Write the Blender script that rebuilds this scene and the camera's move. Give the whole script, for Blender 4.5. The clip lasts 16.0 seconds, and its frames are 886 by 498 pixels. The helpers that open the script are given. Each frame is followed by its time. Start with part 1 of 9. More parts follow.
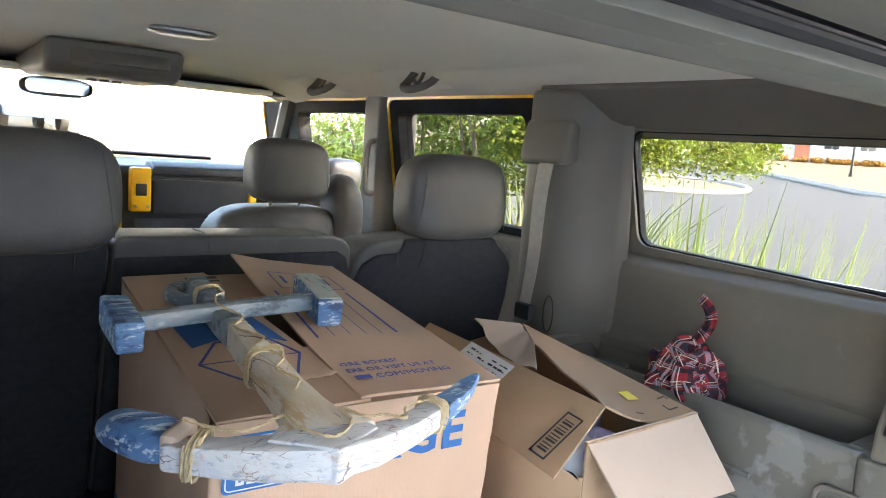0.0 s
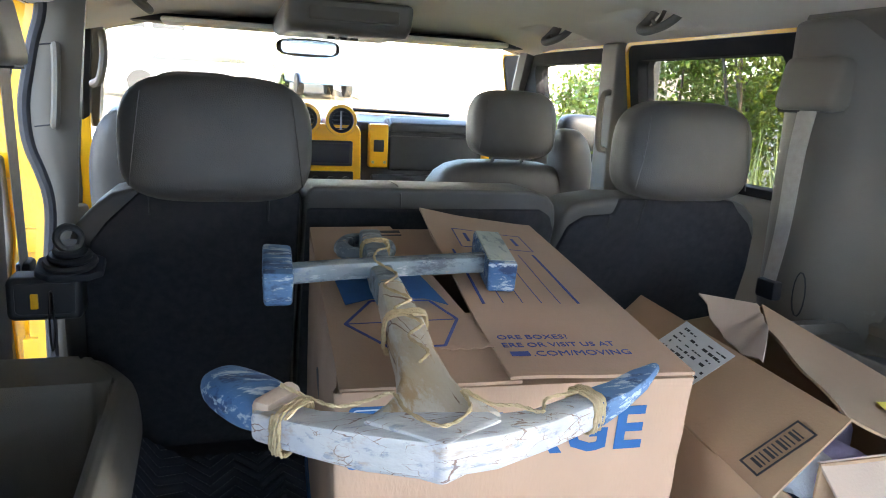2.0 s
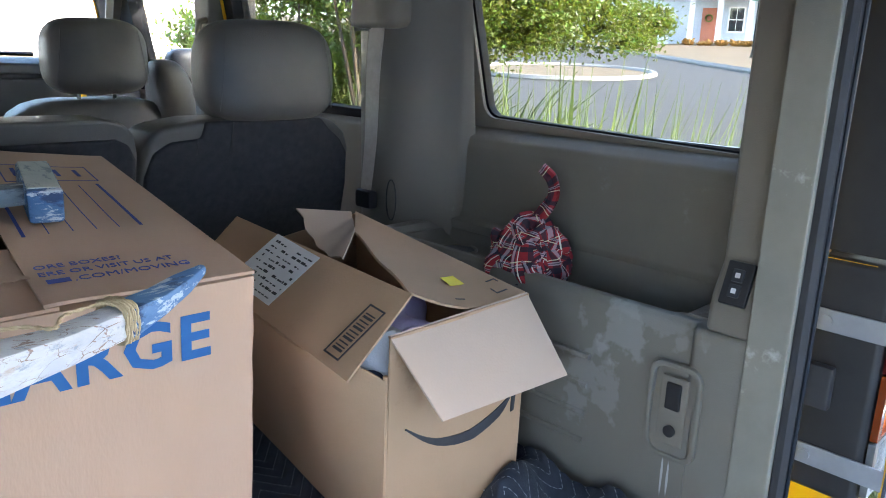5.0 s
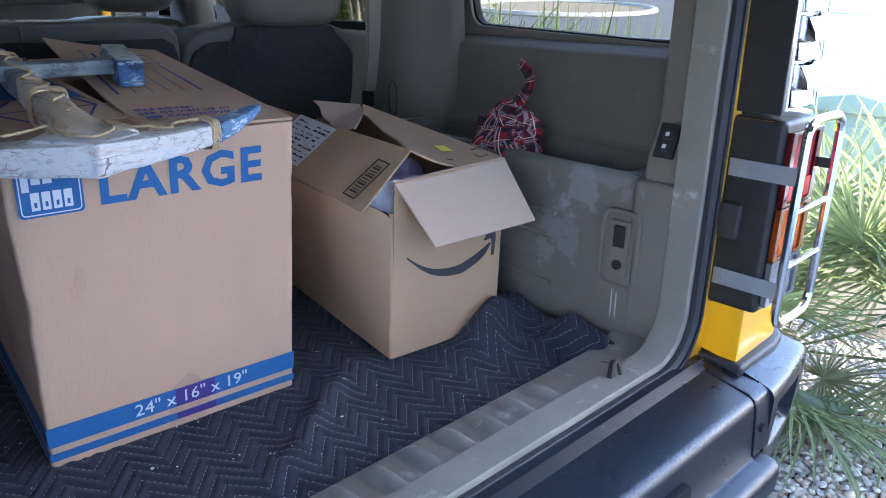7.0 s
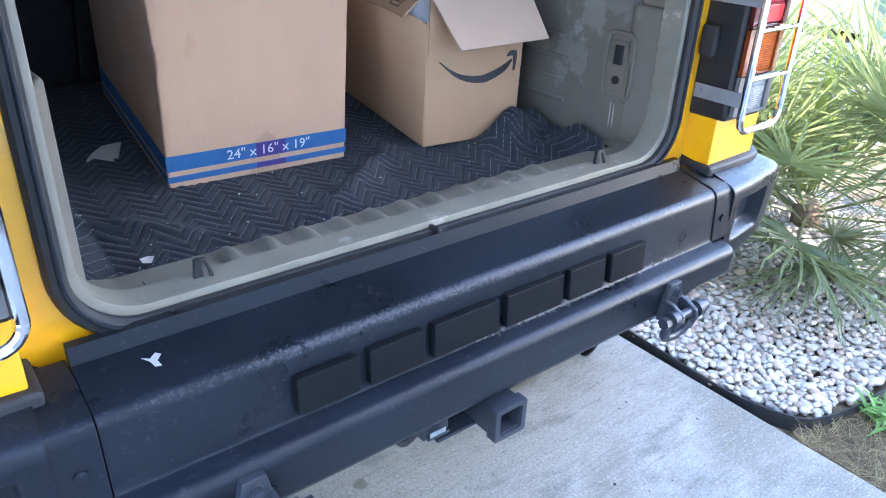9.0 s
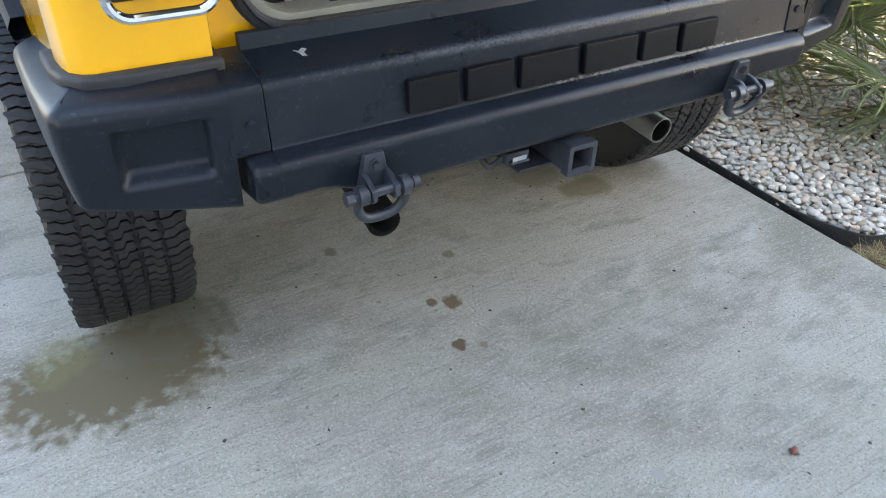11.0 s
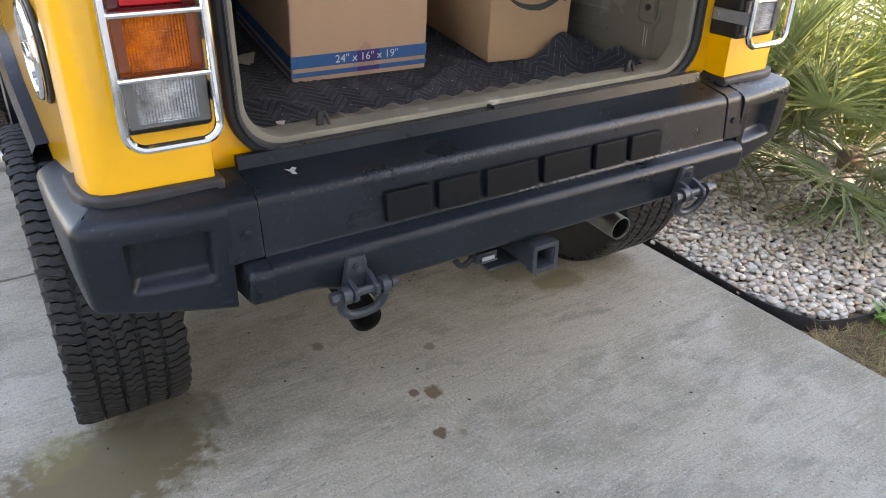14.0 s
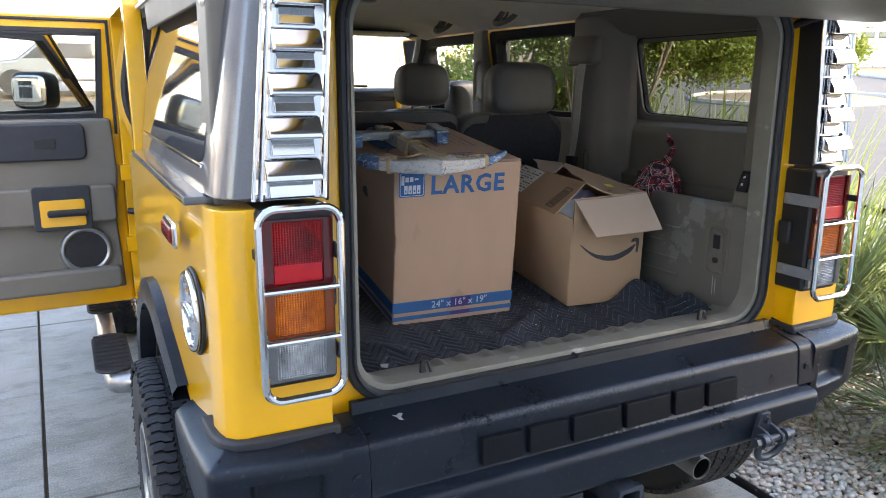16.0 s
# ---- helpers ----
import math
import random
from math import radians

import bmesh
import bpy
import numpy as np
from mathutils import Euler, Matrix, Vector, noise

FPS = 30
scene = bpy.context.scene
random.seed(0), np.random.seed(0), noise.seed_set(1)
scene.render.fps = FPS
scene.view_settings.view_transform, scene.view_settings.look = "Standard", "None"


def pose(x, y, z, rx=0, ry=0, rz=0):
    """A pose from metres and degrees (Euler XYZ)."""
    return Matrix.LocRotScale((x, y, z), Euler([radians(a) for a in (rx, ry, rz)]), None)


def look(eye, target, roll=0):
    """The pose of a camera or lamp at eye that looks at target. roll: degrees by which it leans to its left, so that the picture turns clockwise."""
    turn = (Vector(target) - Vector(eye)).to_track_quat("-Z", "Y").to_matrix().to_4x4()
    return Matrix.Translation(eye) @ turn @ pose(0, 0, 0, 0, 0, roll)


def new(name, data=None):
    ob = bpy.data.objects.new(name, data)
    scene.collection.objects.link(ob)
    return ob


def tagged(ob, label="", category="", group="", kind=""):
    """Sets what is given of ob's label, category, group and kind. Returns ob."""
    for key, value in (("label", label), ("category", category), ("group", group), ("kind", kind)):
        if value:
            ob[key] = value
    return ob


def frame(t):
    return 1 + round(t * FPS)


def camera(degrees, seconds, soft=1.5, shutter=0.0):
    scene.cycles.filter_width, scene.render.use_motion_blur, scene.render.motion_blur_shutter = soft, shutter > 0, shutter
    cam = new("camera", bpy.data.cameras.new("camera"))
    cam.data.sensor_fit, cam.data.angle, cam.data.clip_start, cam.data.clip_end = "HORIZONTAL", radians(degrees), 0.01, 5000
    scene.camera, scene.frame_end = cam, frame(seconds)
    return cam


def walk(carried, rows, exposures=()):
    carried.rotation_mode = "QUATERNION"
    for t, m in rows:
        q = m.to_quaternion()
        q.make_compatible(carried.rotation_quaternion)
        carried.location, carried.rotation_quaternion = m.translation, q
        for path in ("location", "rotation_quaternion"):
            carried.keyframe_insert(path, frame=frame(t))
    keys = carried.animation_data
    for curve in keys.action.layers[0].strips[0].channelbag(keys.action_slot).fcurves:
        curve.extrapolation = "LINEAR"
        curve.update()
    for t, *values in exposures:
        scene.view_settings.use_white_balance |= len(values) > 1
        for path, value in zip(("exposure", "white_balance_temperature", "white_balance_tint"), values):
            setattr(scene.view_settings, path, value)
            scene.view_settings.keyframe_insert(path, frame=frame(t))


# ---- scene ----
cam = camera(62.2, 16.0, soft=1.0)
PATH = [
    (0, (-0.679, -0.387, 1.786), (0.543, 1.173, 1.518), 4.2),
    (0.5, (-0.602, -0.365, 1.775), (0.479, 1.292, 1.48), 4.6),
    (1, (-0.549, -0.316, 1.774), (0.405, 1.409, 1.436), 4.6),
    (1.5, (-0.507, -0.302, 1.767), (0.245, 1.51, 1.377), 4.1),
    (2, (-0.5, -0.309, 1.762), (0.103, 1.552, 1.35), 3.2),
    (2.5, (-0.505, -0.323, 1.767), (0.041, 1.562, 1.384), 2.6),
    (3, (-0.468, -0.325, 1.756), (0.202, 1.518, 1.365), 2.7),
    (3.5, (-0.426, -0.339, 1.75), (0.425, 1.424, 1.339), 2.3),
    (4, (-0.391, -0.343, 1.745), (0.635, 1.318, 1.311), 2.1),
    (4.5, (-0.378, -0.349, 1.734), (0.87, 1.142, 1.27), 1.9),
    (4.7, (-0.379, -0.357, 1.726), (0.958, 1.053, 1.25), 2.0),
    (6.8, (-0.588, -0.614, 1.673), (0.76, 0.72, 1.037), 0.8),
    (7, (-0.61, -0.635, 1.653), (0.714, 0.711, 0.994), 1.1),
    (7.5, (-0.673, -0.769, 1.655), (0.556, 0.641, 0.947), 0.8),
    (8, (-0.753, -0.814, 1.627), (0.477, 0.558, 0.849), 1.6),
    (8.5, (-0.775, -0.912, 1.592), (0.398, 0.469, 0.745), 2.2),
    (9, (-0.813, -1.022, 1.572), (0.307, 0.36, 0.657), 2.3),
    (9.5, (-0.912, -1.08, 1.51), (0.165, 0.279, 0.513), 2.8),
    (10, (-0.975, -1.183, 1.463), (-0.037, 0.221, 0.391), 2.8),
    (10.1, (-0.98, -1.198, 1.455), (-0.059, 0.202, 0.363), 3.7),
    (10.2, (-0.99, -1.219, 1.455), (-0.093, 0.182, 0.344), 2.5),
    (12.3, (-1.061, -1.414, 1.38), (-0.233, -0.051, 0.172), 1.8),
    (12.5, (-1.066, -1.417, 1.392), (-0.226, -0.032, 0.219), 1.7),
    (13, (-1.075, -1.457, 1.441), (-0.204, -0.031, 0.341), 1.3),
    (13.5, (-1.074, -1.474, 1.466), (-0.174, -0.021, 0.427), 0.9),
    (14, (-1.086, -1.476, 1.527), (-0.143, 0.009, 0.576), 1.0),
    (14.5, (-1.109, -1.518, 1.611), (-0.1, 0.019, 0.823), 1.1),
    (15, (-1.127, -1.55, 1.658), (-0.091, 0.047, 1.044), 0.4),
    (15.5, (-1.17, -1.551, 1.684), (-0.179, 0.11, 1.176), 0.2),
    (16, (-1.221, -1.55, 1.693), (-0.33, 0.185, 1.25), 0.3),
]
EXPOSURES = [(0.0, 4.96, 7250, 16), (1.5, 4.82, 6900, 15), (2.5, 4.82, 6800, 14), (3.5, 4.62, 6500, 15), (4.7, 4.50, 6450, 14), (7.0, 4.04, 5750, 19), (8.0, 4.36, 5950, 20), (9.0, 4.35, 6100, 18), (9.5, 4.14, 6500, 17), (10.2, 3.72, 7250, 13), (12.3, 3.54, 8800, 17), (13.0, 3.52, 8900, 19), (14.0, 3.48, 9000, 21), (14.5, 3.43, 8600, 21), (15.0, 3.25, 8300, 20), (16.0, 3.33, 7400, 18)]
walk(cam, [(t, look(eye, target, roll)) for t, eye, target, roll in PATH], EXPOSURES)

# ---- light ----
world = bpy.data.worlds.new("world")
scene.world = world
world.use_nodes = True
sky = world.node_tree.nodes.new("ShaderNodeTexSky")
sky.sky_type, sky.sun_disc = "NISHITA", False
SUN = Vector((0.40, -0.80, 0.42)).normalized()
sky.sun_elevation, sky.sun_rotation = math.asin(SUN.z), math.atan2(SUN.x, SUN.y)
background = world.node_tree.nodes["Background"]
world.node_tree.links.new(sky.outputs[0], background.inputs[0])
background.inputs[1].default_value = 0.15
lamp = bpy.data.lights.new("sun", "SUN")
lamp.energy, lamp.angle, lamp.color = 2.5, radians(0.5), (1.0, 0.93, 0.82)
sun = new("sun", lamp)
sun.matrix_world = look((3, -8, 6), Vector((3, -8, 6)) - SUN)


# ---- meshes ----
def xform(bm, m):
    bmesh.ops.transform(bm, matrix=m, verts=bm.verts)
    return bm


def join(*parts):
    out = bmesh.new()
    for b in parts:
        tmp = bpy.data.meshes.new("tmp")
        b.to_mesh(tmp)
        b.free()
        out.from_mesh(tmp)
        bpy.data.meshes.remove(tmp)
    return out


def sharp_edges(bm, angle=0.5):
    return [e for e in bm.edges if len(e.link_faces) == 2 and e.calc_face_angle(0) > angle]


def bevel(bm, r, seg=2):
    if r > 0:
        bmesh.ops.bevel(bm, geom=sharp_edges(bm), offset=r, segments=seg, profile=0.5, affect="EDGES", clamp_overlap=True)
    return bm


def rbox(x0, x1, y0, y1, z0, z1, r=0.004, seg=2):
    bm = bmesh.new()
    bmesh.ops.create_cube(bm, size=1)
    xform(bm, Matrix.LocRotScale(((x0 + x1) / 2, (y0 + y1) / 2, (z0 + z1) / 2), None, (x1 - x0, y1 - y0, z1 - z0)))
    return bevel(bm, r, seg)


def prism(poly, axis, a, b, r=0.0, seg=2):
    """A flat outline pushed out along an axis; the outline is given in the other two axes, in order."""
    put = {"x": lambda p, c: (c, p[0], p[1]), "y": lambda p, c: (p[0], c, p[1]), "z": lambda p, c: (p[0], p[1], c)}[axis]
    bm = bmesh.new()
    lo, hi = [bm.verts.new(put(p, a)) for p in poly], [bm.verts.new(put(p, b)) for p in poly]
    n = len(poly)
    bm.faces.new(lo), bm.faces.new(hi[::-1])
    for i in range(n):
        bm.faces.new((lo[i], hi[i], hi[(i + 1) % n], lo[(i + 1) % n]))
    bmesh.ops.recalc_face_normals(bm, faces=bm.faces)
    return bevel(bm, r, seg)


def frame_prism(outer, inner, axis, a, b, r=0.0):
    """A ring between two outlines with the same number of points, pushed out along an axis."""
    put = {"x": lambda p, c: (c, p[0], p[1]), "y": lambda p, c: (p[0], c, p[1]), "z": lambda p, c: (p[0], p[1], c)}[axis]
    bm = bmesh.new()
    rings = [[bm.verts.new(put(p, c)) for p in o] for o, c in ((outer, a), (outer, b), (inner, b), (inner, a))]
    n = len(outer)
    for k in range(4):
        q, w = rings[k], rings[(k + 1) % 4]
        for i in range(n):
            bm.faces.new((q[i], q[(i + 1) % n], w[(i + 1) % n], w[i]))
    bmesh.ops.recalc_face_normals(bm, faces=bm.faces)
    return bevel(bm, r, 2)


def round_rect(x0, x1, y0, y1, r, n=5):
    pts = []
    for cx, cy, a0 in ((x1 - r, y1 - r, 0), (x0 + r, y1 - r, 90), (x0 + r, y0 + r, 180), (x1 - r, y0 + r, 270)):
        pts += [(cx + r * math.cos(radians(a0 + 90 * i / n)), cy + r * math.sin(radians(a0 + 90 * i / n))) for i in range(n + 1)]
    return pts


def tube(pts, r, seg=8, closed=False, flat=1.0):
    """A round bar along points; flat squashes it."""
    pts = [Vector(p) for p in pts]
    bm, rings, n, up = bmesh.new(), [], len(pts), None
    for i, p in enumerate(pts):
        q, s = (pts[(i + 1) % n], pts[i - 1]) if closed else (pts[min(i + 1, n - 1)], pts[max(i - 1, 0)])
        d = (q - s).normalized()
        if up is None:
            up = d.orthogonal().normalized()
        up = (up - d * up.dot(d)).normalized()
        side = d.cross(up)
        rr = r[i] if isinstance(r, (list, tuple)) else r
        rings.append([bm.verts.new(p + rr * (math.cos(t) * up + flat * math.sin(t) * side)) for t in (2 * math.pi * k / seg for k in range(seg))])
    for i in range(n if closed else n - 1):
        a, b = rings[i], rings[(i + 1) % n]
        for k in range(seg):
            bm.faces.new((a[k], a[(k + 1) % seg], b[(k + 1) % seg], b[k]))
    if not closed:
        bm.faces.new(rings[0][::-1]), bm.faces.new(rings[-1])
    bmesh.ops.recalc_face_normals(bm, faces=bm.faces)
    return bm


def curve_pts(ctrl, n=8):
    """A smooth line through the control points."""
    c = [Vector(p) for p in ctrl]
    c = [c[0] * 2 - c[1]] + c + [c[-1] * 2 - c[-2]]
    out = []
    for i in range(1, len(c) - 2):
        for k in range(n):
            t = k / n
            out.append(0.5 * ((2 * c[i]) + (c[i + 1] - c[i - 1]) * t + (2 * c[i - 1] - 5 * c[i] + 4 * c[i + 1] - c[i + 2]) * t * t + (3 * c[i] - c[i - 1] - 3 * c[i + 1] + c[i + 2]) * t ** 3))
    return out + [c[-2]]


def sheet(nu, nv, f, thick=0.0):
    bm = bmesh.new()
    g = [[bm.verts.new(f(i / nu, j / nv)) for j in range(nv + 1)] for i in range(nu + 1)]
    for i in range(nu):
        for j in range(nv):
            bm.faces.new((g[i][j], g[i + 1][j], g[i + 1][j + 1], g[i][j + 1]))
    bmesh.ops.recalc_face_normals(bm, faces=bm.faces)
    if thick:
        bmesh.ops.solidify(bm, geom=bm.faces[:], thickness=thick)
    return bm


def blob(cx, cy, cz, sx, sy, sz, e=3.0, n=8, warp=None):
    """A cushion: a ball between round and square."""
    bm = bmesh.new()
    bmesh.ops.create_cube(bm, size=2)
    bmesh.ops.subdivide_edges(bm, edges=bm.edges[:], cuts=n, use_grid_fill=True)
    for v in bm.verts:
        p = Vector([math.tan(c * 0.72) / math.tan(0.72) for c in v.co])
        k = sum(abs(c) ** e for c in p) ** (1 / e)
        p = p / k
        if warp:
            p = warp(p)
        v.co = (cx + sx * p.x, cy + sy * p.y, cz + sz * p.z)
    return bm


def disc(r, depth, seg=24, r2=None):
    """A round plate, standing along z."""
    bm = bmesh.new()
    bmesh.ops.create_cone(bm, cap_ends=True, segments=seg, radius1=r, radius2=r if r2 is None else r2, depth=depth)
    return bm


def torus(R, r, seg=32, k=8):
    return tube([(R * math.cos(2 * math.pi * i / seg), R * math.sin(2 * math.pi * i / seg), 0) for i in range(seg)], r, k, True)


def part(name, bm, material, parent=None, label="", smooth=35):
    me = bpy.data.meshes.new(name)
    bm.to_mesh(me)
    bm.free()
    if smooth:
        me.shade_smooth()
        me.set_sharp_from_angle(angle=radians(smooth))
    if material:
        me.materials.append(material)
    ob = new(name, me)
    if smooth == 35 and len(me.polygons) < 4000:
        # broad faces stay flat up to their rounded edges
        wn = ob.modifiers.new("flat_faces", "WEIGHTED_NORMAL")
        wn.keep_sharp = True
    if parent:
        ob.parent = parent
        ob.matrix_parent_inverse = parent.matrix_basis.inverted()
    if label:
        ob["label"] = label
    return ob


def shared(name, me, m, parent=None):
    ob = new(name, me)
    ob.matrix_basis = m
    if parent:
        ob.parent = parent
        ob.matrix_parent_inverse = parent.matrix_basis.inverted()
    return ob


def thing(name, m, label, category, group="", kind=""):
    ob = new(name)
    ob.empty_display_size = 0.05
    ob.matrix_basis = m
    return tagged(ob, label, category, group, kind)


def writing(text, size, m, material, parent, name="lettering", depth=0.0003, spacing=1.0, align="LEFT", bold=0.0):
    cu = bpy.data.curves.new("writing", "FONT")
    cu.body, cu.size, cu.extrude, cu.space_character, cu.align_x, cu.resolution_u = text, size, depth, spacing, align, 2
    cu.offset = bold
    tmp = bpy.data.objects.new("writing", cu)
    me = bpy.data.meshes.new_from_object(tmp)
    bpy.data.objects.remove(tmp)
    me.name = name
    me.materials.clear()
    me.materials.append(material)
    me.transform(m)
    ob = new(name, me)
    ob.parent = parent
    ob.matrix_parent_inverse = parent.matrix_basis.inverted()
    return ob


# ---- materials ----
def material(name, a, b=None, rough=0.5, metal=0.0, scale=20.0, grain=0.0, grain_scale=300.0, wear=None, wear_scale=6.0, wear_amount=0.5, rough2=None, coat=0.0, spec=0.5, transmission=0.0, ior=1.45, coord="Object", stretch=(1, 1, 1), sheen=0.0):
    """Two tones mixed by a noise, a third one as wear in patches, roughness that varies and a fine relief."""
    m = bpy.data.materials.new(name)
    m.use_nodes = True
    nt = m.node_tree
    n, l = nt.nodes, nt.links
    p = n["Principled BSDF"]
    co = n.new("ShaderNodeTexCoord")
    mp = n.new("ShaderNodeMapping")
    mp.inputs["Scale"].default_value = stretch
    l.new(co.outputs[coord], mp.inputs[0])
    b = b or tuple(min(1, c * 1.25) for c in a)
    tex = n.new("ShaderNodeTexNoise")
    tex.inputs["Scale"].default_value, tex.inputs["Detail"].default_value, tex.inputs["Roughness"].default_value = scale, 6, 0.6
    l.new(mp.outputs[0], tex.inputs[0])
    ramp = n.new("ShaderNodeMapRange")
    ramp.inputs[1].default_value, ramp.inputs[2].default_value = 0.3, 0.7
    l.new(tex.outputs[0], ramp.inputs[0])
    mix = n.new("ShaderNodeMix")
    mix.data_type = "RGBA"
    mix.inputs[6].default_value, mix.inputs[7].default_value = (*a, 1), (*b, 1)
    l.new(ramp.outputs[0], mix.inputs[0])
    colour = mix.outputs[2]
    if wear:
        t2 = n.new("ShaderNodeTexNoise")
        t2.inputs["Scale"].default_value, t2.inputs["Detail"].default_value, t2.inputs["Roughness"].default_value = wear_scale, 10, 0.7
        l.new(mp.outputs[0], t2.inputs[0])
        r2 = n.new("ShaderNodeMapRange")
        r2.inputs[1].default_value, r2.inputs[2].default_value = 0.72 - 0.3 * wear_amount, 0.78 - 0.2 * wear_amount
        l.new(t2.outputs[0], r2.inputs[0])
        mx = n.new("ShaderNodeMix")
        mx.data_type = "RGBA"
        mx.inputs[7].default_value = (*wear, 1)
        l.new(r2.outputs[0], mx.inputs[0])
        l.new(colour, mx.inputs[6])
        colour = mx.outputs[2]
    l.new(colour, p.inputs["Base Color"])
    if rough2 is not None:
        rr = n.new("ShaderNodeMapRange")
        rr.inputs[1].default_value, rr.inputs[2].default_value, rr.inputs[3].default_value, rr.inputs[4].default_value = 0.3, 0.7, rough, rough2
        l.new(tex.outputs[0], rr.inputs[0])
        l.new(rr.outputs[0], p.inputs["Roughness"])
    else:
        p.inputs["Roughness"].default_value = rough
    p.inputs["Metallic"].default_value = metal
    p.inputs["Coat Weight"].default_value = coat
    p.inputs["Coat Roughness"].default_value = 0.05
    p.inputs["Specular IOR Level"].default_value = spec
    p.inputs["Transmission Weight"].default_value = transmission
    p.inputs["IOR"].default_value = ior
    p.inputs["Sheen Weight"].default_value = sheen
    if grain:
        g = n.new("ShaderNodeTexNoise")
        g.inputs["Scale"].default_value, g.inputs["Detail"].default_value = grain_scale, 4
        l.new(mp.outputs[0], g.inputs[0])
        bu = n.new("ShaderNodeBump")
        bu.inputs["Strength"].default_value, bu.inputs["Distance"].default_value = grain, 0.002
        l.new(g.outputs[0], bu.inputs["Height"])
        l.new(bu.outputs[0], p.inputs["Normal"])
    return m


def vary(m, amount=0.35, hue=0.03):
    """Gives each object its own brightness and a little of its own hue."""
    n, l = m.node_tree.nodes, m.node_tree.links
    p = n["Principled BSDF"]
    src = p.inputs["Base Color"].links[0].from_socket
    info, hs = n.new("ShaderNodeObjectInfo"), n.new("ShaderNodeHueSaturation")
    for out, lo, hi in (("Value", 1 - amount, 1 + amount), ("Hue", 0.5 - hue, 0.5 + hue)):
        r = n.new("ShaderNodeMapRange")
        r.inputs[3].default_value, r.inputs[4].default_value = lo, hi
        l.new(info.outputs["Random"], r.inputs[0])
        l.new(r.outputs[0], hs.inputs[out])
    l.new(src, hs.inputs["Color"])
    l.new(hs.outputs[0], p.inputs["Base Color"])
    return m


def vary_island(m, amount=0.35, hue=0.03):
    """The same for the loose pieces of one mesh."""
    n, l = m.node_tree.nodes, m.node_tree.links
    p = n["Principled BSDF"]
    src = p.inputs["Base Color"].links[0].from_socket
    info, hs = n.new("ShaderNodeNewGeometry"), n.new("ShaderNodeHueSaturation")
    for out, lo, hi in (("Value", 1 - amount, 1 + amount), ("Hue", 0.5 - hue, 0.5 + hue)):
        r = n.new("ShaderNodeMapRange")
        r.inputs[3].default_value, r.inputs[4].default_value = lo, hi
        l.new(info.outputs["Random Per Island"], r.inputs[0])
        l.new(r.outputs[0], hs.inputs[out])
    l.new(src, hs.inputs["Color"])
    l.new(hs.outputs[0], p.inputs["Base Color"])
    return m


def stain(m, x, y, rx, ry, tone, amount, ragged=0.5, scale=9.0, z=0.0, rz=1.0):
    """A mark with a shape of its own on the ground, round a place."""
    n, l = m.node_tree.nodes, m.node_tree.links
    p = n["Principled BSDF"]
    src = p.inputs["Base Color"].links[0].from_socket
    co, mp = n.new("ShaderNodeTexCoord"), n.new("ShaderNodeMapping")
    mp.vector_type = "TEXTURE"
    mp.inputs["Location"].default_value, mp.inputs["Scale"].default_value = (x, y, z), (rx, ry, rz)
    l.new(co.outputs["Object"], mp.inputs[0])
    ln = n.new("ShaderNodeVectorMath")
    ln.operation = "LENGTH"
    l.new(mp.outputs[0], ln.inputs[0])
    nz = n.new("ShaderNodeTexNoise")
    nz.inputs["Scale"].default_value, nz.inputs["Detail"].default_value = scale, 6
    l.new(co.outputs["Object"], nz.inputs[0])
    ad = n.new("ShaderNodeMath")
    ad.operation = "MULTIPLY_ADD"
    ad.inputs[1].default_value = ragged * 2
    l.new(nz.outputs[0], ad.inputs[0])
    l.new(ln.outputs["Value"], ad.inputs[2])
    mr = n.new("ShaderNodeMapRange")
    mr.inputs[1].default_value, mr.inputs[2].default_value, mr.inputs[3].default_value, mr.inputs[4].default_value = 0.75 + ragged, 1.1 + ragged, amount, 0.0
    l.new(ad.outputs[0], mr.inputs[0])
    mx = n.new("ShaderNodeMix")
    mx.data_type = "RGBA"
    mx.inputs[7].default_value = (*tone, 1)
    l.new(mr.outputs[0], mx.inputs[0])
    l.new(src, mx.inputs[6])
    l.new(mx.outputs[2], p.inputs["Base Color"])
    return m


def streaks(m, tone, stretch, scale, lo, hi, amount):
    """Fine lines in one direction, such as the strokes of a broom."""
    n, l = m.node_tree.nodes, m.node_tree.links
    p = n["Principled BSDF"]
    src = p.inputs["Base Color"].links[0].from_socket
    co, mp, nz = n.new("ShaderNodeTexCoord"), n.new("ShaderNodeMapping"), n.new("ShaderNodeTexNoise")
    mp.inputs["Scale"].default_value = stretch
    l.new(co.outputs["Object"], mp.inputs[0])
    nz.inputs["Scale"].default_value, nz.inputs["Detail"].default_value, nz.inputs["Roughness"].default_value = scale, 8, 0.7
    l.new(mp.outputs[0], nz.inputs[0])
    mr = n.new("ShaderNodeMapRange")
    mr.inputs[1].default_value, mr.inputs[2].default_value, mr.inputs[4].default_value = lo, hi, amount
    l.new(nz.outputs[0], mr.inputs[0])
    mx = n.new("ShaderNodeMix")
    mx.data_type = "RGBA"
    mx.inputs[7].default_value = (*tone, 1)
    l.new(mr.outputs[0], mx.inputs[0])
    l.new(src, mx.inputs[6])
    l.new(mx.outputs[2], p.inputs["Base Color"])
    return m


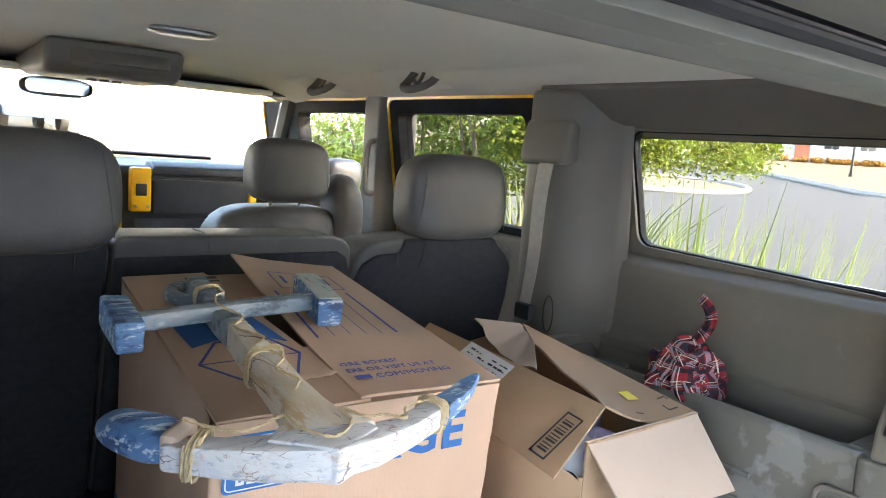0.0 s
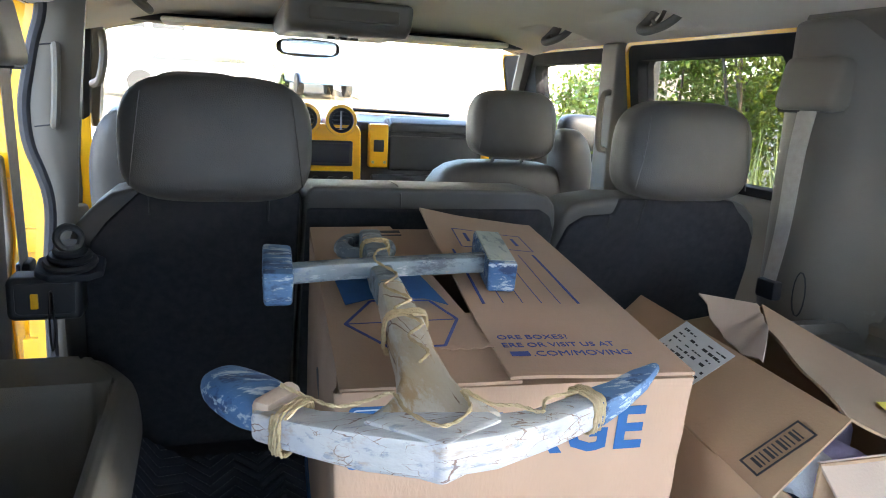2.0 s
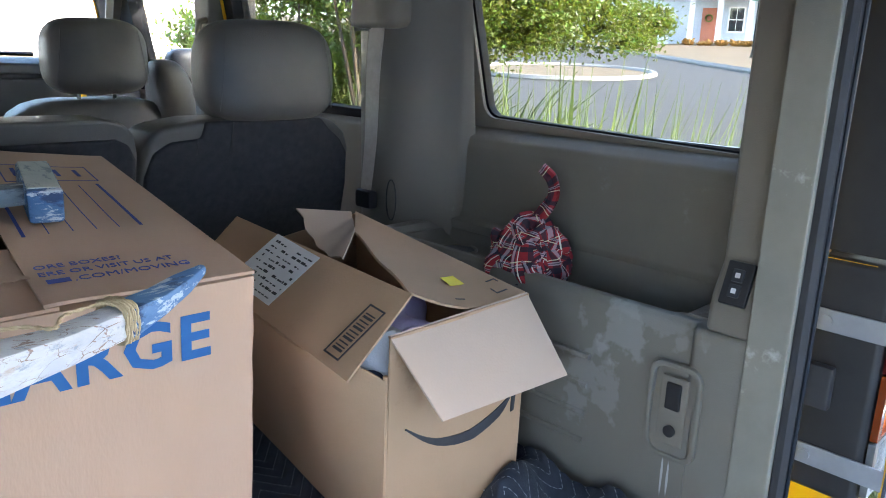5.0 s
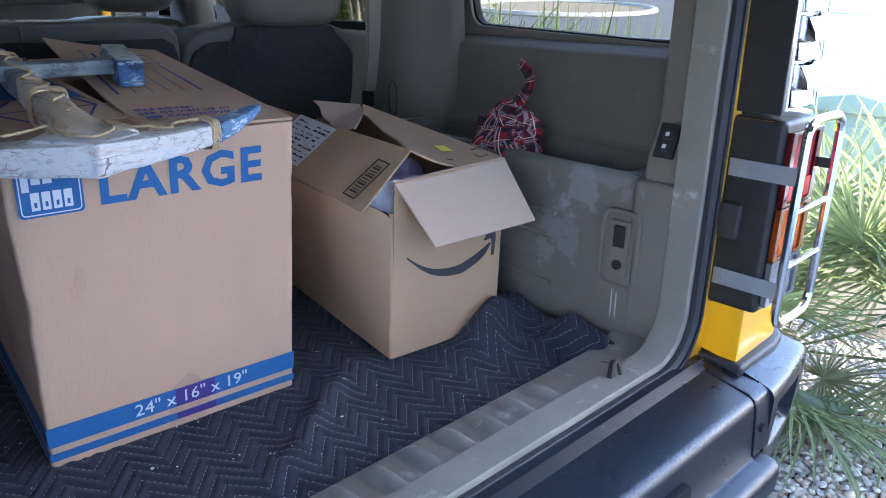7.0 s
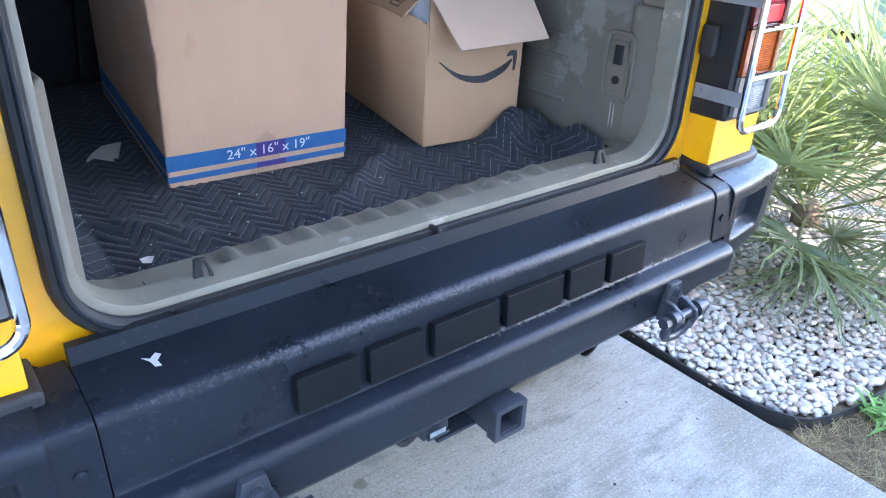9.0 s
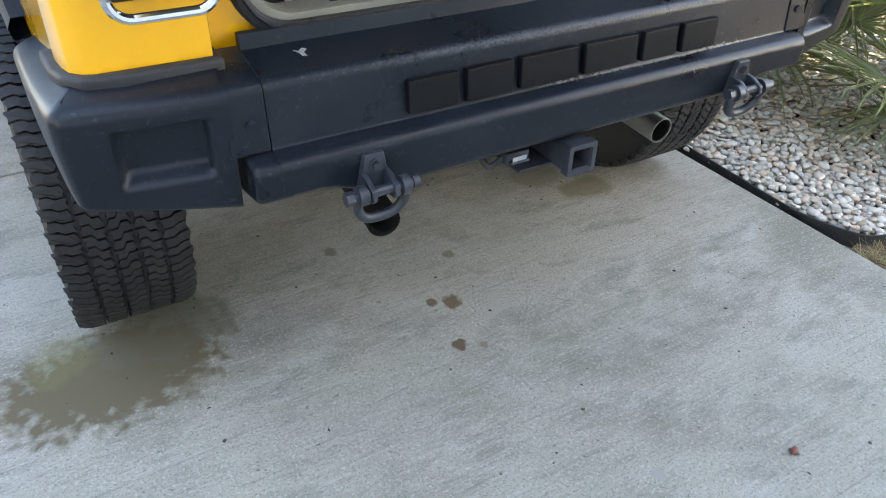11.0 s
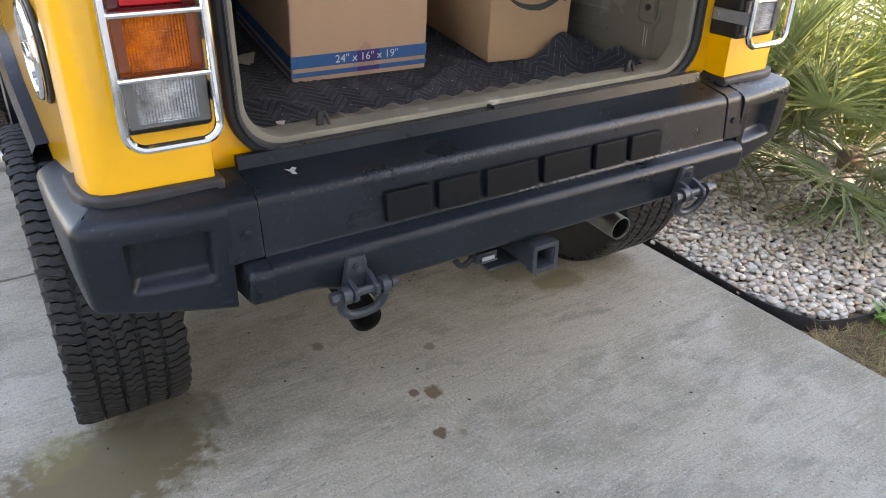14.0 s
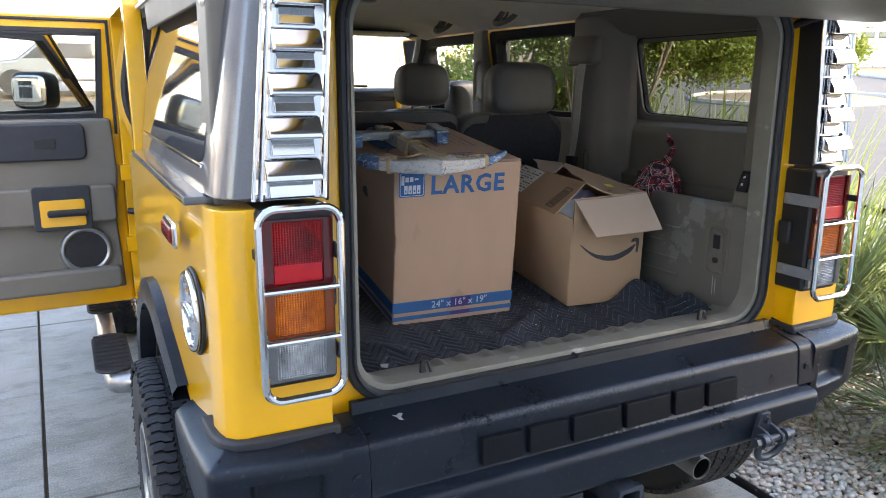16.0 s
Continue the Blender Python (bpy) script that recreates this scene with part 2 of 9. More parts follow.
def cracks(m, tone, stretch, scale, width):
    """Broken hairlines, such as those of old paint."""
    n, l = m.node_tree.nodes, m.node_tree.links
    p = n["Principled BSDF"]
    src = p.inputs["Base Color"].links[0].from_socket
    co, mp, nz, ad, vo = n.new("ShaderNodeTexCoord"), n.new("ShaderNodeMapping"), n.new("ShaderNodeTexNoise"), n.new("ShaderNodeVectorMath"), n.new("ShaderNodeTexVoronoi")
    mp.inputs["Scale"].default_value = stretch
    l.new(co.outputs["Object"], mp.inputs[0])
    nz.inputs["Scale"].default_value, nz.inputs["Detail"].default_value = scale * 0.9, 5
    l.new(mp.outputs[0], nz.inputs[0])
    ad.operation = "MULTIPLY_ADD"
    ad.inputs[1].default_value = (0.9 / scale,) * 3
    l.new(nz.outputs["Color"], ad.inputs[0])
    l.new(mp.outputs[0], ad.inputs[2])
    vo.feature = "DISTANCE_TO_EDGE"
    vo.inputs["Scale"].default_value = scale
    l.new(ad.outputs[0], vo.inputs["Vector"])
    br, mr, ml, mx = n.new("ShaderNodeTexNoise"), n.new("ShaderNodeMapRange"), n.new("ShaderNodeMath"), n.new("ShaderNodeMix")
    br.inputs["Scale"].default_value, br.inputs["Detail"].default_value = scale * 0.45, 3
    l.new(co.outputs["Object"], br.inputs[0])
    ml.operation = "MULTIPLY_ADD"
    ml.inputs[1].default_value, ml.inputs[2].default_value = width * 12, -width * 5.4
    l.new(br.outputs[0], ml.inputs[0])
    su = n.new("ShaderNodeMath")
    su.operation = "SUBTRACT"
    l.new(ml.outputs[0], su.inputs[0])
    l.new(vo.outputs["Distance"], su.inputs[1])
    mr.inputs[1].default_value, mr.inputs[2].default_value, mr.inputs[4].default_value = 0.0, width * 0.8, 0.9
    l.new(su.outputs[0], mr.inputs[0])
    mx.data_type = "RGBA"
    mx.inputs[7].default_value = (*tone, 1)
    l.new(mr.outputs[0], mx.inputs[0])
    l.new(src, mx.inputs[6])
    l.new(mx.outputs[2], p.inputs["Base Color"])
    return m


YELLOW = material("yellow_paint", (0.80, 0.40, 0.005), (0.78, 0.38, 0.004), 0.30, 0, 3, coat=1.0)
GUNMETAL = material("grey_metallic_paint", (0.10, 0.10, 0.11), (0.13, 0.13, 0.14), 0.35, 0.6, 400, coat=1.0)
BUMPER = material("weathered_black_plastic", (0.006, 0.0085, 0.013), (0.010, 0.0145, 0.022), 0.25, 0, 5, 0.15, 900, wear=(0.024, 0.029, 0.037), wear_scale=14, wear_amount=0.22, rough2=0.36, spec=0.30)
streaks(BUMPER, (0.055, 0.062, 0.078), (1.0, 1.0, 1.0), 75.0, 0.585, 0.66, 0.40)
streaks(BUMPER, (0.045, 0.052, 0.066), (0.3, 1.0, 1.0), 9.0, 0.56, 0.70, 0.30)
# pale scuffs along the upper edge and below the raised blocks
stain(BUMPER, 0.12, -0.168, 0.46, 0.011, (0.11, 0.12, 0.145), 0.22, 2.8, 190, 0.919, 0.010)
stain(BUMPER, -0.33, -0.171, 0.20, 0.006, (0.10, 0.11, 0.135), 0.15, 2.2, 90, 0.917, 0.008)
stain(BUMPER, 0.25, -0.187, 0.25, 0.010, (0.17, 0.17, 0.18), 0.5, 1.8, 110, 0.804, 0.006)

# flat black, also the dark inside of the exhaust pipes
MATTE_BLACK = material("matte_black", (0.006, 0.006, 0.006), (0.012, 0.011, 0.010), 0.95, 0, 40, 0.3, 300, spec=0.1)
BLACK = material("black_plastic", (0.012, 0.012, 0.014), (0.02, 0.02, 0.022), 0.42, 0, 30, 0.1, 700, rough2=0.55)
LETTER = material("black_moulded_plastic", (0.004, 0.005, 0.007), (0.007, 0.008, 0.010), 0.50, 0, 30, 0.1, 700, spec=0.16)
RUBBER = material("rubber", (0.018, 0.018, 0.02), (0.028, 0.028, 0.032), 0.6, 0, 20, 0.1, 500)
TYRE = material("tyre_rubber", (0.007, 0.007, 0.008), (0.014, 0.014, 0.015), 0.65, 0, 12, 0.3, 200, wear=(0.04, 0.037, 0.033), wear_scale=8, wear_amount=0.25)
BLACK_SEAL = material("black_seal_rubber", (0.006, 0.006, 0.008), (0.011, 0.011, 0.013), 0.75, 0, 20, 0.1, 500, spec=0.2)
CHROME = material("chrome", (0.72, 0.73, 0.75), (0.66, 0.67, 0.69), 0.06, 1.0, 5, rough2=0.12)
STEEL = material("worn_steel", (0.28, 0.28, 0.28), (0.4, 0.4, 0.4), 0.35, 0.9, 20, 0.2, 200)
BRACKET = material("silver_bracket", (0.24, 0.25, 0.27), (0.31, 0.32, 0.34), 0.40, 0.35, 20)
LAMP_RIM = material("grey_lamp_rim", (0.085, 0.09, 0.095), (0.12, 0.125, 0.13), 0.4, 0, 20)
HITCH = material("painted_steel", (0.022, 0.027, 0.036), (0.036, 0.042, 0.054), 0.38, 0.1, 20, 0.2, 200, wear=(0.09, 0.05, 0.035), wear_scale=30, wear_amount=0.22)
RUST = material("rust", (0.14, 0.06, 0.03), (0.22, 0.11, 0.06), 0.85, 0, 40, 0.4, 200)
TRIM = material("moulded_grey_trim", (0.140, 0.124, 0.101), (0.160, 0.142, 0.117), 0.45, 0, 7, 0.35, 700, wear=(0.20, 0.185, 0.16), wear_scale=5, wear_amount=0.15, rough2=0.6)
SCUFFED = material("scuffed_grey_trim", (0.133, 0.122, 0.102), (0.154, 0.141, 0.119), 0.45, 0, 7, 0.35, 700, wear=(0.20, 0.195, 0.18), wear_scale=7, wear_amount=0.30, rough2=0.6)
# white rub marks round the outlet and two runs below it
stain(SCUFFED, 0.665, 0.245, 0.06, 0.035, (0.30, 0.30, 0.29), 0.42, 2.4, 26, 1.270, 0.060)
stain(SCUFFED, 0.660, 0.300, 0.06, 0.050, (0.28, 0.28, 0.27), 0.36, 2.4, 26, 1.150, 0.070)
stain(SCUFFED, 0.690, 0.180, 0.05, 0.090, (0.28, 0.28, 0.27), 0.32, 2.4, 24, 1.310, 0.030)
for sy in (0.128, 0.139):
    stain(SCUFFED, 0.655, sy, 0.06, 0.0022, (0.48, 0.48, 0.47), 0.7, 0.4, 60, 1.038, 0.036)
SILL = material("sill_plate", (0.172, 0.163, 0.134), (0.215, 0.204, 0.170), 0.5, 0, 9, 0.3, 700, wear=(0.36, 0.35, 0.32), wear_scale=16, wear_amount=0.42)
LINER = material("headliner_cloth", (0.76, 0.69, 0.575), (0.80, 0.725, 0.605), 0.95, 0, 5, 0.4, 1500)
LEATHER = material("grey_leather", (0.063, 0.059, 0.055), (0.081, 0.076, 0.070), 0.42, 0, 12, 0.35, 500, rough2=0.55)
CARPET = material("black_carpet", (0.022, 0.022, 0.025), (0.037, 0.037, 0.042), 0.95, 0, 60, 0.8, 900, spec=0.2)
DASH = material("dark_dash_plastic", (0.022, 0.024, 0.03), (0.03, 0.032, 0.04), 0.45, 0, 20, 0.2, 700)
SEAT_BELT = material("belt_webbing", (0.36, 0.32, 0.28), (0.43, 0.385, 0.34), 0.8, 0, 60, 0.4, 800)
SCREEN = material("dark_screen", (0.02, 0.02, 0.024), (0.03, 0.03, 0.035), 0.15, 0, 10)
GLASS = material("clear_glass", (0.59, 0.62, 0.61), (0.57, 0.61, 0.60), 0.0, 0, 1, transmission=1.0, ior=1.02, spec=0.5)
TINT = material("tinted_glass", (0.68, 0.71, 0.69), (0.66, 0.69, 0.67), 0.0, 0, 1, transmission=1.0, ior=1.04)
PRIVACY = material("dark_tinted_glass", (0.28, 0.295, 0.285), (0.27, 0.285, 0.275), 0.0, 0, 1, transmission=1.0, ior=1.04)
DARK_GLASS = material("privacy_glass", (0.05, 0.05, 0.05), (0.045, 0.047, 0.05), 0.02, 0, 1, coat=1.0, spec=1.0)
RED_LENS = material("red_lens", (0.07, 0.001, 0.002), (0.34, 0.002, 0.004), 0.12, 0, 13, coat=0.15, spec=0.35)
AMBER_LENS = material("amber_lens", (0.22, 0.034, 0.002), (0.68, 0.155, 0.004), 0.12, 0, 15, coat=0.15, spec=0.35)
RED_EDGE = material("dark_red_lens", (0.05, 0.002, 0.003), (0.08, 0.003, 0.004), 0.12, 0, 5, coat=0.2)
AMBER_EDGE = material("dark_amber_lens", (0.14, 0.024, 0.003), (0.18, 0.034, 0.004), 0.12, 0, 5, coat=0.2)
CLEAR_LENS = material("clear_lens", (0.09, 0.095, 0.10), (0.46, 0.47, 0.48), 0.12, 0.55, 16, coat=0.6)
CARD = material("brown_cardboard", (0.42, 0.275, 0.19), (0.455, 0.30, 0.21), 0.85, 0, 6, 0.25, 250, wear=(0.36, 0.22, 0.135), wear_scale=5, wear_amount=0.22, stretch=(1, 1, 0.35))
CARD_TAN = material("tan_cardboard", (0.39, 0.245, 0.145), (0.43, 0.27, 0.165), 0.85, 0, 6, 0.25, 250, wear=(0.32, 0.19, 0.11), wear_scale=5, wear_amount=0.3)
CARD_IN = material("cardboard_inner_face", (0.47, 0.345, 0.265), (0.50, 0.37, 0.285), 0.85, 0, 6, 0.2, 250)
BLUE_INK = material("blue_ink", (0.012, 0.088, 0.25), (0.017, 0.108, 0.285), 0.7, 0, 30)
NAVY_INK = material("dark_blue_ink", (0.03, 0.05, 0.22), (0.045, 0.07, 0.26), 0.75, 0, 60)
PALE_INK = material("light_print", (0.50, 0.52, 0.58), (0.55, 0.57, 0.62), 0.75, 0, 60)
BLACK_INK = material("black_ink", (0.035, 0.033, 0.036), (0.05, 0.047, 0.05), 0.7, 0, 30)
PAPER = material("white_paper", (0.66, 0.65, 0.64), (0.72, 0.71, 0.70), 0.7, 0, 40)
STICKER = material("yellow_sticker", (0.85, 0.66, 0.03), (0.88, 0.70, 0.04), 0.5, 0, 20)
CRACKLE = material("distressed_white_paint", (0.42, 0.41, 0.40), (0.56, 0.54, 0.52), 0.55, 0, 22, 0.7, 140, wear=(0.40, 0.29, 0.20), wear_scale=13, wear_amount=0.42, stretch=(0.3, 1, 1))
streaks(CRACKLE, (0.36, 0.37, 0.43), (0.4, 1.0, 1.0), 30.0, 0.50, 0.58, 0.5)
streaks(CRACKLE, (0.34, 0.20, 0.12), (0.20, 1.2, 1.2), 34.0, 0.555, 0.66, 0.65)
cracks(CRACKLE, (0.17, 0.085, 0.06), (0.16, 1.3, 1.3), 46.0, 0.013)
cracks(CRACKLE, (0.24, 0.14, 0.10), (0.25, 1.2, 1.2), 95.0, 0.015)
streaks(CRACKLE, (0.17, 0.20, 0.26), (0.25, 1.3, 1.3), 75.0, 0.57, 0.63, 0.6)
CRACKLE_TAN = material("distressed_tan_paint", (0.46, 0.33, 0.19), (0.58, 0.51, 0.42), 0.65, 0, 10, 0.5, 120, wear=(0.34, 0.18, 0.08), wear_scale=14, wear_amount=0.40, stretch=(1, 0.3, 1))
streaks(CRACKLE_TAN, (0.62, 0.59, 0.54), (1.0, 0.3, 1.0), 22.0, 0.50, 0.58, 0.6)
streaks(CRACKLE_TAN, (0.42, 0.26, 0.12), (1.2, 0.25, 1.2), 26.0, 0.55, 0.61, 0.8)
cracks(CRACKLE_TAN, (0.16, 0.07, 0.04), (1.1, 0.35, 1.1), 26.0, 0.020)
ANCHOR_BLUE = material("distressed_blue_paint", (0.035, 0.105, 0.24), (0.10, 0.20, 0.34), 0.6, 0, 16, 0.6, 120, wear=(0.40, 0.45, 0.48), wear_scale=18, wear_amount=0.42, stretch=(0.4, 1, 1))
streaks(ANCHOR_BLUE, (0.018, 0.035, 0.09), (0.5, 1.0, 1.0), 30.0, 0.50, 0.58, 0.85)
streaks(ANCHOR_BLUE, (0.50, 0.55, 0.58), (0.3, 1.2, 1.2), 80.0, 0.54, 0.59, 0.75)
ANCHOR_GREY = material("weathered_grey_paint", (0.15, 0.19, 0.22), (0.24, 0.27, 0.28), 0.55, 0, 14, 0.5, 120, wear=(0.05, 0.11, 0.24), wear_scale=14, wear_amount=0.45, stretch=(0.4, 1, 1))
streaks(ANCHOR_GREY, (0.035, 0.045, 0.065), (0.4, 1.0, 1.0), 30.0, 0.50, 0.58, 0.75)
streaks(ANCHOR_GREY, (0.40, 0.42, 0.42), (0.25, 1.2, 1.2), 55.0, 0.56, 0.60, 0.7)
streaks(ANCHOR_GREY, (0.42, 0.31, 0.17), (0.25, 1.2, 1.2), 48.0, 0.60, 0.63, 0.8)
ROPE = material("jute_twine", (0.40, 0.29, 0.16), (0.52, 0.40, 0.24), 0.9, 0, 200, 0.8, 400)
CONCRETE = material("driveway_concrete", (0.240, 0.229, 0.196), (0.295, 0.284, 0.248), 0.85, 0, 2.6, 0.30, 330, wear=(0.200, 0.192, 0.158), wear_scale=1.3, wear_amount=0.45)
streaks(CONCRETE, (0.335, 0.33, 0.312), (1.0, 1.3, 1.0), 1.7, 0.50, 0.66, 0.6)
streaks(CONCRETE, (0.145, 0.138, 0.108), (1.0, 1.4, 1.0), 1.2, 0.49, 0.64, 0.75)
streaks(CONCRETE, (0.150, 0.146, 0.128), (1.0, 2.2, 1.0), 3.4, 0.52, 0.64, 0.7)
streaks(CONCRETE, (0.40, 0.39, 0.37), (1.0, 16.0, 1.0), 5.0, 0.53, 0.66, 0.28)
streaks(CONCRETE, (0.13, 0.125, 0.11), (1.0, 18.0, 1.0), 4.0, 0.545, 0.65, 0.48)
streaks(CONCRETE, (0.11, 0.105, 0.09), (1.0, 8.0, 1.0), 13.0, 0.59, 0.66, 0.46)
streaks(CONCRETE, (0.52, 0.51, 0.485), (1.0, 1.0, 1.0), 110.0, 0.53, 0.62, 0.34)
streaks(CONCRETE, (0.085, 0.08, 0.07), (1.0, 1.0, 1.0), 240.0, 0.54, 0.61, 0.45)
streaks(CONCRETE, (0.10, 0.097, 0.083), (1.0, 1.0, 1.0), 120.0, 0.53, 0.61, 0.46)
streaks(CONCRETE, (0.075, 0.07, 0.06), (1.0, 1.0, 1.0), 48.0, 0.62, 0.655, 0.75)
stain(CONCRETE, 0.695, 0.444, 0.11, 0.08, (0.13, 0.11, 0.06), 0.75, 0.5, 14)
stain(CONCRETE, -1.06, 0.28, 0.30, 0.19, (0.095, 0.080, 0.047), 1.0, 0.7, 22)
stain(CONCRETE, -0.90, 0.40, 0.19, 0.15, (0.10, 0.092, 0.064), 0.75, 1.0, 13)
stain(CONCRETE, -1.17, 0.40, 0.09, 0.10, (0.15, 0.145, 0.05), 0.3, 0.8, 14)
stain(CONCRETE, 0.58, 0.62, 0.12, 0.10, (0.14, 0.12, 0.07), 0.6, 0.35, 8)
for sx, sy, sr, tone in ((-0.165, 0.133, 0.017, (0.09, 0.06, 0.04)), (-0.110, 0.105, 0.030, (0.10, 0.065, 0.03)), (-0.189, -0.067, 0.022, (0.075, 0.045, 0.025)), (-0.128, -0.101, 0.013, (0.16, 0.13, 0.10)), (0.008, 0.322, 0.020, (0.15, 0.13, 0.105)), (0.326, -0.793, 0.011, (0.035, 0.02, 0.02)), (-0.012, -0.676, 0.018, (0.24, 0.235, 0.22)), (-0.13, 0.01, 0.013, (0.24, 0.23, 0.21)), (-0.33, 0.52, 0.022, (0.13, 0.11, 0.09)), (0.02, 0.07, 0.014, (0.26, 0.25, 0.22))):
    stain(CONCRETE, sx, sy, sr, sr * 1.15, tone, 0.9, 0.7, 60)
GRASS_DRY = material("dormant_lawn", (0.155, 0.112, 0.066), (0.200, 0.150, 0.094), 0.95, 0, 3, 0.6, 40, wear=(0.24, 0.20, 0.09), wear_scale=1.5, wear_amount=0.3)
ASPHALT = material("pale_asphalt", (0.058, 0.057, 0.054), (0.076, 0.074, 0.070), 0.9, 0, 2, 0.5, 120)
KERB = material("kerb_concrete", (0.32, 0.31, 0.28), (0.37, 0.355, 0.33), 0.85, 0, 4, 0.3, 100)
SOIL = material("brown_mulch", (0.045, 0.034, 0.02), (0.10, 0.075, 0.045), 0.95, 0, 30, 0.8, 60)
STONE_TONES = ((0.0, (0.40, 0.385, 0.35)), (0.24, (0.48, 0.46, 0.42)), (0.46, (0.29, 0.28, 0.255)), (0.60, (0.40, 0.315, 0.235)), (0.72, (0.43, 0.34, 0.295)), (0.83, (0.54, 0.525, 0.49)), (0.93, (0.23, 0.165, 0.115)))


def stone_tones(m, node, out):
    """River stones: each takes one of the tones of the heap."""
    n, l = m.node_tree.nodes, m.node_tree.links
    p = n["Principled BSDF"]
    src = p.inputs["Base Color"].links[0].from_socket
    info, ramp, mx = n.new(node), n.new("ShaderNodeValToRGB"), n.new("ShaderNodeMix")
    ramp.color_ramp.interpolation = "CONSTANT"
    els = ramp.color_ramp.elements
    while len(els) < len(STONE_TONES):
        els.new(0.5)
    for e, (at, tone) in zip(els, STONE_TONES):
        e.position, e.color = at, (*tone, 1)
    l.new(info.outputs[out], ramp.inputs[0])
    mx.data_type = "RGBA"
    mx.inputs[0].default_value = 0.78
    l.new(src, mx.inputs[6])
    l.new(ramp.outputs[0], mx.inputs[7])
    l.new(mx.outputs[2], p.inputs["Base Color"])
    return m


PEBBLE = stone_tones(material("river_pebble", (0.27, 0.25, 0.215), (0.42, 0.395, 0.35), 0.55, 0, 0.9, 0.15, 6), "ShaderNodeObjectInfo", "Random")
PEBBLE_BED = stone_tones(material("river_pebble_bed", (0.27, 0.25, 0.215), (0.42, 0.395, 0.35), 0.55, 0, 30, 0.15, 200), "ShaderNodeNewGeometry", "Random Per Island")
FROND = vary(material("palmetto_frond", (0.085, 0.115, 0.060), (0.165, 0.20, 0.11), 0.42, 0, 8), 0.3, 0.02)
FROND_PALE = vary(material("yucca_blade", (0.15, 0.19, 0.075), (0.24, 0.29, 0.13), 0.45, 0, 8), 0.3, 0.02)
LEAF = vary_island(material("shrub_leaf", (0.07, 0.12, 0.018), (0.16, 0.18, 0.03), 0.4, 0, 8), 0.6, 0.06)
def let_light_through(m, tone, share):
    """Thin leaves pass some light on."""
    n, l = m.node_tree.nodes, m.node_tree.links
    tr, mx = n.new("ShaderNodeBsdfTranslucent"), n.new("ShaderNodeMixShader")
    tr.inputs["Color"].default_value = (*tone, 1)
    mx.inputs[0].default_value = share
    l.new(n["Principled BSDF"].outputs[0], mx.inputs[1])
    l.new(tr.outputs[0], mx.inputs[2])
    l.new(mx.outputs[0], n["Material Output"].inputs[0])


let_light_through(FROND, (0.34, 0.40, 0.15), 0.3)
let_light_through(FROND_PALE, (0.34, 0.42, 0.08), 0.35)
let_light_through(LEAF, (0.30, 0.36, 0.05), 0.3)
BARK = material("bark", (0.10, 0.075, 0.055), (0.16, 0.125, 0.095), 0.9, 0, 20, 0.8, 60)
SIDING = material("cream_siding", (0.72, 0.69, 0.62), (0.76, 0.73, 0.66), 0.7, 0, 2, 0.1, 40)
SIDING_BLUE = material("pale_grey_siding", (0.50, 0.55, 0.62), (0.54, 0.59, 0.66), 0.7, 0, 2, 0.1, 40)
# walls of the unseen home, kept pale to bounce light into the load bay
SIDING_GREY = material("pale_warm_siding", (0.68, 0.665, 0.63), (0.72, 0.705, 0.67), 0.7, 0, 2, 0.1, 40)
WHITE = material("white_trim_paint", (0.78, 0.78, 0.77), (0.82, 0.82, 0.81), 0.5, 0, 4)
ROOFING = material("shingles", (0.10, 0.095, 0.09), (0.16, 0.15, 0.14), 0.9, 0, 12, 0.6, 30)


# ---- ground, driveway, road ----
def rise(x, y):
    """The lie of the land: level round the driveway, then climbing gently towards the street."""
    d = math.hypot(x, max(y, 0)) if x > -2 else math.hypot(0.35 * x, max(y, 0))
    climb = 0.085 * max(0.0, min(d, 18.0) - 5.5) + 0.053 * max(0.0, d - 18.0)
    return climb * min(1.0, max(0.0, (x + max(y, 0) * 1.2) / 6.0)) if x + y > 0 else 0.0


def ground_sheet():
    def line(n, reach):
        return [(-1 if k < 0 else 1) * reach * (abs(k) / n) ** 3.0 for k in range(-n, n + 1)]
    xs, ys = line(36, 900.0), line(36, 900.0)
    bm = bmesh.new()
    g = [[bm.verts.new((x, y, min(rise(x, y), 8.0) - 0.06)) for y in ys] for x in xs]
    for i in range(len(xs) - 1):
        for j in range(len(ys) - 1):
            bm.faces.new((g[i][j], g[i + 1][j], g[i + 1][j + 1], g[i][j + 1]))
    return bm


tagged(part("ground", ground_sheet(), GRASS_DRY), "dormant tan lawn reaching to the horizon", "ground", kind="structure")


def slab(i, j):
    """One cast slab; the joints between the columns run a little out of square."""
    x0, x1, y0, y1 = XS[i] + 0.007, XS[i + 1] - 0.007, YS[j] + 0.007, YS[j + 1] - 0.007
    skew = lambda k, y: -0.031 * y if k == 2 else 0.0
    return prism([(x0 + skew(i, y0), y0), (x1 + skew(i + 1, y0), y0), (x1 + skew(i + 1, y1), y1), (x0 + skew(i, y1), y1)], "z", -0.12, 0.0, 0.008)


driveway = tagged(part("driveway", rbox(-4.6, 1.25, -3.9, 7.2, -0.16, -0.03, 0.0), SOIL), "brushed concrete driveway of cast slabs with stained patches", "driveway", kind="structure")
XS, YS = (-4.6, -2.97, -1.375, 1.24), (-3.9, -1.005, 1.57, 4.15, 7.2)
for i in range(3):
    for j in range(4):
        part("slab", slab(i, j), CONCRETE, driveway)


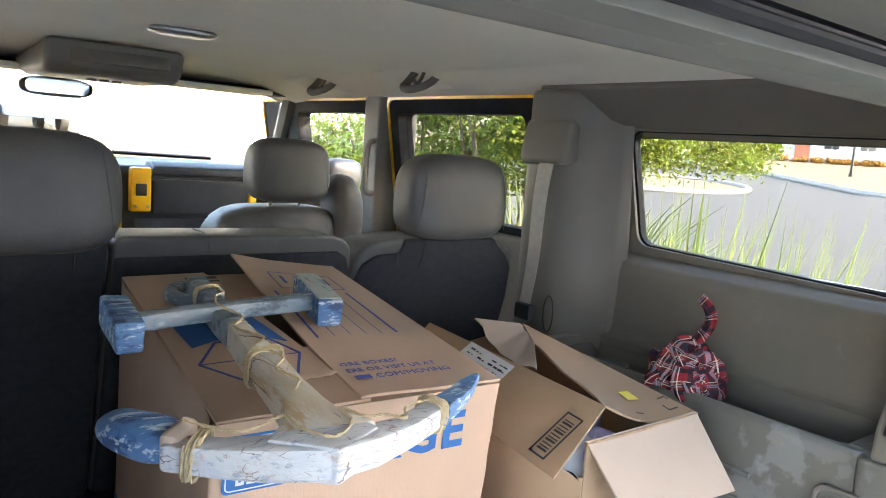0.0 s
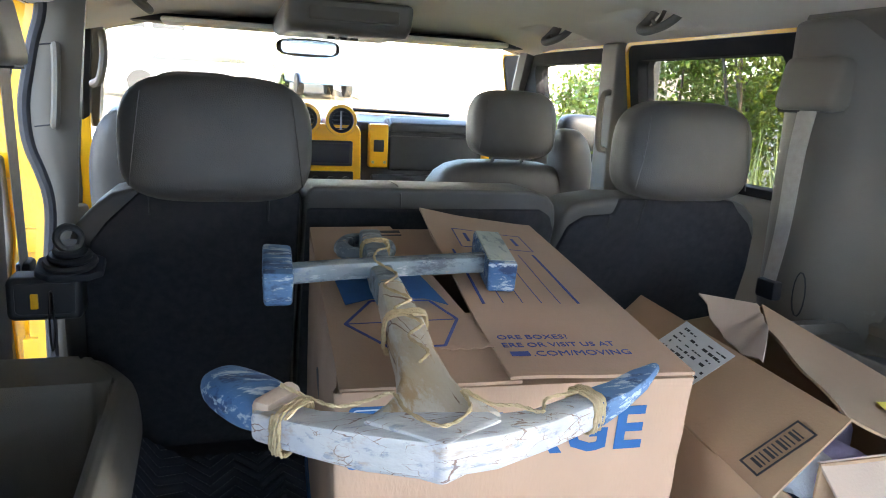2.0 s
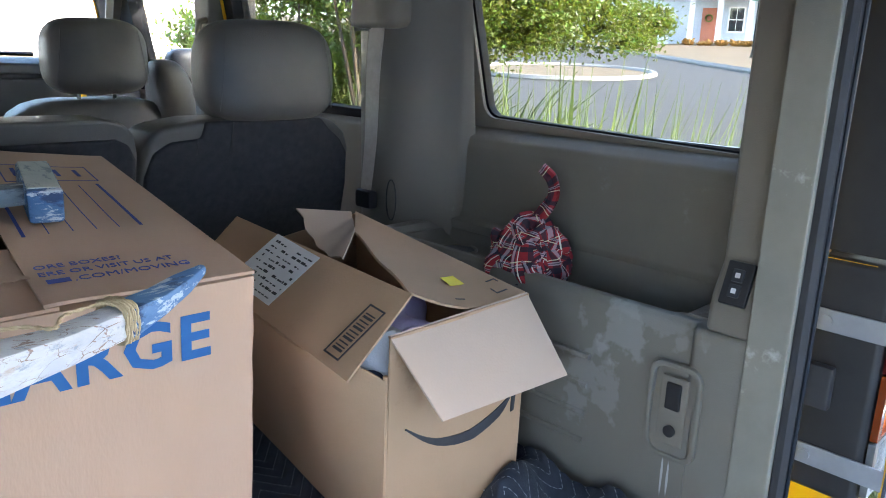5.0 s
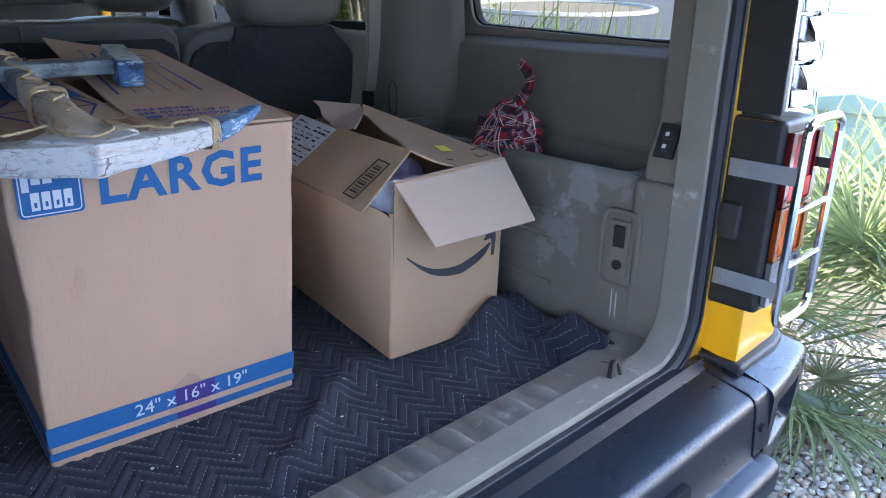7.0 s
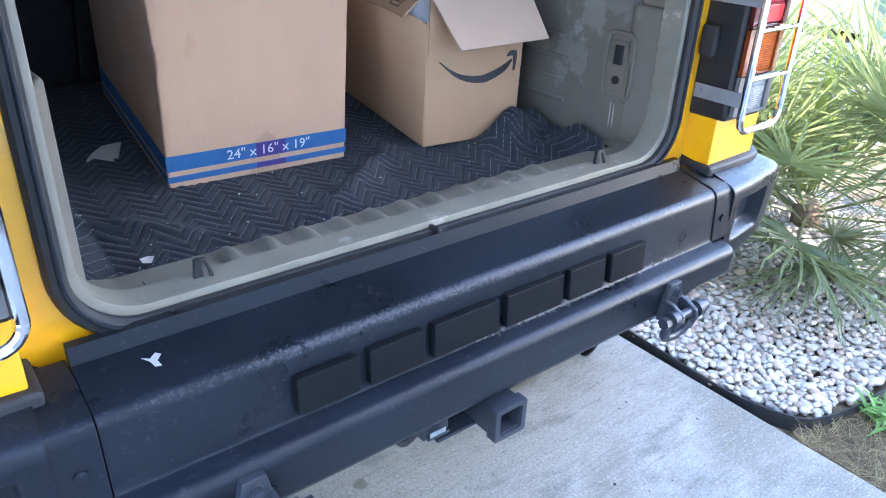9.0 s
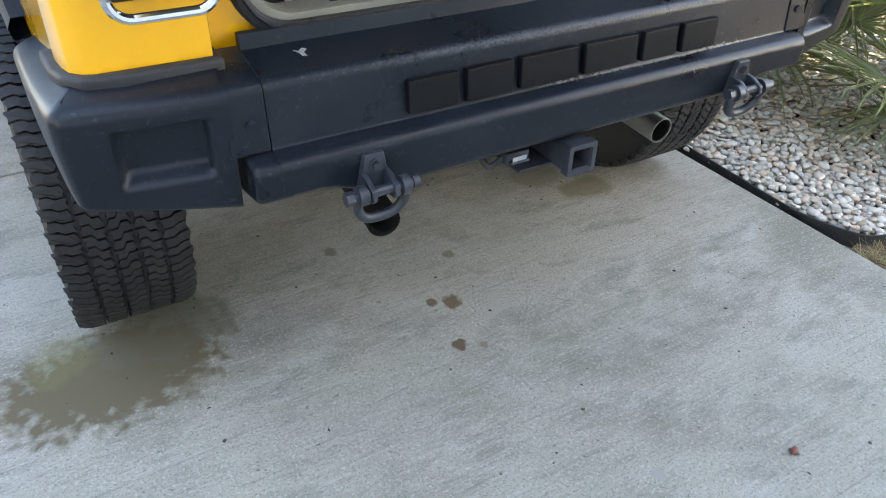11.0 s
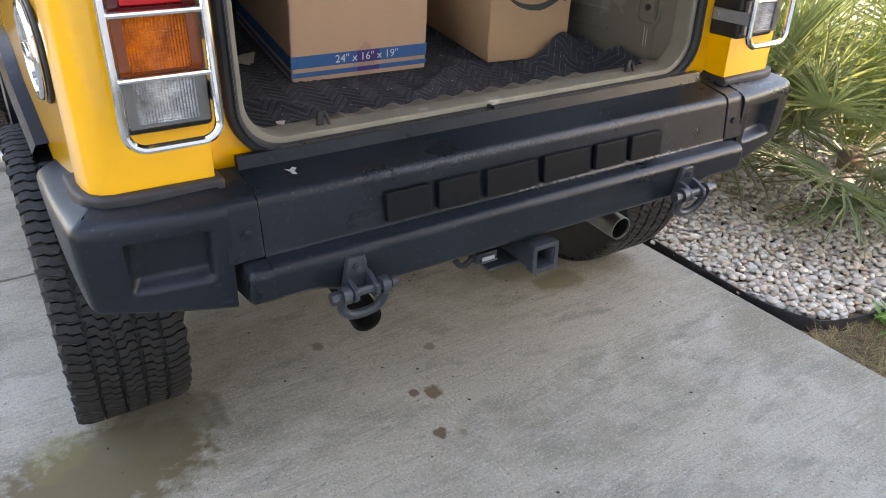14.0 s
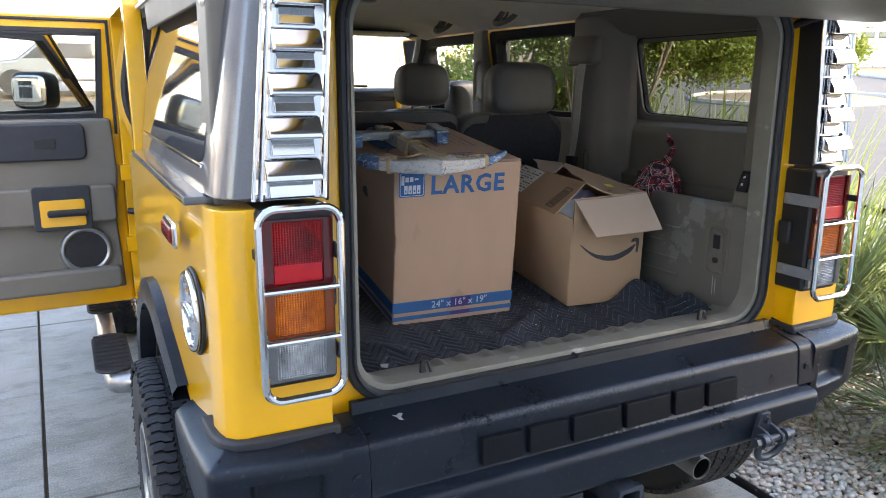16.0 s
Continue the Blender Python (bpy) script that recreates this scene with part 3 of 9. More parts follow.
def land_strip(name, outline, z, mat, label, cat, n=1):
    """A flat strip that follows the lie of the land, from a polygon cut into small squares."""
    bm = bmesh.new()
    bm.faces.new([bm.verts.new((x, y, 0)) for x, y in outline])
    for k in range(-60, 80, 4):
        for no, co in (((1, 0, 0), (k, 0, 0)), ((0, 1, 0), (0, k, 0))):
            bmesh.ops.bisect_plane(bm, geom=bm.verts[:] + bm.edges[:] + bm.faces[:], plane_co=co, plane_no=no)
    for v in bm.verts:
        v.co.z = min(rise(v.co.x, v.co.y), 8.0) + z
    return tagged(part(name, bm, mat), label, cat, kind="structure")


def arc(cx, cy, r, a0, a1, n=14):
    return [(cx + r * math.cos(radians(a0 + (a1 - a0) * i / n)), cy + r * math.sin(radians(a0 + (a1 - a0) * i / n))) for i in range(n + 1)]


land_strip("road", [(7.2, -30), (20, -30), (21.4, 8.9), (29.5, 18.6), (34, 26), (20, 23), (9, 19.5), (-40, 21), (-40, 13.2), (4, 12.2), (7.4, 9.5)], 0.02, ASPHALT, "pale sunlit asphalt street curving round the corner", "road")
land_strip("pavement", [(5.7, -30), (6.9, -30), (6.9, 9.0), (3.5, 11.5), (-40, 12.5), (-40, 11.3), (3.2, 10.4), (5.7, 8.4)], 0.03, KERB, "light concrete footpath along the street", "pavement")


def kerb_line(pts):
    return tube([(x, y, min(rise(x, y), 8.0) + 0.05) for x, y in pts], 0.11, 6)


tagged(part("kerb", kerb_line([(20.1, -30), (21.5, 8.9), (29.6, 18.6), (34.1, 26)]), KERB), "light concrete kerb edging the lawn", "kerb", kind="structure")
island = land_strip("lawn_island", arc(17.2, 12.9, 2.6, 0, 360, 24), 0.05, GRASS_DRY, "tan lawn island at the bend of the street", "lawn")
tagged(part("kerb", tube([(x, y, rise(x, y) + 0.05) for x, y in arc(17.2, 12.9, 2.65, 0, 360, 24)], 0.09, 6), KERB), "pale kerb round the lawn island", "kerb", kind="structure")

# the planting bed beside the driveway
BED = [(1.30, 0.85), (1.27, 0.0), (1.325, -0.24), (1.41, -0.315), (1.62, -0.36), (2.0, -0.37), (2.6, -0.35), (4.4, -0.2), (5.4, 1.0), (5.4, 7.0), (1.30, 7.0)]
tagged(part("planting_bed", prism(BED, "z", -0.10, -0.012), SOIL), "dark soil under the white pebble bed", "planting bed", kind="structure")
tagged(part("grass_verge", sheet(40, 30, lambda u, v: (1.235 + 4.3 * u, -0.30 - 2.6 * v + 0.12 * math.sin(6 * u), -0.035 + 0.02 * noise.noise((u * 30, v * 22, 0)))), SOIL), "brown matted winter grass along the driveway", "grass", kind="structure")
EDGE = curve_pts([(1.268, 4.0, 0), (1.285, 0.9, 0), (1.272, 0.3, 0), (1.262, -0.07, 0), (1.318, -0.26, 0), (1.40, -0.325, 0), (1.62, -0.37, 0), (2.0, -0.38, 0), (2.6, -0.36, 0)], 6)
tagged(part("bed_edging", sheet(len(EDGE) - 1, 3, lambda u, v: EDGE[min(len(EDGE) - 1, round(u * (len(EDGE) - 1)))] + Vector((0.004 * math.sin(3 * v), 0, -0.05 + 0.061 * v)), 0.005), RUBBER), "black plastic edging between pebbles and driveway", "garden edging")


# ---- the vehicle: shell ----
suv = thing("sport_utility_vehicle", pose(0, 0, 0), "boxy yellow sport utility vehicle with raised tailgate on a driveway", "car")


def arch(cy, cz, r, a0, a1, n=12):
    return [(cy + r * math.cos(radians(a0 + (a1 - a0) * i / n)), cz + r * math.sin(radians(a0 + (a1 - a0) * i / n))) for i in range(n + 1)]


AXLE_R, AXLE_F, HUB = 0.655, 3.775, 0.435


def side_panel(s):
    """The lower rear quarter with its wheel arch; s is -1 for the driver's side."""
    poly = [(-0.03, 0.95), (-0.03, 1.445), (1.285, 1.445), (1.285, 1.25), (1.28, 1.02)] + arch(AXLE_R, HUB + 0.06, 0.60, 12, 148)[1:] + [(0.16, 0.93)]
    bm = prism(poly, "x", s * 0.985, s * 1.02, 0.006)
    for v in bm.verts:
        v.co.x -= s * 0.045 * max(0.0, 1 - v.co.y / 0.45) ** 1.5
    return bm


left_side = part("rear_quarter_panel", side_panel(-1), YELLOW, suv, "glossy yellow rear quarter panel")
right_side = part("rear_quarter_panel", side_panel(1), YELLOW, suv, "glossy yellow rear quarter panel")
# belt crease and panel joint
for s, par in ((-1, left_side), (1, right_side)):
    part("belt_moulding", rbox(*sorted((s * 0.955, s * 1.018)), 0.0, 1.18, 1.445, 1.463, 0.004), GUNMETAL, par, "grey belt moulding")

def corner_post(s):
    """The rounded rear corner below the belt line, yellow, carrying the lamp."""
    poly = [(0.745, -0.105), (0.935, -0.100), (0.955, -0.092), (0.972, -0.075), (0.980, -0.045), (0.985, 0.0), (0.95, 0.0), (0.745, 0.0)]
    poly = [(s * x, y) for x, y in poly]
    bm = prism(poly, "z", 0.955, 1.445, 0.004)
    for v in bm.verts:
        if v.co.z < 1.0:
            v.co.x += s * 0.004
    return bm


def upper_corner(s):
    """The dark grey pillar above the belt line, leaning in towards the roof."""
    poly = [(0.89, -0.105), (0.93, -0.100), (0.952, -0.085), (0.968, -0.055), (0.974, 0.0), (0.974, 0.14), (0.90, 0.14), (0.90, 0.0)]
    bm = prism([(s * x, y) for x, y in poly], "z", 1.465, 1.96, 0.003)
    for v in bm.verts:
        k = (v.co.z - 1.465) / 0.5
        v.co.x -= s * 0.075 * k
        v.co.y += 0.02 * k
    return bm


def lamp_cluster(s, par):
    """Three lenses in a black housing on the corner post."""
    x0, x1 = sorted((s * 0.752, s * 0.892))
    housing = part("lamp_housing", rbox(*sorted((s * 0.742, s * 0.900)), -0.128, -0.0, 1.070, 1.447, 0.012, 3), BLACK, par, "black lamp housing")
    for n, mat, z0, z1, lab in (("brake_light", RED_LENS, 1.289, 1.425, "red ribbed lens"), ("turn_light", AMBER_LENS, 1.182, 1.283, "amber ribbed lens"), ("reverse_light", CLEAR_LENS, 1.088, 1.176, "clear ribbed lens")):
        def f(u, v):
            # small square prisms
            a, b = abs((u * 24) % 1.0 - 0.5) * 2, abs((v * rows) % 1.0 - 0.5) * 2
            return (x0 + 0.004 + (x1 - x0 - 0.008) * u, -0.1335 - 0.0013 * (1.0 - max(a, b) ** 2) - 0.0009 * (1 - a), z0 + (z1 - z0) * v)
        rows = round((z1 - z0) / 0.0053)
        lens = part(n, sheet(96, rows * 4, f), mat, housing, lab, smooth=20)
        part("lens_border", frame_prism(round_rect(x0 - 0.001, x1 + 0.001, z0 - 0.002, z1 + 0.002, 0.004, 3), round_rect(x0 + 0.017, x1 - 0.019, z0 + 0.004, z1 - 0.004, 0.004, 3), "y", -0.1405, -0.130, 0.0015), RED_EDGE if mat is RED_LENS else AMBER_EDGE if mat is AMBER_LENS else LAMP_RIM, lens, "smooth darker lens border")
    red = part("reflector", rbox(x0 + 0.018, x1 - 0.022, -0.1405, -0.136, 1.296, 1.334, 0.002), material("red_reflector", (0.40, 0.003, 0.007), (0.45, 0.004, 0.010), 0.25, 0, 60), housing, "plain red reflector")
    guard = part("lamp_guard", tube([(x, -0.165, z) for x, z in round_rect(*sorted((s * 0.742, s * 0.907)), 1.056, 1.452, 0.035, 6)], 0.0085, 10, True), CHROME, housing, "chrome tube guard")
    for z in (1.287, 1.180):
        part("guard_bar", tube([(s * 0.745, -0.166, z), (s * 0.904, -0.166, z)], 0.0055, 8), CHROME, housing, "chrome cross bar")
    for z in (1.352, 1.132):
        part("guard_bracket", join(rbox(*sorted((s * 0.736, s * 0.741)), -0.165, -0.035, z - 0.017, z + 0.017, 0.002), xform(disc(0.009, 0.008, 12), pose(s * 0.735, -0.05, z, 0, 90, 0))), BRACKET, housing, "bolted silver bracket")
    part("guard_bracket", rbox(*sorted((s * 0.900, s * 0.907)), -0.165, -0.05, 1.345, 1.365, 0.002), BLACK, housing)
    part("gate_bumper", rbox(*sorted((s * 0.722, s * 0.741)), -0.075, -0.035, 1.215, 1.285, 0.006), RUBBER, housing, "black rubber stop")
    return housing


def louvre_panel(s, par):
    """Chrome panel of stacked louvres above the lamp."""
    lean = lambda z: s * 0.05 * (z - 1.46) / 0.5
    base = prism([(s * 0.752, 1.46), (s * 0.905, 1.46), (s * 0.855, 1.96), (s * 0.735, 1.96)], "y", -0.105, -0.02, 0.003)
    panel = part("louvre_panel", base, CHROME, par, "chrome louvre panel")
    part("panel_side", prism([(s * 0.746, 1.455), (s * 0.752, 1.455), (s * 0.735, 1.965), (s * 0.729, 1.965)], "y", -0.112, 0.0, 0.002), BLACK, panel, "black side cheek")
    for i in range(6):
        z = 1.466 + 0.083 * i
        dx = lean(z)
        xa, xb = sorted((s * 0.768 - dx * 0.35, s * 0.880 - dx))
        part("louvre", prism([(-0.106, z + 0.038), (-0.106, z + 0.080), (-0.126, z + 0.076), (-0.141, z + 0.052), (-0.144, z + 0.037), (-0.139, z + 0.034)], "x", xa, xb, 0.003), CHROME, panel, "polished louvre")
        part("louvre", prism([(-0.106, z), (-0.106, z + 0.036), (-0.113, z + 0.033), (-0.122, z + 0.002)], "x", xa + 0.010, xb - 0.010, 0.002), CHROME, panel, "polished louvre")
        # solid black strip in place of the shade between the louvres
        part("louvre_shade_strip", rbox(xa + 0.006, xb - 0.006, -0.1085, -0.104, z + 0.0315, z + 0.0385, 0.0005), BLACK, panel, "black strip for the shaded slot under the louvre")
    for xa, xb in ((0.757, 0.730), (0.884, 0.842), (0.899, 0.853)):
        part("edge_strip", tube([(s * xa, -0.112, 1.462), (s * (xa - (xa - xb)), -0.108, 1.955)], 0.006, 8), CHROME, panel)
    return panel


for s in (-1, 1):
    post = part("corner_post", corner_post(s), YELLOW, suv, "yellow rear corner post")
    lamp_cluster(s, post)
    up = part("upper_corner", upper_corner(s), GUNMETAL, suv, "dark grey metallic pillar")
    louvre_panel(s, up)

# the yellow frame round the tailgate opening and its seal
OPEN = round_rect(-0.685, 0.685, 0.955, 1.925, 0.11, 8)
OUTER = round_rect(-0.775, 0.775, 0.915, 1.985, 0.11, 8)
rear_frame = part("tailgate_frame", frame_prism(OUTER, OPEN, "y", -0.03, 0.02, 0.004), YELLOW, suv, "yellow painted opening frame")
part("weather_seal", tube([(x, -0.036, z) for x, z in round_rect(-0.682, 0.682, 0.958, 1.922, 0.11, 10)], 0.015, 10, True), RUBBER, rear_frame, "grey rubber weather seal")
part("seal_bead", tube([(x, -0.0515, z) for x, z in round_rect(-0.679, 0.679, 0.961, 1.919, 0.108, 10)], 0.0035, 8, True), BUMPER, rear_frame, "raised bead along the seal")
part("seal_joint", rbox(-0.046, -0.036, -0.060, -0.028, 0.946, 0.978, 0.003), BLACK, rear_frame, "black joint in the seal")
part("seal_lip", frame_prism(round_rect(-0.672, 0.672, 0.968, 1.912, 0.10, 8), round_rect(-0.655, 0.655, 0.985, 1.895, 0.09, 8), "y", -0.03, 0.03, 0.003), SILL, rear_frame, "pale grey lip")

# upper side frames: window surrounds of the rear quarters
WIN_Q = round_rect(0.14, 0.864, 1.562, 1.872, 0.035, 4)
FRM_Q = round_rect(0.02, 1.19, 1.455, 1.985, 0.02, 4)
def tilt_in(bm, s):
    for v in bm.verts:
        v.co.x -= s * 0.085 * max(0, v.co.z - 1.455) / 0.5
    return bm


for s in (-1, 1):
    e = 0.024 if s < 0 else 0.0
    up = part("window_surround", tilt_in(frame_prism(FRM_Q if s > 0 else round_rect(0.02, 1.29, 1.455, 1.985, 0.02, 4), WIN_Q, "x", s * (0.98 - e), s * (1.0 - e), 0.002), s), GUNMETAL, suv, "dark grey metallic window surround")
    pane = part("quarter_window", tilt_in(prism(round_rect(*((0.045, 1.275, 1.525, 1.945) if s < 0 else (0.12, 0.92, 1.535, 1.895)), 0.03, 4), "x", s * (1.001 - e), s * (1.005 - e)), s), DARK_GLASS if s < 0 else PRIVACY, up, "dark tinted quarter glass")
    if s < 0:
        part("bright_strip", tilt_in(rbox(-1.008 + e, -1.0 + e, 0.045, 1.275, 1.514, 1.523, 0.002), s), CHROME, up, "thin bright strip under the glass")
    pane.visible_shadow = False
    hole = round_rect(0.145, 0.859, 1.567, 1.867, 0.032, 4)
    if s > 0:
        # the pane's lower edge falls towards the rear and its front edge leans
        hole = [(y - 0.026 * max(0, (y - 0.5) / 0.36) * (1.867 - z) / 0.30, z + (0.020 * (y - 0.145) / 0.714 - 0.012) * (1.867 - z) / 0.30) for y, z in hole]
        ring = [(0.50 + (y - 0.50) * 1.16, 1.717 + (z - 1.717) * 1.28) for y, z in hole]
        cuff = [(0.50 + (y - 0.50) * 1.012, 1.717 + (z - 1.717) * 1.028) for y, z in hole]
        part("window_cuff", tilt_in(frame_prism(ring, cuff, "x", 0.960, 0.971, 0.002), s), TRIM, up, "grey trim round the pane")
    rim = [(0.50 + (y - 0.50) * 1.034, 1.717 + (z - 1.717) * 1.07) for y, z in hole]
    part("window_seal", tilt_in(frame_prism(rim, hole, "x", s * (0.973 - e), s * (0.998 - e), 0.002), s), LETTER, up, "black window seal")

# roof
def roof_f(u, v):
    x, y = -0.93 + 1.86 * u, -0.03 + 2.95 * v
    return (x, y, 2.085 - 0.13 * abs(x / 0.93) ** 8 - 0.05 * max(0, (y - 2.6) / 0.32))
roof = part("roof", sheet(24, 24, roof_f, 0.012), YELLOW, suv, "yellow roof")

# sills, floor pan, front fenders, bonnet
part("floor_pan", rbox(-0.72, 0.72, 0.30, 4.3, 0.56, 0.60, 0.004), BLACK, suv, "black underbody pan")
part("side_sill", rbox(-1.0, -0.93, 1.25, 3.1, 0.60, 0.74, 0.01), YELLOW, suv)
part("side_sill", rbox(0.93, 1.0, 1.25, 3.1, 0.60, 0.74, 0.01), YELLOW, suv)
for s in (-1, 1):
    poly = [(3.06, 0.60), (3.06, 1.44), (4.5, 1.40), (4.55, 0.72), (4.42, 0.62)] + arch(AXLE_F, HUB, 0.58, 12, 168)
    part("front_wing", prism(poly, "x", s * 0.93, s * 1.0, 0.01), YELLOW, suv, "yellow front wing")
bonnet = part("bonnet", prism([(3.06, 1.42), (3.06, 1.50), (3.5, 1.52), (4.45, 1.46), (4.55, 1.38)], "x", -0.93, 0.93, 0.02), YELLOW, suv, "yellow bonnet")

# bumper: centre section, tube below, end caps
def end_lift(x):
    k = min(1.0, max(0.0, (abs(x) - 0.50) / 0.12))
    return 0.030 * k * k * (3 - 2 * k)


def bumper_centre():
    poly = [(-0.045, 0.905), (-0.045, 0.972), (-0.062, 0.972), (-0.068, 0.945), (-0.158, 0.9265), (-0.1655, 0.9235), (-0.1710, 0.9185), (-0.1745, 0.912), (-0.1765, 0.904), (-0.1855, 0.806), (-0.1885, 0.8005), (-0.194, 0.798), (-0.214, 0.7945), (-0.223, 0.790), (-0.2295, 0.782), (-0.232, 0.772), (-0.229, 0.703), (-0.226, 0.692), (-0.218, 0.684), (-0.205, 0.679), (-0.12, 0.660), (-0.06, 0.66), (-0.045, 0.70)]
    # the lower edge rises towards both ends
    bm, rings = bmesh.new(), []
    for x in (-0.692, -0.655, -0.62, -0.59, -0.56, -0.53, -0.50, 0.50, 0.53, 0.56, 0.59, 0.62, 0.655, 0.692):
        rings.append([bm.verts.new((x, y, z + end_lift(x) * min(1.0, max(0.0, (0.735 - z) / 0.04)))) for y, z in poly])
    n = len(poly)
    for a, b in zip(rings, rings[1:]):
        for k in range(n):
            bm.faces.new((a[k], a[(k + 1) % n], b[(k + 1) % n], b[k]))
    bm.faces.new(rings[0][::-1]), bm.faces.new(rings[-1])
    bmesh.ops.recalc_face_normals(bm, faces=bm.faces)
    return bm


bumper = part("rear_bumper", bumper_centre(), BUMPER, suv, "weathered black plastic rear bumper with scuffs")
TUBE = [(-0.10, 0.795), (-0.19, 0.7975), (-0.214, 0.794), (-0.2235, 0.789), (-0.2300, 0.781), (-0.2325, 0.770), (-0.2295, 0.731), (-0.2265, 0.721), (-0.2185, 0.713), (-0.205, 0.708), (-0.12, 0.691), (-0.08, 0.695)]
for a, b in ((-0.742, -0.662), (0.662, 0.742)):
    part("bumper_tube_end", xform(prism(TUBE, "x", a, b, 0.014, 3), Matrix.Translation((0, 0.0008, -0.0006))), BUMPER, bumper)
for s in (-1, 1):
    part("bumper_joint_plate", prism([(-0.05, 0.93), (-0.05, 0.950), (-0.160, 0.930), (-0.1745, 0.921), (-0.1805, 0.905), (-0.1895, 0.80), (-0.15, 0.78), (-0.06, 0.90)], "x", *sorted((s * 0.694, s * 0.768)), 0.003), BUMPER, bumper)
    part("bumper_bolt", xform(disc(0.010, 0.006, 12), pose(s * 0.725, -0.1865, 0.855, 90, 0, 0)), BUMPER, bumper)


def end_cap_solid(s):
    """The moulded corner of the bumper: a profile carried round the corner, pressed in where the recess is."""
    way = curve_pts([(0.757, -0.188), (0.85, -0.180), (0.95, -0.166), (1.004, -0.156), (1.025, -0.144), (1.034, -0.118), (1.040, -0.05), (1.045, 0.05), (1.047, 0.20)], 14)
    prof = [(0.16, 0.964), (0.11, 0.956), (0.03, 0.931), (0.014, 0.925), (0.006, 0.919), (0.0015, 0.911), (0.0, 0.902)] + [(0.012 * (k / 48) ** 2, 0.902 - 0.200 * k / 48) for k in range(1, 49)] + [(0.016, 0.695), (0.026, 0.690), (0.06, 0.688)]
    bm, rows = bmesh.new(), []
    for i, p in enumerate(way):
        q, r = way[min(i + 1, len(way) - 1)], way[max(i - 1, 0)]
        d = (q - r).normalized()
        inward = Vector((-d.y, d.x))
        foot = 0.684 + 0.052 * min(1.0, max(0.0, (p.x - 0.757) / 0.27)) + 0.12 * max(0.0, p.y + 0.05)
        row = []
        for k, (w, z) in enumerate(prof):
            if z < 0.902:
                z = 0.902 - (0.902 - z) * (0.902 - foot) / 0.214
            if p.y < -0.15 and p.x < 0.97:
                ex = min(1, max(0, (0.079 - abs(p.x - 0.872)) / 0.012))
                top, low = min(1, max(0, (0.884 - z) / 0.010)), min(1, max(0, (z - 0.766) / 0.030))
                w += 0.034 * min(ex, top, low) if min(ex, top, low) > 0.99 else 0.034 * (ex * ex * (3 - 2 * ex)) * (top * top * (3 - 2 * top)) * (low * low * (3 - 2 * low))
            c = p + (inward if w < 0.028 or w > 0.2 else (inward * 0.35 + (Vector((0.72, 0.30)) - p).normalized() * 0.65)) * w
            row.append(bm.verts.new((s * c.x, c.y, z)))
        rows.append(row)
    for a, b in zip(rows, rows[1:]):
        for k in range(len(prof) - 1):
            bm.faces.new((a[k], a[k + 1], b[k + 1], b[k]))
    bm.faces.new(rows[0])
    bmesh.ops.recalc_face_normals(bm, faces=bm.faces)
    return bm


for s in (-1, 1):
    cap = part("bumper_end_cap", end_cap_solid(s), BUMPER, bumper, "black moulded bumper end with a recess", smooth=50)
    part("bumper_pad", prism([(s * x, y) for x, y in ((0.735, -0.122), (0.90, -0.122), (0.962, -0.112), (0.992, -0.085), (1.004, -0.04), (1.008, 0.06), (0.735, 0.06))], "z", 0.930, 0.958, 0.008, 3), RUBBER, bumper, "dark rubber pad under the corner post")

# raised blocks along the bumper where the maker's name stands
widths = (0.112, 0.112, 0.150, 0.150, 0.104, 0.112)
x = -0.418
for w in widths:
    part("raised_block", xform(rbox(0, w, -0.014, 0.004, 0, 0.068, 0.004), Matrix.Translation((x, -0.186, 0.812)) @ Matrix.Rotation(radians(-3), 4, "X")), LETTER, bumper, "raised black moulded block")
    x += w + 0.0195

# a chip of dried white on the bumper's upper face
chip = bmesh.new()
chip.faces.new([chip.verts.new((-0.592 + dx, -0.105 + dy, 0.9385 + 0.207 * dy)) for dx, dy in ((-0.015, 0.010), (-0.004, 0.004), (0.006, 0.012), (0.013, 0.006), (0.004, -0.004), (0.006, -0.016), (-0.003, -0.014), (-0.006, -0.002))])
bmesh.ops.solidify(chip, geom=chip.faces[:], thickness=0.0012)
part("white_chip", chip, PAPER, bumper, "chip of dried white paint")

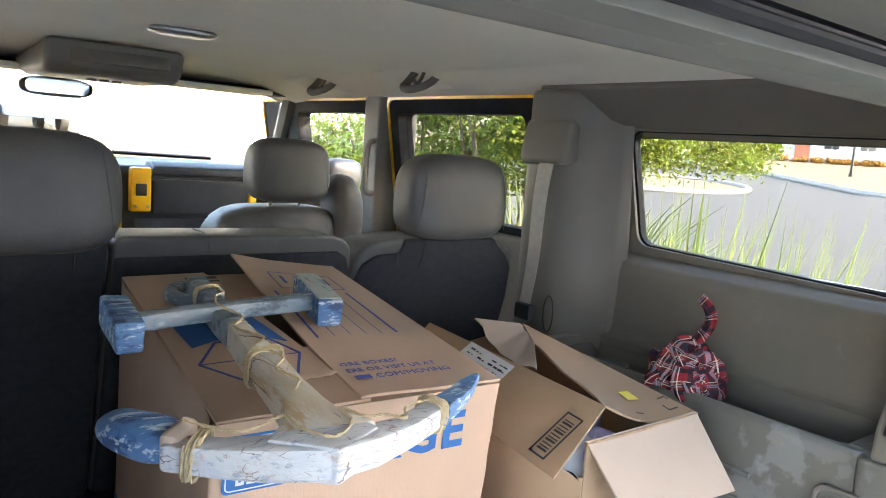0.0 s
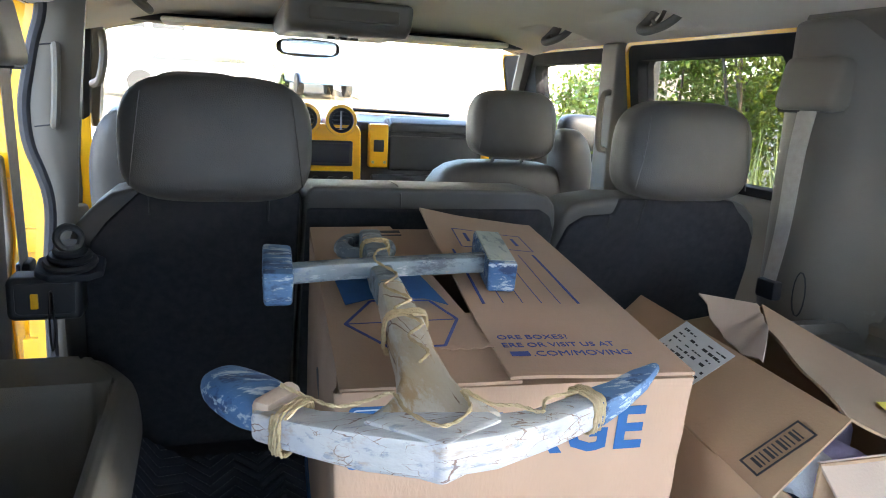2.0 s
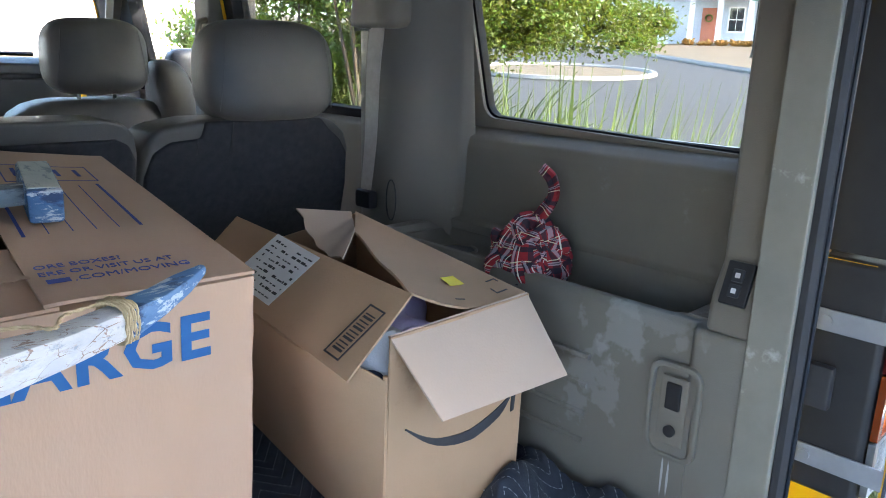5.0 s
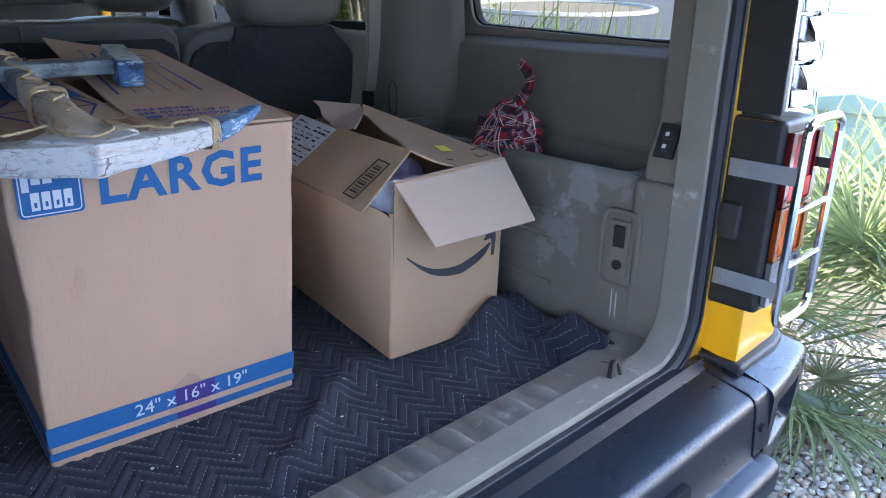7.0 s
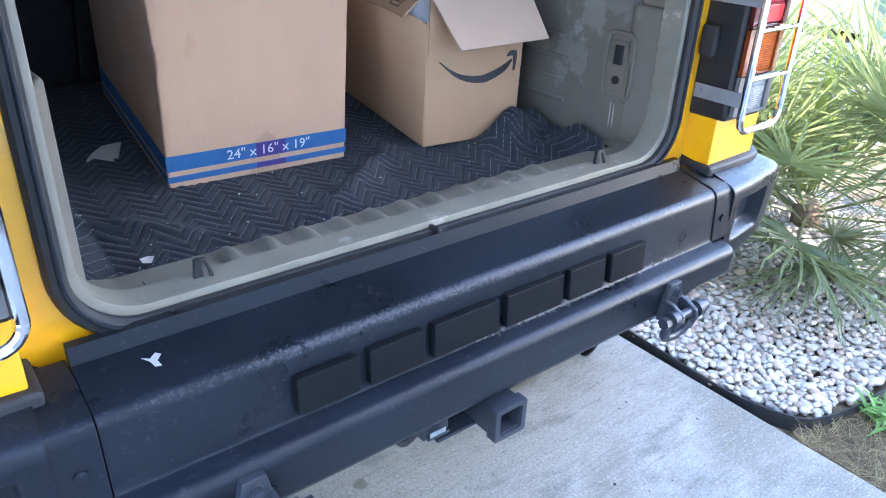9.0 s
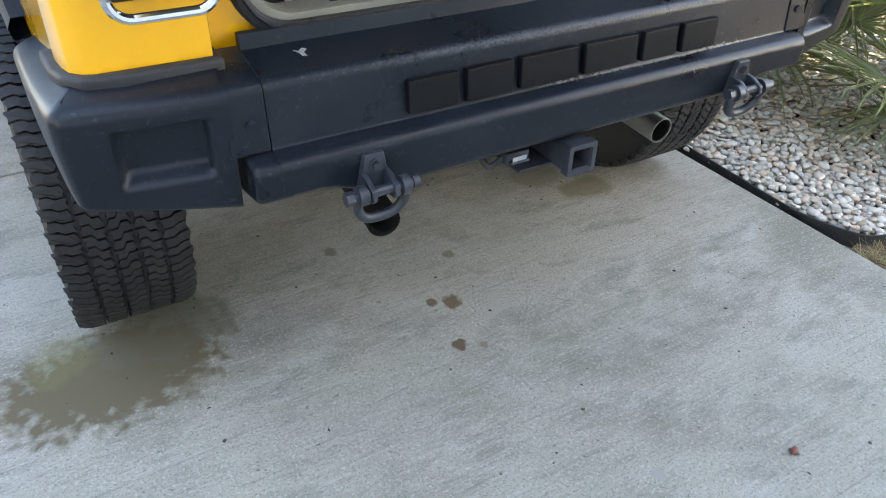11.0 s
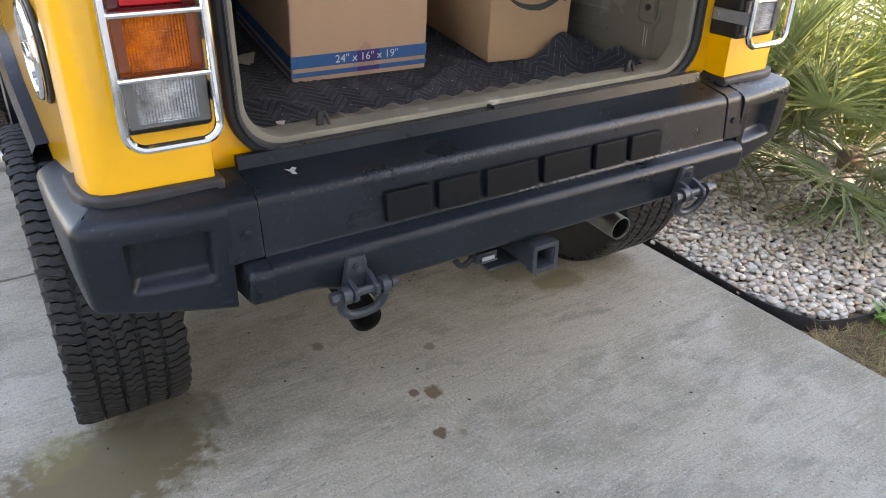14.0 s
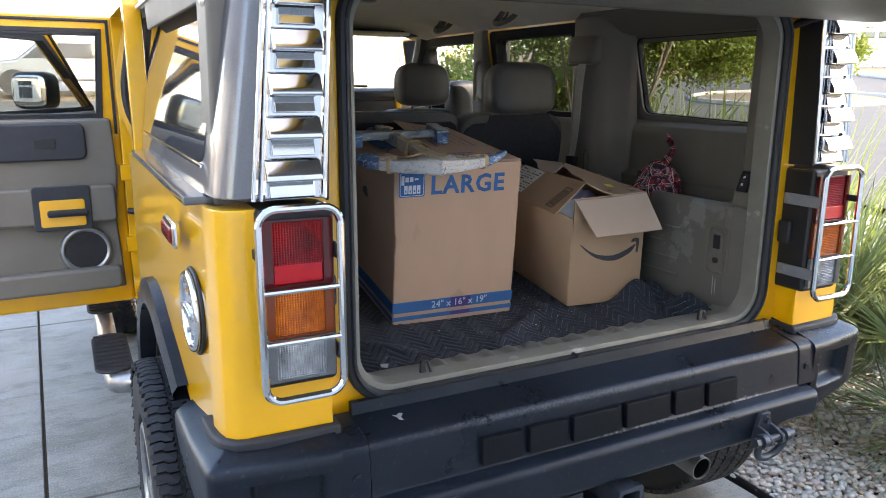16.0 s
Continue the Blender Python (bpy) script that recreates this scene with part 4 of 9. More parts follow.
# tow shackles
def shackle(x):
    plate = prism([(x - 0.020, 0.778), (x + 0.020, 0.778), (x + 0.034, 0.700), (x + 0.030, 0.684), (x - 0.030, 0.684), (x - 0.034, 0.700)], "y", -0.246, -0.226, 0.005)
    ears = [prism([(-0.235, 0.742), (-0.262, 0.738), (-0.292, 0.724), (-0.296, 0.706), (-0.284, 0.694), (-0.235, 0.690)], "x", x + a, x + a + 0.012, 0.003) for a in (-0.030, 0.018)]
    par = part("shackle_mount", join(plate, *ears), HITCH, bumper, "bolted shackle mount")
    for z in (0.755, 0.697):
        part("bolt", join(xform(disc(0.012, 0.004, 20), pose(x, -0.248, z, 90, 0, 0)), xform(disc(0.009, 0.012, 6), pose(x, -0.252, z, 90, 0, 0))), HITCH, par)
    bow = [(0.044, -0.278, 0.715), (0.050, -0.274, 0.697), (0.049, -0.268, 0.677), (0.036, -0.262, 0.657), (0.015, -0.259, 0.648)]
    part("shackle_bow", tube(curve_pts([(x - a, y, z) for a, y, z in bow] + [(x + a, y, z) for a, y, z in bow[::-1]], 5), 0.0105, 12), HITCH, par, "black steel bow shackle")
    pin = part("shackle_pin", tube([(x - 0.062, -0.278, 0.715), (x + 0.062, -0.278, 0.715)], 0.010, 10), HITCH, par)
    for sx in (-0.045, 0.045):
        part("shackle_eye", tube([(x + sx - 0.009, -0.278, 0.715), (x + sx + 0.009, -0.278, 0.715)], 0.020, 12), HITCH, par)
    part("pin_nut", xform(disc(0.014, 0.016, 6), pose(x - 0.070, -0.278, 0.715, 0, 90, 0)), HITCH, par)
    part("pin_head", xform(disc(0.013, 0.014, 12), pose(x + 0.068, -0.278, 0.715, 0, 90, 0)), HITCH, par)


shackle(-0.518)
shackle(0.490)

# tow hitch receiver and plug
hitch = part("hitch_receiver", frame_prism(round_rect(-0.037, 0.036, 0.598, 0.668, 0.006, 2), round_rect(-0.026, 0.025, 0.609, 0.657, 0.004, 2), "y", -0.245, 0.05, 0.003), HITCH, suv, "black square tow hitch receiver with a rusty mouth")
part("receiver_inside", rbox(-0.025, 0.024, -0.12, -0.10, 0.610, 0.656, 0.001), RUST, hitch, "rusty inner wall")
part("receiver_collar", frame_prism(round_rect(-0.041, 0.040, 0.594, 0.672, 0.006, 2), round_rect(-0.028, 0.027, 0.607, 0.659, 0.004, 2), "y", -0.25, -0.225, 0.002), HITCH, hitch)
part("chain_plate", xform(rbox(-0.132, -0.036, -0.19, -0.06, 0.600, 0.609, 0.003), pose(0, 0, 0)), HITCH, hitch, "safety chain plate")
plug = part("wiring_plug", join(rbox(-0.180, -0.120, -0.205, -0.165, 0.640, 0.668, 0.004), rbox(-0.175, -0.125, -0.215, -0.20, 0.645, 0.652, 0.002)), HITCH, hitch, "grey trailer wiring socket")
part("plug_cable", tube(curve_pts([(-0.180, -0.185, 0.65), (-0.21, -0.18, 0.635), (-0.215, -0.15, 0.66), (-0.17, -0.10, 0.69)], 4), 0.007, 6), RUBBER, hitch)

part("plug_label", rbox(-0.172, -0.135, -0.2165, -0.2145, 0.653, 0.664, 0.001), BRACKET, plug, "pale plug cover")

# exhaust tips
for p0, p1 in ((Vector((-0.41, 0.25, 0.55)), Vector((-0.446, -0.13, 0.534))), (Vector((0.470, 0.30, 0.530)), Vector((0.478, -0.045, 0.503)))):
    along = (p0 - p1).normalized()
    m = Matrix.Translation(p1) @ along.to_track_quat("Z", "Y").to_matrix().to_4x4()
    ringed = lambda r: [(r * math.cos(0.2618 * k), r * math.sin(0.2618 * k)) for k in range(24)]
    pipe = part("exhaust_pipe", xform(frame_prism(ringed(0.0385), ringed(0.0355), "z", 0, (p0 - p1).length, 0.001), m), STEEL if p1.x > 0 else MATTE_BLACK, suv, "dulled steel exhaust tip" if p1.x > 0 else "matte black exhaust tip")
    # black lining and an added end disc put the bore's shade into colour
    part("pipe_lining", xform(frame_prism(ringed(0.0353), ringed(0.033), "z", 0.006, 0.20), m), MATTE_BLACK, pipe, "matte black lining for the shaded bore")
    part("pipe_end_disc", tube([p1 + along * 0.16, p1 + along * 0.18], 0.034, 16), MATTE_BLACK, pipe, "matte black disc closing the shaded bore")

# wheels
def wheel(x, y, s):
    R, W = 0.437, 0.292
    prof = [(-0.146, 0.27), (-0.152, 0.33), (-0.150, 0.385), (-0.138, 0.415), (-0.118, 0.4275), (0.118, 0.4275), (0.138, 0.415), (0.150, 0.385), (0.152, 0.33), (0.146, 0.27), (0.10, 0.235), (-0.10, 0.235)]
    bm, rings, seg = bmesh.new(), [], 72
    for i in range(seg):
        a = 2 * math.pi * i / seg
        rings.append([bm.verts.new((px, r * math.cos(a), r * math.sin(a))) for px, r in prof])
    for i in range(seg):
        a, b = rings[i], rings[(i + 1) % seg]
        for k in range(len(prof)):
            bm.faces.new((a[k], a[(k + 1) % len(prof)], b[(k + 1) % len(prof)], b[k]))
    bmesh.ops.recalc_face_normals(bm, faces=bm.faces)
    xform(bm, Matrix.Translation((x, y, HUB)))
    tyre = part("tyre", bm, TYRE, suv, "worn all-terrain tyre with chunky tread")
    # the tread: stepped shoulder lugs and three zigzag ribs, each block cut by a sipe
    rows = ((-0.117, 0.056, 0.004, 0.0), (-0.0565, 0.047, 0.008, 0.5), (0.0, 0.046, -0.008, 0.2), (0.0565, 0.047, 0.008, 0.7), (0.117, 0.056, -0.004, 0.35))
    vs, fs, n = [], [], 48
    pitch = 2 * math.pi * 0.437 / n
    for ri, (px, w, d, shift) in enumerate(rows):
        edge = ri in (0, 4)
        out = -1 if ri == 0 else 1
        for i in range(n):
            for half in (0, 1):
                h = pitch * (0.44 if half else 0.40)
                a = 2 * math.pi * (i + shift + (0.245 if half else 0.735)) / n
                wl, wr = -w / 2, w / 2
                if edge:
                    reach = 0.006 if half else -0.001
                    wl, wr = (wl - reach, wr) if out < 0 else (wl, wr + reach)
                jag = 0.0035 if half else -0.0035
                q = [(wl, -h / 2 + d), (wl * 0.2, -h / 2 + d), (wr * 0.2, -h / 2 - d), (wr - jag, -h / 2 - d), (wr + jag * 0.6, -d), (wr - jag, h / 2 - d), (wr * 0.2, h / 2 - d), (wl * 0.2, h / 2 + d), (wl - jag, h / 2 + d), (wl + jag * 0.6, d)]
                m = Matrix.Rotation(a, 4, "X")
                b = len(vs)
                for rad, k in ((0.424, 1.0), (0.4372, 0.955)):
                    for qx, qy in q:
                        x2 = qx * k + px
                        drop = 0.010 * max(0.0, (abs(x2) - 0.115) / 0.035) ** 2
                        vs.append(m @ Vector((x2, qy * k, rad - drop)))
                fs += [[b + 10 + k for k in range(10)]] + [[b + k, b + (k + 1) % 10, b + 10 + (k + 1) % 10, b + 10 + k] for k in range(10)]
    me = bpy.data.meshes.new("tread")
    me.from_pydata([v + Vector((x, y, HUB)) for v in vs], [], fs)
    me.materials.append(TYRE)
    ob = new("tread", me)
    ob.parent = tyre
    tagged(ob, "chunky tread blocks", kind="stuff")
    o = s * 0.12
    rim = part("rim", join(xform(disc(0.225, 0.10, 40), pose(x + s * 0.06, y, HUB, 0, 90, 0)), xform(torus(0.232, 0.012, 40), pose(x + s * 0.135, y, HUB, 0, 90, 0))), STEEL, tyre, "silver alloy rim")
    part("hub_cap", xform(disc(0.06, 0.03, 24), pose(x + s * 0.12, y, HUB, 0, 90, 0)), CHROME, tyre)
    for k in range(8):
        a = 2 * math.pi * k / 8
        part("wheel_nut", xform(disc(0.012, 0.02, 6), pose(x + s * 0.115, y + 0.09 * math.cos(a), HUB + 0.09 * math.sin(a), 0, 90, 0)), STEEL, tyre)
    for k in range(7):
        a = 2 * math.pi * k / 7
        part("spoke", xform(rbox(-0.012, 0.012, -0.022, 0.022, 0.055, 0.225, 0.006), Matrix.Translation((x + s * 0.122, y, HUB)) @ Matrix.Rotation(a, 4, "X")), STEEL, tyre)


for x, y, s in ((-0.947, AXLE_R, -1), (0.947, AXLE_R, 1), (-0.947, AXLE_F, -1), (0.947, AXLE_F, 1)):
    wheel(x, y, s)
part("rear_axle", tube([(-0.80, AXLE_R, 0.43), (-0.05, AXLE_R, 0.40), (0.80, AXLE_R, 0.43)], 0.055, 12), BLACK, suv, "black axle tube")
part("fuel_tank", rbox(-0.42, 0.35, 0.15, 0.95, 0.52, 0.66, 0.03), BLACK, suv, "black tank under the floor")

# wheel arch flares and liners
for s in (-1, 1):
    n, pts_o, pts_i = 16, arch(AXLE_R, HUB + 0.065, 0.625, 12, 132, 16), arch(AXLE_R, HUB + 0.065, 0.545, 12, 132, 16)
    bm = bmesh.new()
    rings = []
    for (yo, zo), (yi, zi) in zip(pts_o, pts_i):
        k = 0.04 * max(0.0, 1 - yo / 0.45) ** 1.5
        rings.append([bm.verts.new(p) for p in ((s * (1.018 - k), yo, zo), (s * (1.045 - k), yo * 0.98 + yi * 0.02, zo * 0.98 + zi * 0.02), (s * (1.055 - k), (yo + yi) / 2, (zo + zi) / 2), (s * (1.05 - k), yi, zi), (s * 0.93, yi, zi))])
    for a, b in zip(rings, rings[1:]):
        for k in range(4):
            bm.faces.new((a[k], a[k + 1], b[k + 1], b[k]))
    bmesh.ops.recalc_face_normals(bm, faces=bm.faces)
    part("wheel_arch_flare", bm, BUMPER, suv, "grey-black plastic wheel arch flare")
    part("arch_liner", sheet(16, 2, lambda u, v: (s * (0.60 + 0.40 * v), AXLE_R + 0.555 * math.cos(radians(25 + 120 * u)), HUB + 0.555 * math.sin(radians(25 + 120 * u))), 0.01), BLACK, suv, "black arch liner")

# fuel cap, marker lamp, side step
cap = part("fuel_door", join(xform(disc(0.092, 0.02, 40), pose(-0.993, 0.135, 1.182, 0, 90, 2)), xform(torus(0.086, 0.009, 40, 12), pose(-1.001, 0.135, 1.182, 0, 90, 2))), CHROME, left_side, "round chrome fuel door")
part("fuel_door_ring", xform(torus(0.0975, 0.0050, 40), pose(-0.992, 0.135, 1.182, 0, 90, 2)), BLACK, cap)
part("fuel_door_handle", rbox(-1.014, -0.996, 0.090, 0.180, 1.173, 1.191, 0.005), CHROME, cap)
for k in range(6):
    a = math.pi * k / 3
    part("fuel_door_bolt", xform(disc(0.007, 0.010, 10), pose(-1.003, 0.135 + 0.062 * math.cos(a), 1.182 + 0.062 * math.sin(a), 0, 90, 0)), STEEL, cap)
mark = part("side_marker", rbox(-1.024, -1.004, 0.175, 0.345, 1.318, 1.376, 0.010, 3), CHROME, left_side, "chrome bezel of the side marker")
part("marker_lens", rbox(-1.030, -1.020, 0.190, 0.330, 1.329, 1.365, 0.006), RED_LENS, mark, "red marker lens")
step = part("side_step", tube(curve_pts([(-0.99, 1.30, 0.60), (-1.10, 1.36, 0.56), (-1.13, 1.50, 0.55), (-1.13, 2.2, 0.55), (-1.13, 2.9, 0.55), (-1.10, 3.05, 0.56), (-0.99, 3.1, 0.60)], 6), 0.042, 12), STEEL, suv, "tubular side step")
for y in (1.62, 2.45):
    pad = part("step_pad", prism(round_rect(-1.20, -1.06, y - 0.24, y + 0.24, 0.065, 6), "z", 0.592, 0.606, 0.005), RUBBER, step, "black ribbed step pad")
    for k in range(9):
        part("pad_rib", rbox(-1.19, -1.07, y - 0.20 + 0.05 * k - 0.008, y - 0.20 + 0.05 * k + 0.008, 0.605, 0.611, 0.002), RUBBER, pad)


# ---- the vehicle: inside ----
def floor_z(y):
    return 0.935 + 0.105 * (y - 0.4)


cargo_floor = part("cargo_floor", sheet(8, 12, lambda u, v: (-0.665 + 1.33 * u, 0.05 + 1.25 * v, floor_z(0.05 + 1.25 * v)), 0.02), CARPET, suv, "black carpeted load floor")
part("cabin_floor", rbox(-0.9, 0.9, 1.25, 3.0, 0.74, 0.78, 0.004), CARPET, suv, "dark carpet floor")

# ribbed sill plate with the two tailgate catches
def sill_f(u, v):
    x, y = -0.66 + 1.32 * u, -0.025 + 0.155 * v
    rib = 0.0
    if abs(x) < 0.41:
        k = (x + 0.41) / 0.82 * 11
        rib = 0.017 * max(0.0, math.sin(2 * math.pi * k)) ** 0.8 * min(1, max(0, (v - 0.30) * 3.2)) * min(1, max(0, (1.0 - v) * 6))
    lift = 0.02 * max(0, abs(x) - 0.58) / 0.08
    return (x, y, 0.972 - 0.016 * v - 0.012 * max(0, 0.12 - v) / 0.12 + rib + lift)


sill = part("sill_plate", sheet(264, 14, sill_f, 0.012), SILL, suv, "pale grey ribbed sill plate, scuffed", smooth=60)
for x in (-0.47, 0.473):
    latch = part("gate_catch", prism([(x - 0.020, -0.010), (x + 0.016, -0.010), (x + 0.026, 0.0), (x + 0.026, 0.014), (x + 0.016, 0.024), (x - 0.020, 0.024), (x - 0.028, 0.014), (x - 0.028, 0.0)], "z", 0.971, 0.977, 0.002), BLACK, sill, "black catch plate")
    part("catch_post", prism([(x - 0.016, 0.976), (x + 0.002, 0.976), (x - 0.001, 1.004), (x + 0.004, 1.014), (x - 0.004, 1.018), (x - 0.012, 1.016)], "y", 0.002, 0.012, 0.002), BLACK, latch, "black steel catch post")
    part("catch_loop", tube(curve_pts([(x - 0.006, 0.007, 1.012), (x + 0.004, 0.006, 1.014), (x + 0.010, 0.003, 1.000), (x + 0.014, -0.001, 0.976)], 5), 0.0036, 8), BLACK, latch, "black steel striker loop")
    for dx in (-0.10, 0.09):
        part("sill_screw", xform(disc(0.007, 0.006, 12), pose(x + dx, 0.03, 0.976)), SILL, sill)
for s in (-1, 1):
    part("sill_joint", tube([(s * 0.549, -0.018, 0.9640), (s * 0.548, -0.004, 0.9690), (s * 0.543, 0.080, 0.9613)], 0.0015, 6), DASH, sill, "thin dark joint")
    # the dimple is a flush disc, its shade put in as dark colour
    part("sill_dimple", xform(disc(0.008, 0.003, 16), pose(s * 0.532, 0.028, 0.9660)), DASH, sill, "small dark disc for the shade in a moulded hole")


# the moulded side panels with their open bin
def side_trim(s):
    prof = [(0.655, 0.90), (0.657, 0.96), (0.662, 1.05), (0.664, 1.18), (0.668, 1.25), (0.672, 1.282), (0.679, 1.302), (0.688, 1.311), (0.698, 1.312), (0.706, 1.306), (0.710, 1.285), (0.713, 1.246), (0.722, 1.230), (0.79, 1.226), (0.858, 1.229), (0.873, 1.240), (0.877, 1.285), (0.874, 1.320), (0.886, 1.330), (0.892, 1.345), (0.895, 1.42), (0.896, 1.50), (0.902, 1.525), (0.925, 1.540), (0.945, 1.546), (0.952, 1.548)]
    def f(u, v):
        y = 0.10 + 0.84 * u
        t = v * (len(prof) - 1)
        i = min(int(t), len(prof) - 2)
        x = prof[i][0] + (prof[i + 1][0] - prof[i][0]) * (t - i)
        z = prof[i][1] + (prof[i + 1][1] - prof[i][1]) * (t - i)
        if s < 0 and 10.5 <= t <= 15.5:
            z -= 0.16 * min(1.0, (t - 10.5) * 2, (15.5 - t) * 2)
        # the bin is closed at both ends
        e = min(1.0, max(0.0, (y - 0.155) / 0.03)) * min(1.0, max(0.0, ((0.905 if s > 0 else 0.815) - y) / 0.03))
        if 9 <= t <= 17:
            z = z + (1.314 - z) * (1 - e) if z < 1.314 else z
            if y > 0.68 and s > 0:
                z += 0.028 * min(1.0, (y - 0.68) / 0.02) * min(1, max(0, (1.30 - z) / 0.03))
        if t < 8:
            x -= 0.010 * math.sin(math.pi * min(1, max(0, (z - 0.95) / 0.33))) * (1 - u)
        if s < 0:
            x -= 0.062 * min(1.0, max(0.0, (13.0 - t) / 3.0)) * min(1.0, max(0.0, (0.93 - y) / 0.09)) ** 0.6 * min(1.0, max(0.0, (z - 1.02) / 0.20)) * min(1.0, max(0.0, (y - 0.12) / 0.16))
        return (s * x, y, z)
    return sheet(84, 100, f, 0.004 if s > 0 else 0.0)


def pillar_block(poly, z0, z1, r=0.012):
    return prism(poly, "z", z0, z1, r, 3)


for s in (-1, 1):
    trim = part("side_trim_panel", side_trim(s), SCUFFED, suv, "grey moulded cargo side panel with an open bin, scuffed", smooth=50)
    for k in range(4):
        part("trim_rib", tube([(s * 0.655, 0.30, 1.20 - 0.055 * k), (s * 0.655, 0.47, 1.20 - 0.055 * k)], 0.006, 8), SCUFFED, trim)
    # cup well and round socket
    if s > 0:
        part("cup_well", xform(torus(0.045, 0.004, 24), pose(0.785, 0.765, 1.279)), TRIM, trim)
        # no real hollow: a flat dark disc gives the well its shade
        part("cup_shade_disc", xform(disc(0.044, 0.004, 24), pose(0.785, 0.765, 1.277)), DASH, trim, "flat dark disc for the shade in the cup well")
    part("socket_ring", join(xform(torus(0.020, 0.005, 20), pose(s * 0.785, 0.205, 1.262)), xform(disc(0.010, 0.012, 12), pose(s * 0.785, 0.205, 1.256))), STEEL, trim, "metal tie-down ring")
    # rear pillar
    lo = part("pillar_trim", pillar_block([(s * (x if s > 0 or y < 0 else x - 0.028), y) for x, y in ((0.668, -0.012), (0.655, 0.06), (0.657, 0.115), (0.70, 0.13), (0.90, 0.14), (0.90, -0.012))], 0.94, 1.312, 0.010), SCUFFED, suv, "grey rear pillar trim, scuffed")
    mid = part("pillar_trim", prism([(s * x, z) for x, z in ((0.660, 1.31), (0.668, 1.37), (0.696, 1.42), (0.700, 1.93), (0.95, 1.93), (0.96, 1.31))], "y", -0.010, 0.100, 0.010, 3), TRIM, suv, "grey rear pillar trim")
    # middle pillar, flaring towards the window
    for z0, z1 in ((0.94, 1.97),):
        poly = [(0.87, 1.165), (0.795, 1.14), (0.768, 1.09), (0.765, 1.01), (0.782, 0.965), (0.825, 0.92), (0.885, 0.87), (0.945, 0.845), (1.0, 0.84), (1.0, 1.165)] 
        bm = pillar_block([(s * x - (0.068 if s < 0 else 0.0), y) for x, y in poly], z0, z1, 0.018)
        for vert in bm.verts:
            lim = 0.962 - 0.17 * max(0.0, vert.co.z - 1.455)
            vert.co.x = max(-lim, min(lim, vert.co.x))
        part("pillar_trim", bm, TRIM, suv, "grey middle pillar trim", smooth=50)
    cover = part("belt_guide_cover", blob(s * 0.790 - (0.045 if s < 0 else 0.0), 1.035, 1.828, 0.042, 0.085, 0.060, 8.0, 8, lambda p: Vector((p.x * (1.0 - 0.30 * p.z), p.y, p.z))), TRIM, suv, "grey belt guide housing", smooth=70)
    part("belt_slot", rbox(*sorted((s * 0.748 - (0.045 if s < 0 else 0.0), s * 0.785 - (0.045 if s < 0 else 0.0))), 1.035, 1.105, 1.764, 1.772, 0.003), BLACK, cover)
    belt = part("seat_belt", sheet(14, 1, lambda u, v: (0.750 - 0.034 * u if s > 0 else -0.815 - 0.045 * u + 0.004 * v, (0.988 + (0.055 - 0.016 * u) * v + 0.008 * u + 0.004 * math.sin(7 * u)) if s > 0 else 1.03 + 0.047 * v + 0.255 * u, 1.772 - 0.40 * u), 0.0015), SEAT_BELT, suv, "beige seat belt webbing")
    part("belt_buckle", rbox(*sorted((s * 0.702 - (0.14 if s < 0 else 0), s * 0.730 - (0.14 if s < 0 else 0))), 0.985 + (0.3 if s < 0 else 0), 1.045 + (0.3 if s < 0 else 0), 1.345, 1.39, 0.008), BLACK, belt, "black belt tongue")
    part("cord_loop", tube([(s * 0.745, 0.955 + 0.018 * math.cos(a), 1.37 + 0.05 * math.sin(a)) for a in (2 * math.pi * k / 14 for k in range(14))], 0.002, 5, True), BLACK, suv)

# small switches on the passenger side panel
sw = part("rocker_switch", xform(rbox(-0.004, 0.006, -0.021, 0.021, -0.034, 0.034, 0.003), pose(0.672, 0.062, 1.393, 0, 22, 0)), BLACK, suv, "black rocker switch plate")
for z in (-0.012, 0.012):
    part("switch_key", xform(rbox(-0.008, 0.0, -0.009, 0.009, z - 0.010, z + 0.010, 0.002), pose(0.672, 0.062, 1.393, 0, 22, 0)), DASH, sw)
    part("key_mark", xform(rbox(-0.0088, -0.004, -0.004, 0.004, z - 0.004, z + 0.004, 0.001), pose(0.672, 0.062, 1.393, 0, 22, 0)), PAPER, sw, "pale mark on the key")
outlet = part("outlet_recess", frame_prism([(y, z) for y, z in round_rect(0.085, 0.178, 1.075, 1.245, 0.025, 5)], [(y, z) for y, z in round_rect(0.094, 0.169, 1.084, 1.236, 0.02, 5)], "x", 0.648, 0.662, 0.003), SCUFFED, suv, "moulded recess for the outlet")
part("outlet_plate", rbox(0.650, 0.658, 0.108, 0.156, 1.10, 1.222, 0.006), TRIM, outlet, "grey outlet plate")
part("outlet_switch", rbox(0.645, 0.653, 0.118, 0.144, 1.165, 1.212, 0.003), BLACK, outlet, "black double switch")
part("outlet_button", xform(disc(0.010, 0.010, 16), pose(0.650, 0.131, 1.127, 0, 90, 0)), BLACK, outlet, "round black button")

